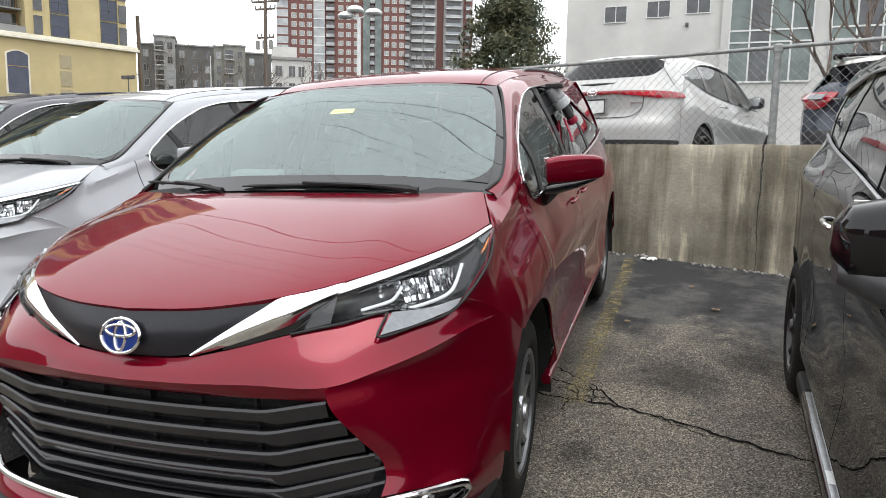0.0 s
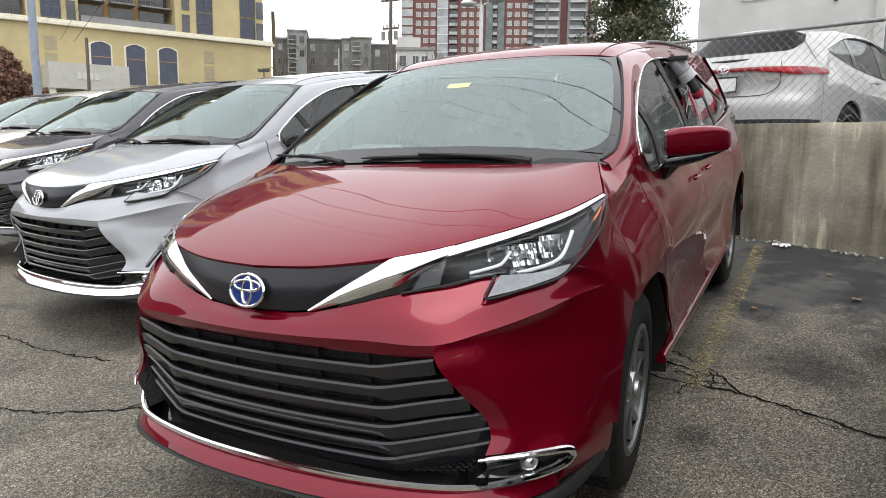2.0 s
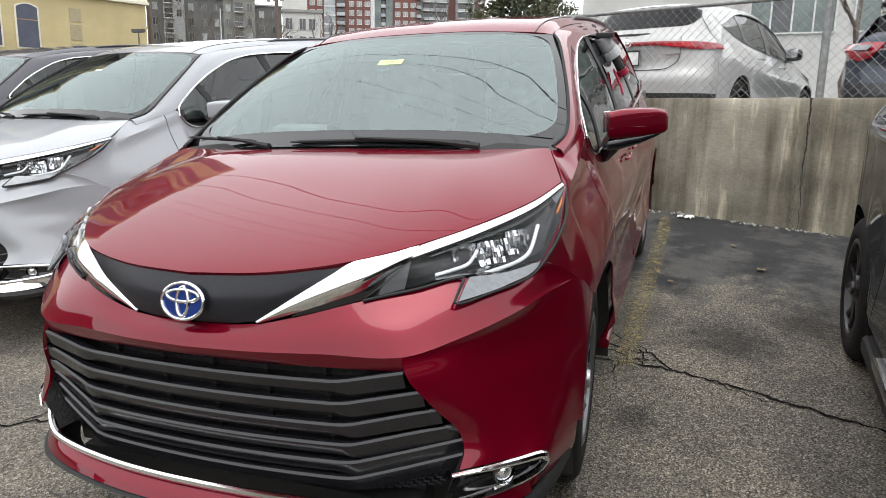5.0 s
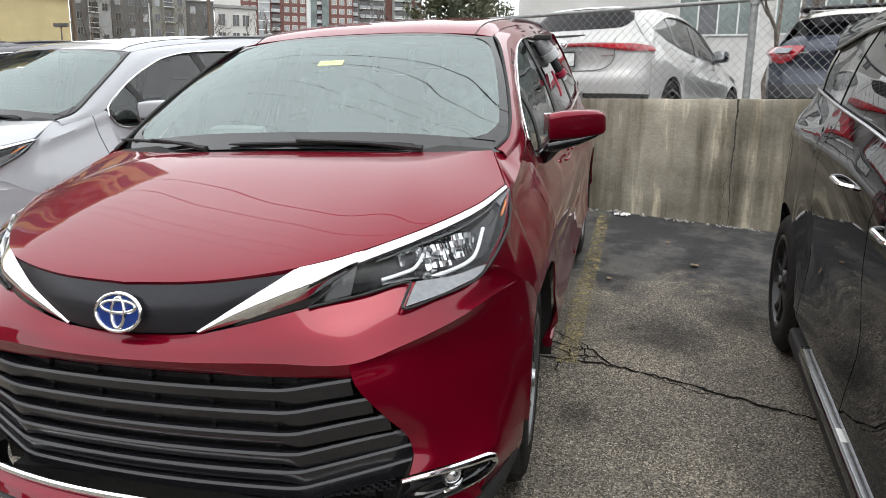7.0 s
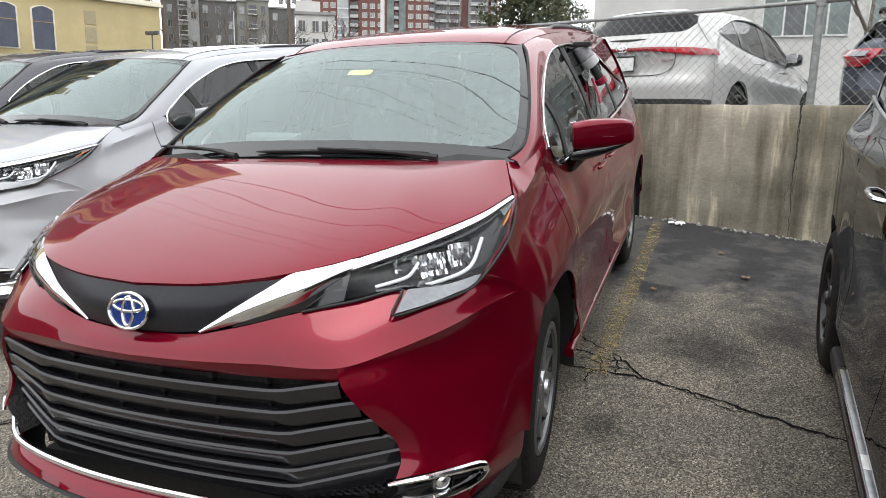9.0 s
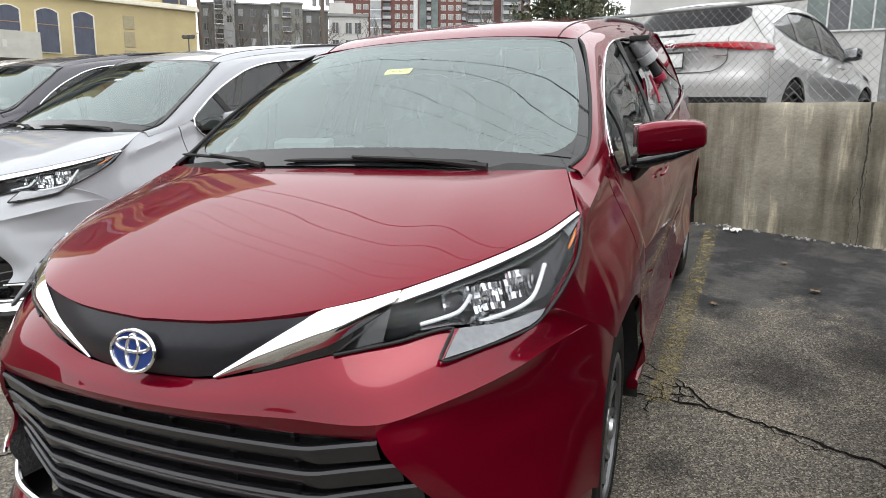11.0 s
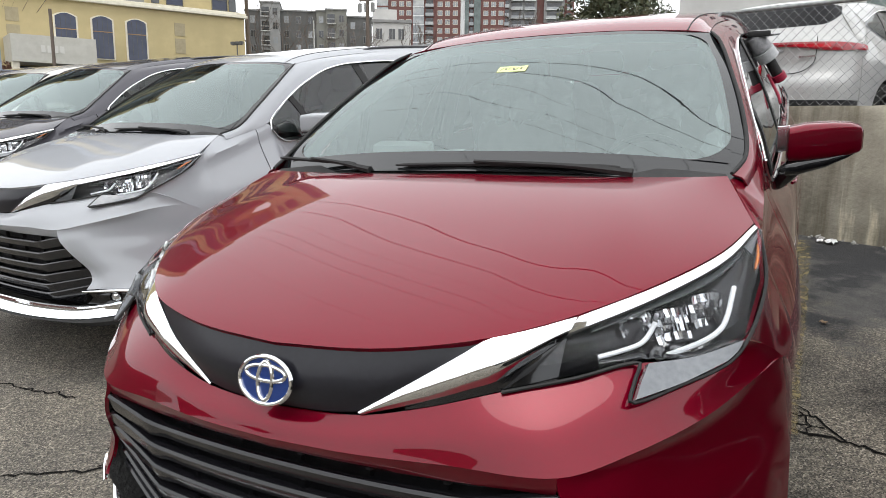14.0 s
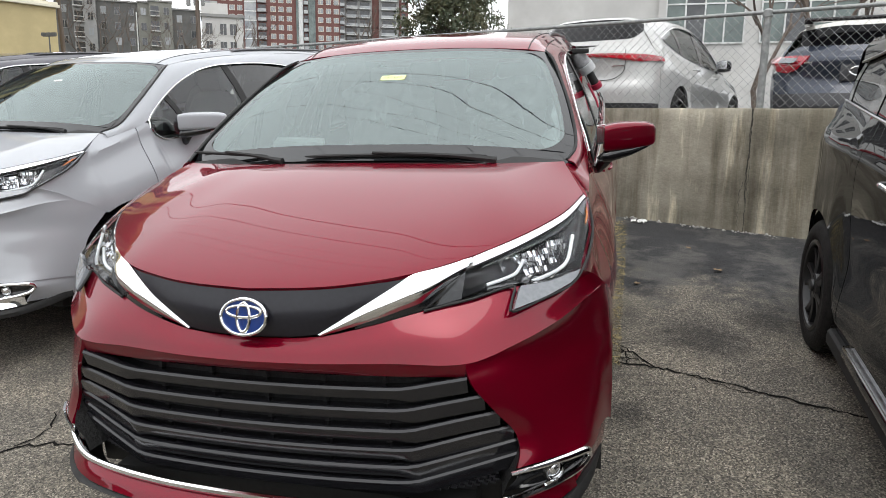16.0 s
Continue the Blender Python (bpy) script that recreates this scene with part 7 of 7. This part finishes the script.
lx, ly = az(25.83, 38)
lamp = thing("parking_lamp", Matrix.Translation((lx, ly, 0)), "white parking lot lamp with three domed heads", "street lamp")
bm = bmesh.new()
tube(bm, [(0, 0, 0), (0, 0, 4.5), (0, 0, 8.9)], [0.13, 0.12, 0.11], 10)
part("pole", bm, STEEL, lamp)
for k, (dx, dz) in enumerate(((-0.75, 0.0), (-0.22, 0.28), (0.85, 0.08))):
    h = part_empty("lamp_head", lamp, (dx, 0, 8.95 + dz))
    bm = bmesh.new()
    lathe(bm, [(0.0, 0.10), (0.03, 0.40), (0.10, 0.46), (0.20, 0.42), (0.30, 0.30), (0.36, 0.10), (0.37, 0.001)], 20)
    bmesh.ops.transform(bm, matrix=pose(0, 0, 0, 0, -90, 0), verts=bm.verts)
    part("dome", bm, STEEL, h)
    bm = bmesh.new()
    tube(bm, [(-dx, 0, -dz - 0.05), (-dx * 0.5, 0, 0.0), (0, 0, 0.05)], 0.05, 6)
    part("arm", bm, STEEL, h)


def pole(name, deg, dist, top, r0, r1, mat, label, lean=0.0, arms=()):
    x, y = az(deg, dist)
    p = thing(name, Matrix.Translation((x, y, 0)), label, "pole")
    bm = bmesh.new()
    tube(bm, [(0, 0, -1), (lean * 0.5, 0, top / 2), (lean, 0, top)], [r0, (r0 + r1) / 2, r1], 10)
    part("shaft", bm, mat, p)
    for z, w in arms:
        bm = bmesh.new()
        block(bm, (lean - w, -0.08, z - 0.08), (lean + w, 0.08, z + 0.08))
        arm = part("crossarm", bm, TIMBER, p, smooth=False)
        for k in range(5):
            bm = bmesh.new()
            tube(bm, [(lean - w + 2 * w * k / 4, 0, z + 0.08), (lean - w + 2 * w * k / 4, 0, z + 0.35)], 0.07, 6)
            part("insulator", bm, GREYCLAD, arm)
    return p


up = pole("utility_pole", 33.0, 72, 17.2, 0.24, 0.16, TIMBER, "weathered timber utility pole with crossarms", 0, ((16.6, 1.5), (15.9, 1.1), (13.2, 0.9)))
bm = bmesh.new()
for k in range(3):
    tube(bm, [(-0.9 + 0.75 * k, 0, 12.1), (-0.9 + 0.75 * k, 0, 12.9), (-0.9 + 0.75 * k, 0, 12.95)], [0.2, 0.2, 0.1], 8)
part("transformer_bank", bm, GREYCLAD, up)
pole("utility_pole", 41.9, 80, 15.8, 0.26, 0.18, TIMBER, "short leaning timber pole without arms", -0.5)
pole("steel_pole", 37.1, 95, 14.2, 0.10, 0.06, STEEL, "thin steel pole before the apartment block")
pole("steel_pole", 58.75, 27, 13, 0.135, 0.12, POLEBLUE, "blue-grey painted steel pole by the street", -0.15)
pole("timber_post", 55.35, 60, 9.2, 0.13, 0.11, TIMBER, "slim timber post before the yellow building")
cl = pole("lamp_cluster", 42.95, 66, 8.0, 0.07, 0.05, DARKCLAD, "small dark post with three lamp heads", 0)
bm = bmesh.new()
for dx in (-0.5, 0, 0.5):
    block(bm, (dx - 0.16, -0.1, 8.0), (dx + 0.16, 0.1, 8.25))
block(bm, (-0.6, -0.04, 7.94), (0.6, 0.04, 8.0))
part("lamp_heads", bm, DARKCLAD, cl, smooth=False)


# ---- trees ----
BARK = vary(material("bark", (0.11, 0.085, 0.07), 0.95), 12, (0.08, 0.062, 0.05), (0.15, 0.12, 0.10), stretch=(1, 1, 0.2))
LEAVES = vary(material("evergreen_leaves", (0.03, 0.05, 0.022), 0.55), 1.2, (0.018, 0.030, 0.014), (0.055, 0.075, 0.034), c=(0.085, 0.075, 0.03), mix_scale=0.8)
RUST_LEAVES = vary(material("russet_leaves", (0.17, 0.085, 0.05), 0.8), 3, (0.12, 0.06, 0.04), (0.24, 0.13, 0.085))


def evergreen(name, x, y, base, height, radius, seed, label, leaf_mat=LEAVES, leaf=0.20, clumps=230, trunk=0.22, low=0.18):
    t = thing(name, Matrix.Translation((x, y, base)), label, "tree")
    r = random.Random(seed)
    bm = bmesh.new()
    tube(bm, [(0, 0, -0.3), (0.1, 0, height * 0.3), (0, 0.1, height * 0.6), (0, 0, height * 0.92)], [trunk, trunk * 0.85, trunk * 0.5, 0.03], 8)
    places = []
    for k in range(clumps):
        f = low + (0.98 - low) * r.random() ** 0.85
        wide = radius * (1.0 - max(0, (f - 0.35) / 0.65) ** 1.6) * (0.75 + 0.25 * math.sin(k * 1.7)) * (0.55 + 0.45 * min(1, (f - low + 0.12) / 0.2))
        a, d = r.uniform(0, math.tau), wide * math.sqrt(r.uniform(0.15, 1))
        places.append(Vector((d * math.cos(a), d * math.sin(a), f * height)))
        if k % 5 == 0:
            tube(bm, [(0, 0, max(0.5, f * height - d * 0.5)), tuple(places[-1] * 0.5 + Vector((0, 0, f * height * 0.47))), tuple(places[-1])], [0.06, 0.04, 0.015], 5)
    part("trunk", bm, BARK, t)
    verts, faces = [], []
    for c in places:
        cr = r.uniform(0.3, 0.65) * radius * 0.28
        for k in range(64):
            o = Vector((r.gauss(0, 1), r.gauss(0, 1), r.gauss(0, 0.8))).normalized() * cr * r.random() ** 0.4
            u = Vector((r.gauss(0, 1), r.gauss(0, 1), r.gauss(0, 1))).normalized()
            w = u.orthogonal().normalized()
            s = leaf * r.uniform(0.6, 1.3)
            q = c + o
            i = len(verts)
            verts += [tuple(q - u * s * 0.6), tuple(q + w * s * 0.28), tuple(q + u * s * 0.6), tuple(q - w * s * 0.28)]
            faces.append((i, i + 1, i + 2, i + 3))
    me = bpy.data.meshes.new("crown")
    me.from_pydata(verts, [], faces)
    me.materials.append(leaf_mat)
    new("crown", me).parent = t
    return t


tx, ty = az(13.8, 46)
evergreen("evergreen_tree", tx, ty, YARD, 13.0, 4.3, 4, "dense dark green evergreen tree", clumps=600, leaf=0.20)
sx, sy = az(60.6, 33)
evergreen("russet_shrub", sx, sy, 1.3, 3.6, 1.9, 8, "tall shrub with russet winter leaves", RUST_LEAVES, 0.13, 240, 0.08, 0.05)
sx, sy = az(29.0, 95)
evergreen("hedge_tree", sx, sy, YARD, 9.4, 2.2, 9, "dark round tree before the tower", LEAVES, 0.3, 130, 0.12, 0.3)


def bare_tree(name, x, y, base, height, seed, label, spread=0.62, levels=6, thick=None):
    t = thing(name, Matrix.Translation((x, y, base)), label, "tree")
    r = random.Random(seed)
    limbs, twigs = bmesh.new(), bmesh.new()

    def grow(p, way, length, rad, level):
        mid = p + way * length * 0.5 + Vector((r.gauss(0, 1), r.gauss(0, 1), r.gauss(0, 1))) * length * 0.05
        end = p + way * length
        tube(limbs if level < 2 else twigs, [p, mid, end], [rad, rad * 0.85, rad * 0.7], 6 if level < 2 else 4, caps=False)
        if level >= levels:
            return
        for k in range(2 if level else 3):
            turn = Vector((r.gauss(0, 1), r.gauss(0, 1), r.gauss(0, 0.5))).normalized()
            nw = (way + turn * spread * r.uniform(0.6, 1.2) + Vector((0, 0, 0.12))).normalized()
            grow(p + way * length * r.uniform(0.65, 1.0), nw, length * r.uniform(0.62, 0.82), rad * 0.66, level + 1)
    grow(Vector((0, 0, 0)), Vector((0.03, 0, 1)), height * 0.30, thick or height * 0.014, 0)
    part("trunk", limbs, BARK, t)
    tagged(part("twig_crown", twigs, BARK, t), kind="stuff")
    return t


for k, (deg, dist, base, h) in enumerate(((40.2, 120, YARD, 23), (38.2, 115, YARD, 22), (35.6, 120, YARD, 21), (34.0, 120, YARD, 21), (21.8, 60, YARD, 12), (30.0, 90, YARD, 15))):
    x, y = az(deg, dist)
    bare_tree("bare_tree", x, y, base, h, 20 + k, "leafless brown tree before the apartments", thick=0.16)
for k, (deg, dist, h) in enumerate(((-9.5, 30, 10.5), (-13.2, 27, 10), (-16.5, 32, 11))):
    x, y = az(deg, dist)
    bare_tree("bare_tree", x, y, YARD, h, 40 + k, "leafless brown tree beside the white building", 0.55, 6, 0.12)

# ---- the row of minivans ----
# how the cars of the row stand askew in their stalls
PARKED = {0: (0, 0, 0, 0, 0, 0), -1: (-0.256, 0.177, -0.042, -0.27, 0.72, -6.87), -2: (-0.25, 0.15, -0.05, 0, 0.6, -3.5), -3: (-0.25, 0.15, -0.06, 0, 0.6, -3.5), -4: (-0.25, 0.15, -0.06, 0, 0.6, -3.5)}


def stall(k, lean=-1.2):
    """The pose of a car k stalls along the row from the red one."""
    x, y, z, rx, ry, rz = PARKED[k]
    return LOT @ pose(2.85 * k + 0.024, -1.07 * k, 0, 0, lean, 0) @ pose(x, y, z, rx, ry, rz)


minivan("minivan", stall(0), RED, "ruby red minivan with chrome trim parked nose out", "row of minivans")
minivan("minivan", stall(-1), SILVER, "silver minivan with chrome chin beside the red one", "row of minivans", blue=False, lip=CHROME)
minivan("minivan", stall(-2), GRAPHITE, "graphite grey minivan parked beside the silver one", "row of minivans", blue=False)
minivan("minivan", stall(-3), PEARL, "white minivan parked beyond the grey one", "row of minivans", blue=False)
minivan("minivan", stall(-4), GRAPHITE, "dark grey minivan parked beyond the white one", "row of minivans", blue=False)
crossover("sport_utility_vehicle", LOT @ pose(2.852, -1.555, 0, 0, 0, -3.0), BLACK, "black sport utility vehicle with dark wheels", SUV, "suv")
cross = crossover("crossover_car", pose(2.206, 11.073, 1.271, 0, 0, 158.17), PALE_SILVER, "pale silver crossover parked behind the fence", VENZA)
tail_details(cross, VENZA, "light_bar")
small = crossover("compact_crossover", pose(4.68, 11.13, 1.27, 0, 0, 165), NAVY, "slate blue compact crossover with black spoiler", COUPE)
tail_details(small, COUPE, "wrap")
crossover("distant_car", pose(3.4, 19.5, 1.27, 0, 0, 100), MAROON, "dark maroon car parked behind the crossover", COUPE | {"rail_material": MAROON, "glass": SIDE_PANE})


# ---- loose and small things on the red minivan ----
GREY_FABRIC = vary(material("grey_plastic", (0.30, 0.30, 0.31), 0.7), 60, (0.25, 0.25, 0.26), (0.36, 0.36, 0.37))
PALE_GREY = vary(material("pale_grey_plastic", (0.45, 0.46, 0.47), 0.6), 60, (0.40, 0.41, 0.42), (0.50, 0.51, 0.52))
RED_RUBBER = material("red_cap_rubber", (0.26, 0.006, 0.03), 0.5)
FILM = vary(material("protective_film", (0.70, 0.73, 0.74), 0.22), 6, (0.58, 0.61, 0.62), (0.80, 0.82, 0.83), rough=(0.12, 0.4))
tool = thing("window_holder", LOT, "grey tubular holder clipped over the minivan's side window", "holder")
a, b, c = Vector((0.722, 2.74, 1.648)), Vector((0.80, 2.79, 1.535)), Vector((0.858, 2.825, 1.428))
way = (b - a).normalized()
for nm, p, q, r0, r1, mat in (("upper_sleeve", a, a + (b - a) * 0.62, 0.040, 0.046, GREY_FABRIC), ("lower_sleeve", a + (b - a) * 0.62, b, 0.049, 0.050, PALE_GREY), ("neck", b, c, 0.024, 0.026, TRIM), ("red_cap", b + (c - b) * 0.68, c - (c - b) * 0.04, 0.034, 0.034, RED_RUBBER)):
    bm = bmesh.new()
    w = (q - p) * 0.06
    tube(bm, [p, p + w, q - w, q], [r0 * 0.8, r0, r1, r1 * 0.85], 16)
    part(nm, bm, mat, tool)
# red streak built as a bar for the neck's reflection in the side glass
bm = bmesh.new()
tube(bm, curve([(0.80, 2.79, 1.46), (0.835, 2.74, 1.40), (0.858, 2.70, 1.36), (0.868, 2.68, 1.33)], 10), 0.007, 6)
part("neck_reflection", bm, RED_RUBBER, tool)
bm = bmesh.new()
block(bm, (0.70, 2.70, 1.640), (0.80, 2.76, 1.668), None, 0.008)
part("clip", bm, TRIM, tool)


def screen_tag(m, x, y, z, w, h, mat, label, bars):
    """A paper tag stuck on the windscreen's outer face."""
    t = thing("windscreen_tag", m @ pose(x, y, z, 25, 0, -2), label, "sticker")
    bm = bmesh.new()
    block(bm, (-w / 2, -h / 2, 0.001), (w / 2, h / 2, 0.0022))
    part("tag_paper", bm, mat, t, smooth=False)
    for k in range(bars):
        u = -w * 0.40 + w * 0.8 * (k + 0.15) / bars
        bm = bmesh.new()
        block(bm, (0, -h * (0.28 - 0.08 * (k % 3)), 0.0022), (w * (0.03 + 0.03 * (k % 2)), h * (0.30 - 0.10 * (k % 2)), 0.0028), pose(u, 0, 0, 0, 0, (-22, 14, -8, 28, -16, 6)[k % 6]))
        part("ink_bar", bm, INK, t, smooth=False)


screen_tag(stall(0), -0.012, 1.475, 1.5715, 0.115, 0.042, YELLOW_TAG, "yellow paper tag with dark handwriting on the windscreen", 6)
screen_tag(stall(-1), -0.03, 1.475, 1.5715, 0.07, 0.024, PAPER, "pale paper tag on the silver minivan's windscreen", 5)
rs = random.Random(5)
for x, y, z, label in ((-0.40, 2.60, 1.30, "clear crumpled film over the passenger seat"), (0.40, 2.60, 1.30, "clear crumpled film over the driver's seat")):
    t = thing("seat_film", stall(0) @ pose(x, y, z), label, "plastic film")
    g = []
    for i in range(15):
        row = []
        for j in range(17):
            u, q = (j - 8) / 8, i / 14
            row.append(Vector((u * 0.30 + rs.gauss(0, 0.008), -0.10 + 0.06 * u * u + 0.05 * (1 - q) + rs.gauss(0, 0.014), -0.34 + 0.56 * q - 0.06 * u * u * q + rs.gauss(0, 0.008))))
        g.append(row)
    part("film_sheet", panel(g, edge=0.006, outward=(0, -1, 0)), FILM, t)
t = thing("hanging_film", stall(0) @ pose(0.66, 2.12, 1.20), "white crumpled film hanging beside the driver's seat", "plastic film")
g = [[Vector((0.05 * math.sin(j * 1.3 + i * 0.7) * 0.5 + rs.gauss(0, 0.012), -0.22 + 0.03 * j + rs.gauss(0, 0.006), -0.30 + 0.045 * i - 0.012 * j + rs.gauss(0, 0.006))) for j in range(15)] for i in range(13)]
part("film_sheet", panel(g, edge=0.006, outward=(1, 0, 0)), FILM, t)
t = thing("paper_tray", stall(0) @ pose(-0.46, 1.45, 1.245, 0, 0, 8), "white paper and film lying on the dashboard", "paper")
bm = bmesh.new()
block(bm, (-0.20, -0.12, 0.0), (0.20, 0.12, 0.012), None, 0.004)
block(bm, (-0.15, -0.06, 0.012), (0.08, 0.10, 0.055), pose(0, 0, 0, 0, 4, 12), 0.008)
part("sheet", bm, PAPER, t)
for x, y, z, w in ((0.966, 1.95, 0.425, 0.05), (0.966, 1.62, 0.435, 0.03)):
    t = thing("sill_label", stall(0) @ pose(x, y, z), "small white paper label stuck on the sill", "sticker")
    bm = bmesh.new()
    block(bm, (-0.010, -w, -0.018), (0.002, w, 0.018))
    part("label_paper", bm, PAPER, t, smooth=False)

# ---- overhead wires across the lot, between two poles ----
WIRE = material("wire_insulation", (0.012, 0.012, 0.013), 0.6)
ends = [(-80.0, 48.0), (52.0, -26.7)]
for (x, y), nm in zip(ends, ("beyond the row of cars", "behind the lot's entrance")):
    p = thing("utility_pole", pose(x, y, 0, 0, 0, -60), "timber utility pole carrying the wires " + nm, "pole")
    bm = bmesh.new()
    tube(bm, [(0, 0, -4), (0, 0, 5), (0, 0, 12)], [0.16, 0.13, 0.10], 10)
    part("shaft", bm, TIMBER, p)
    bm = bmesh.new()
    block(bm, (-3.2, -0.08, 10.4), (3.2, 0.08, 10.56))
    part("crossarm", bm, TIMBER, p, smooth=False)
side = Vector((0.49, 0.87, 0))
for off, rad, dip in ((2.45, 0.019, 0.55), (2.38, 0.009, 0.68), (1.35, 0.013, 0.6), (0.55, 0.004, 0.5), (-0.1, 0.006, 0.62), (-0.65, 0.005, 0.52), (-2.3, 0.004, 0.55)):
    w = thing("overhead_wire", Matrix.Identity(4), "black overhead power wire slung between two poles", "wire", "overhead wires")
    a, b = (Vector((x, y, 10.5)) + side * off for x, y in ends)
    bm = bmesh.new()
    tube(bm, [a.lerp(b, k / 24) - Vector((0, 0, 4 * dip * (k / 24) * (1 - k / 24))) for k in range(25)], rad, 5)
    part("cable", bm, WIRE, w)
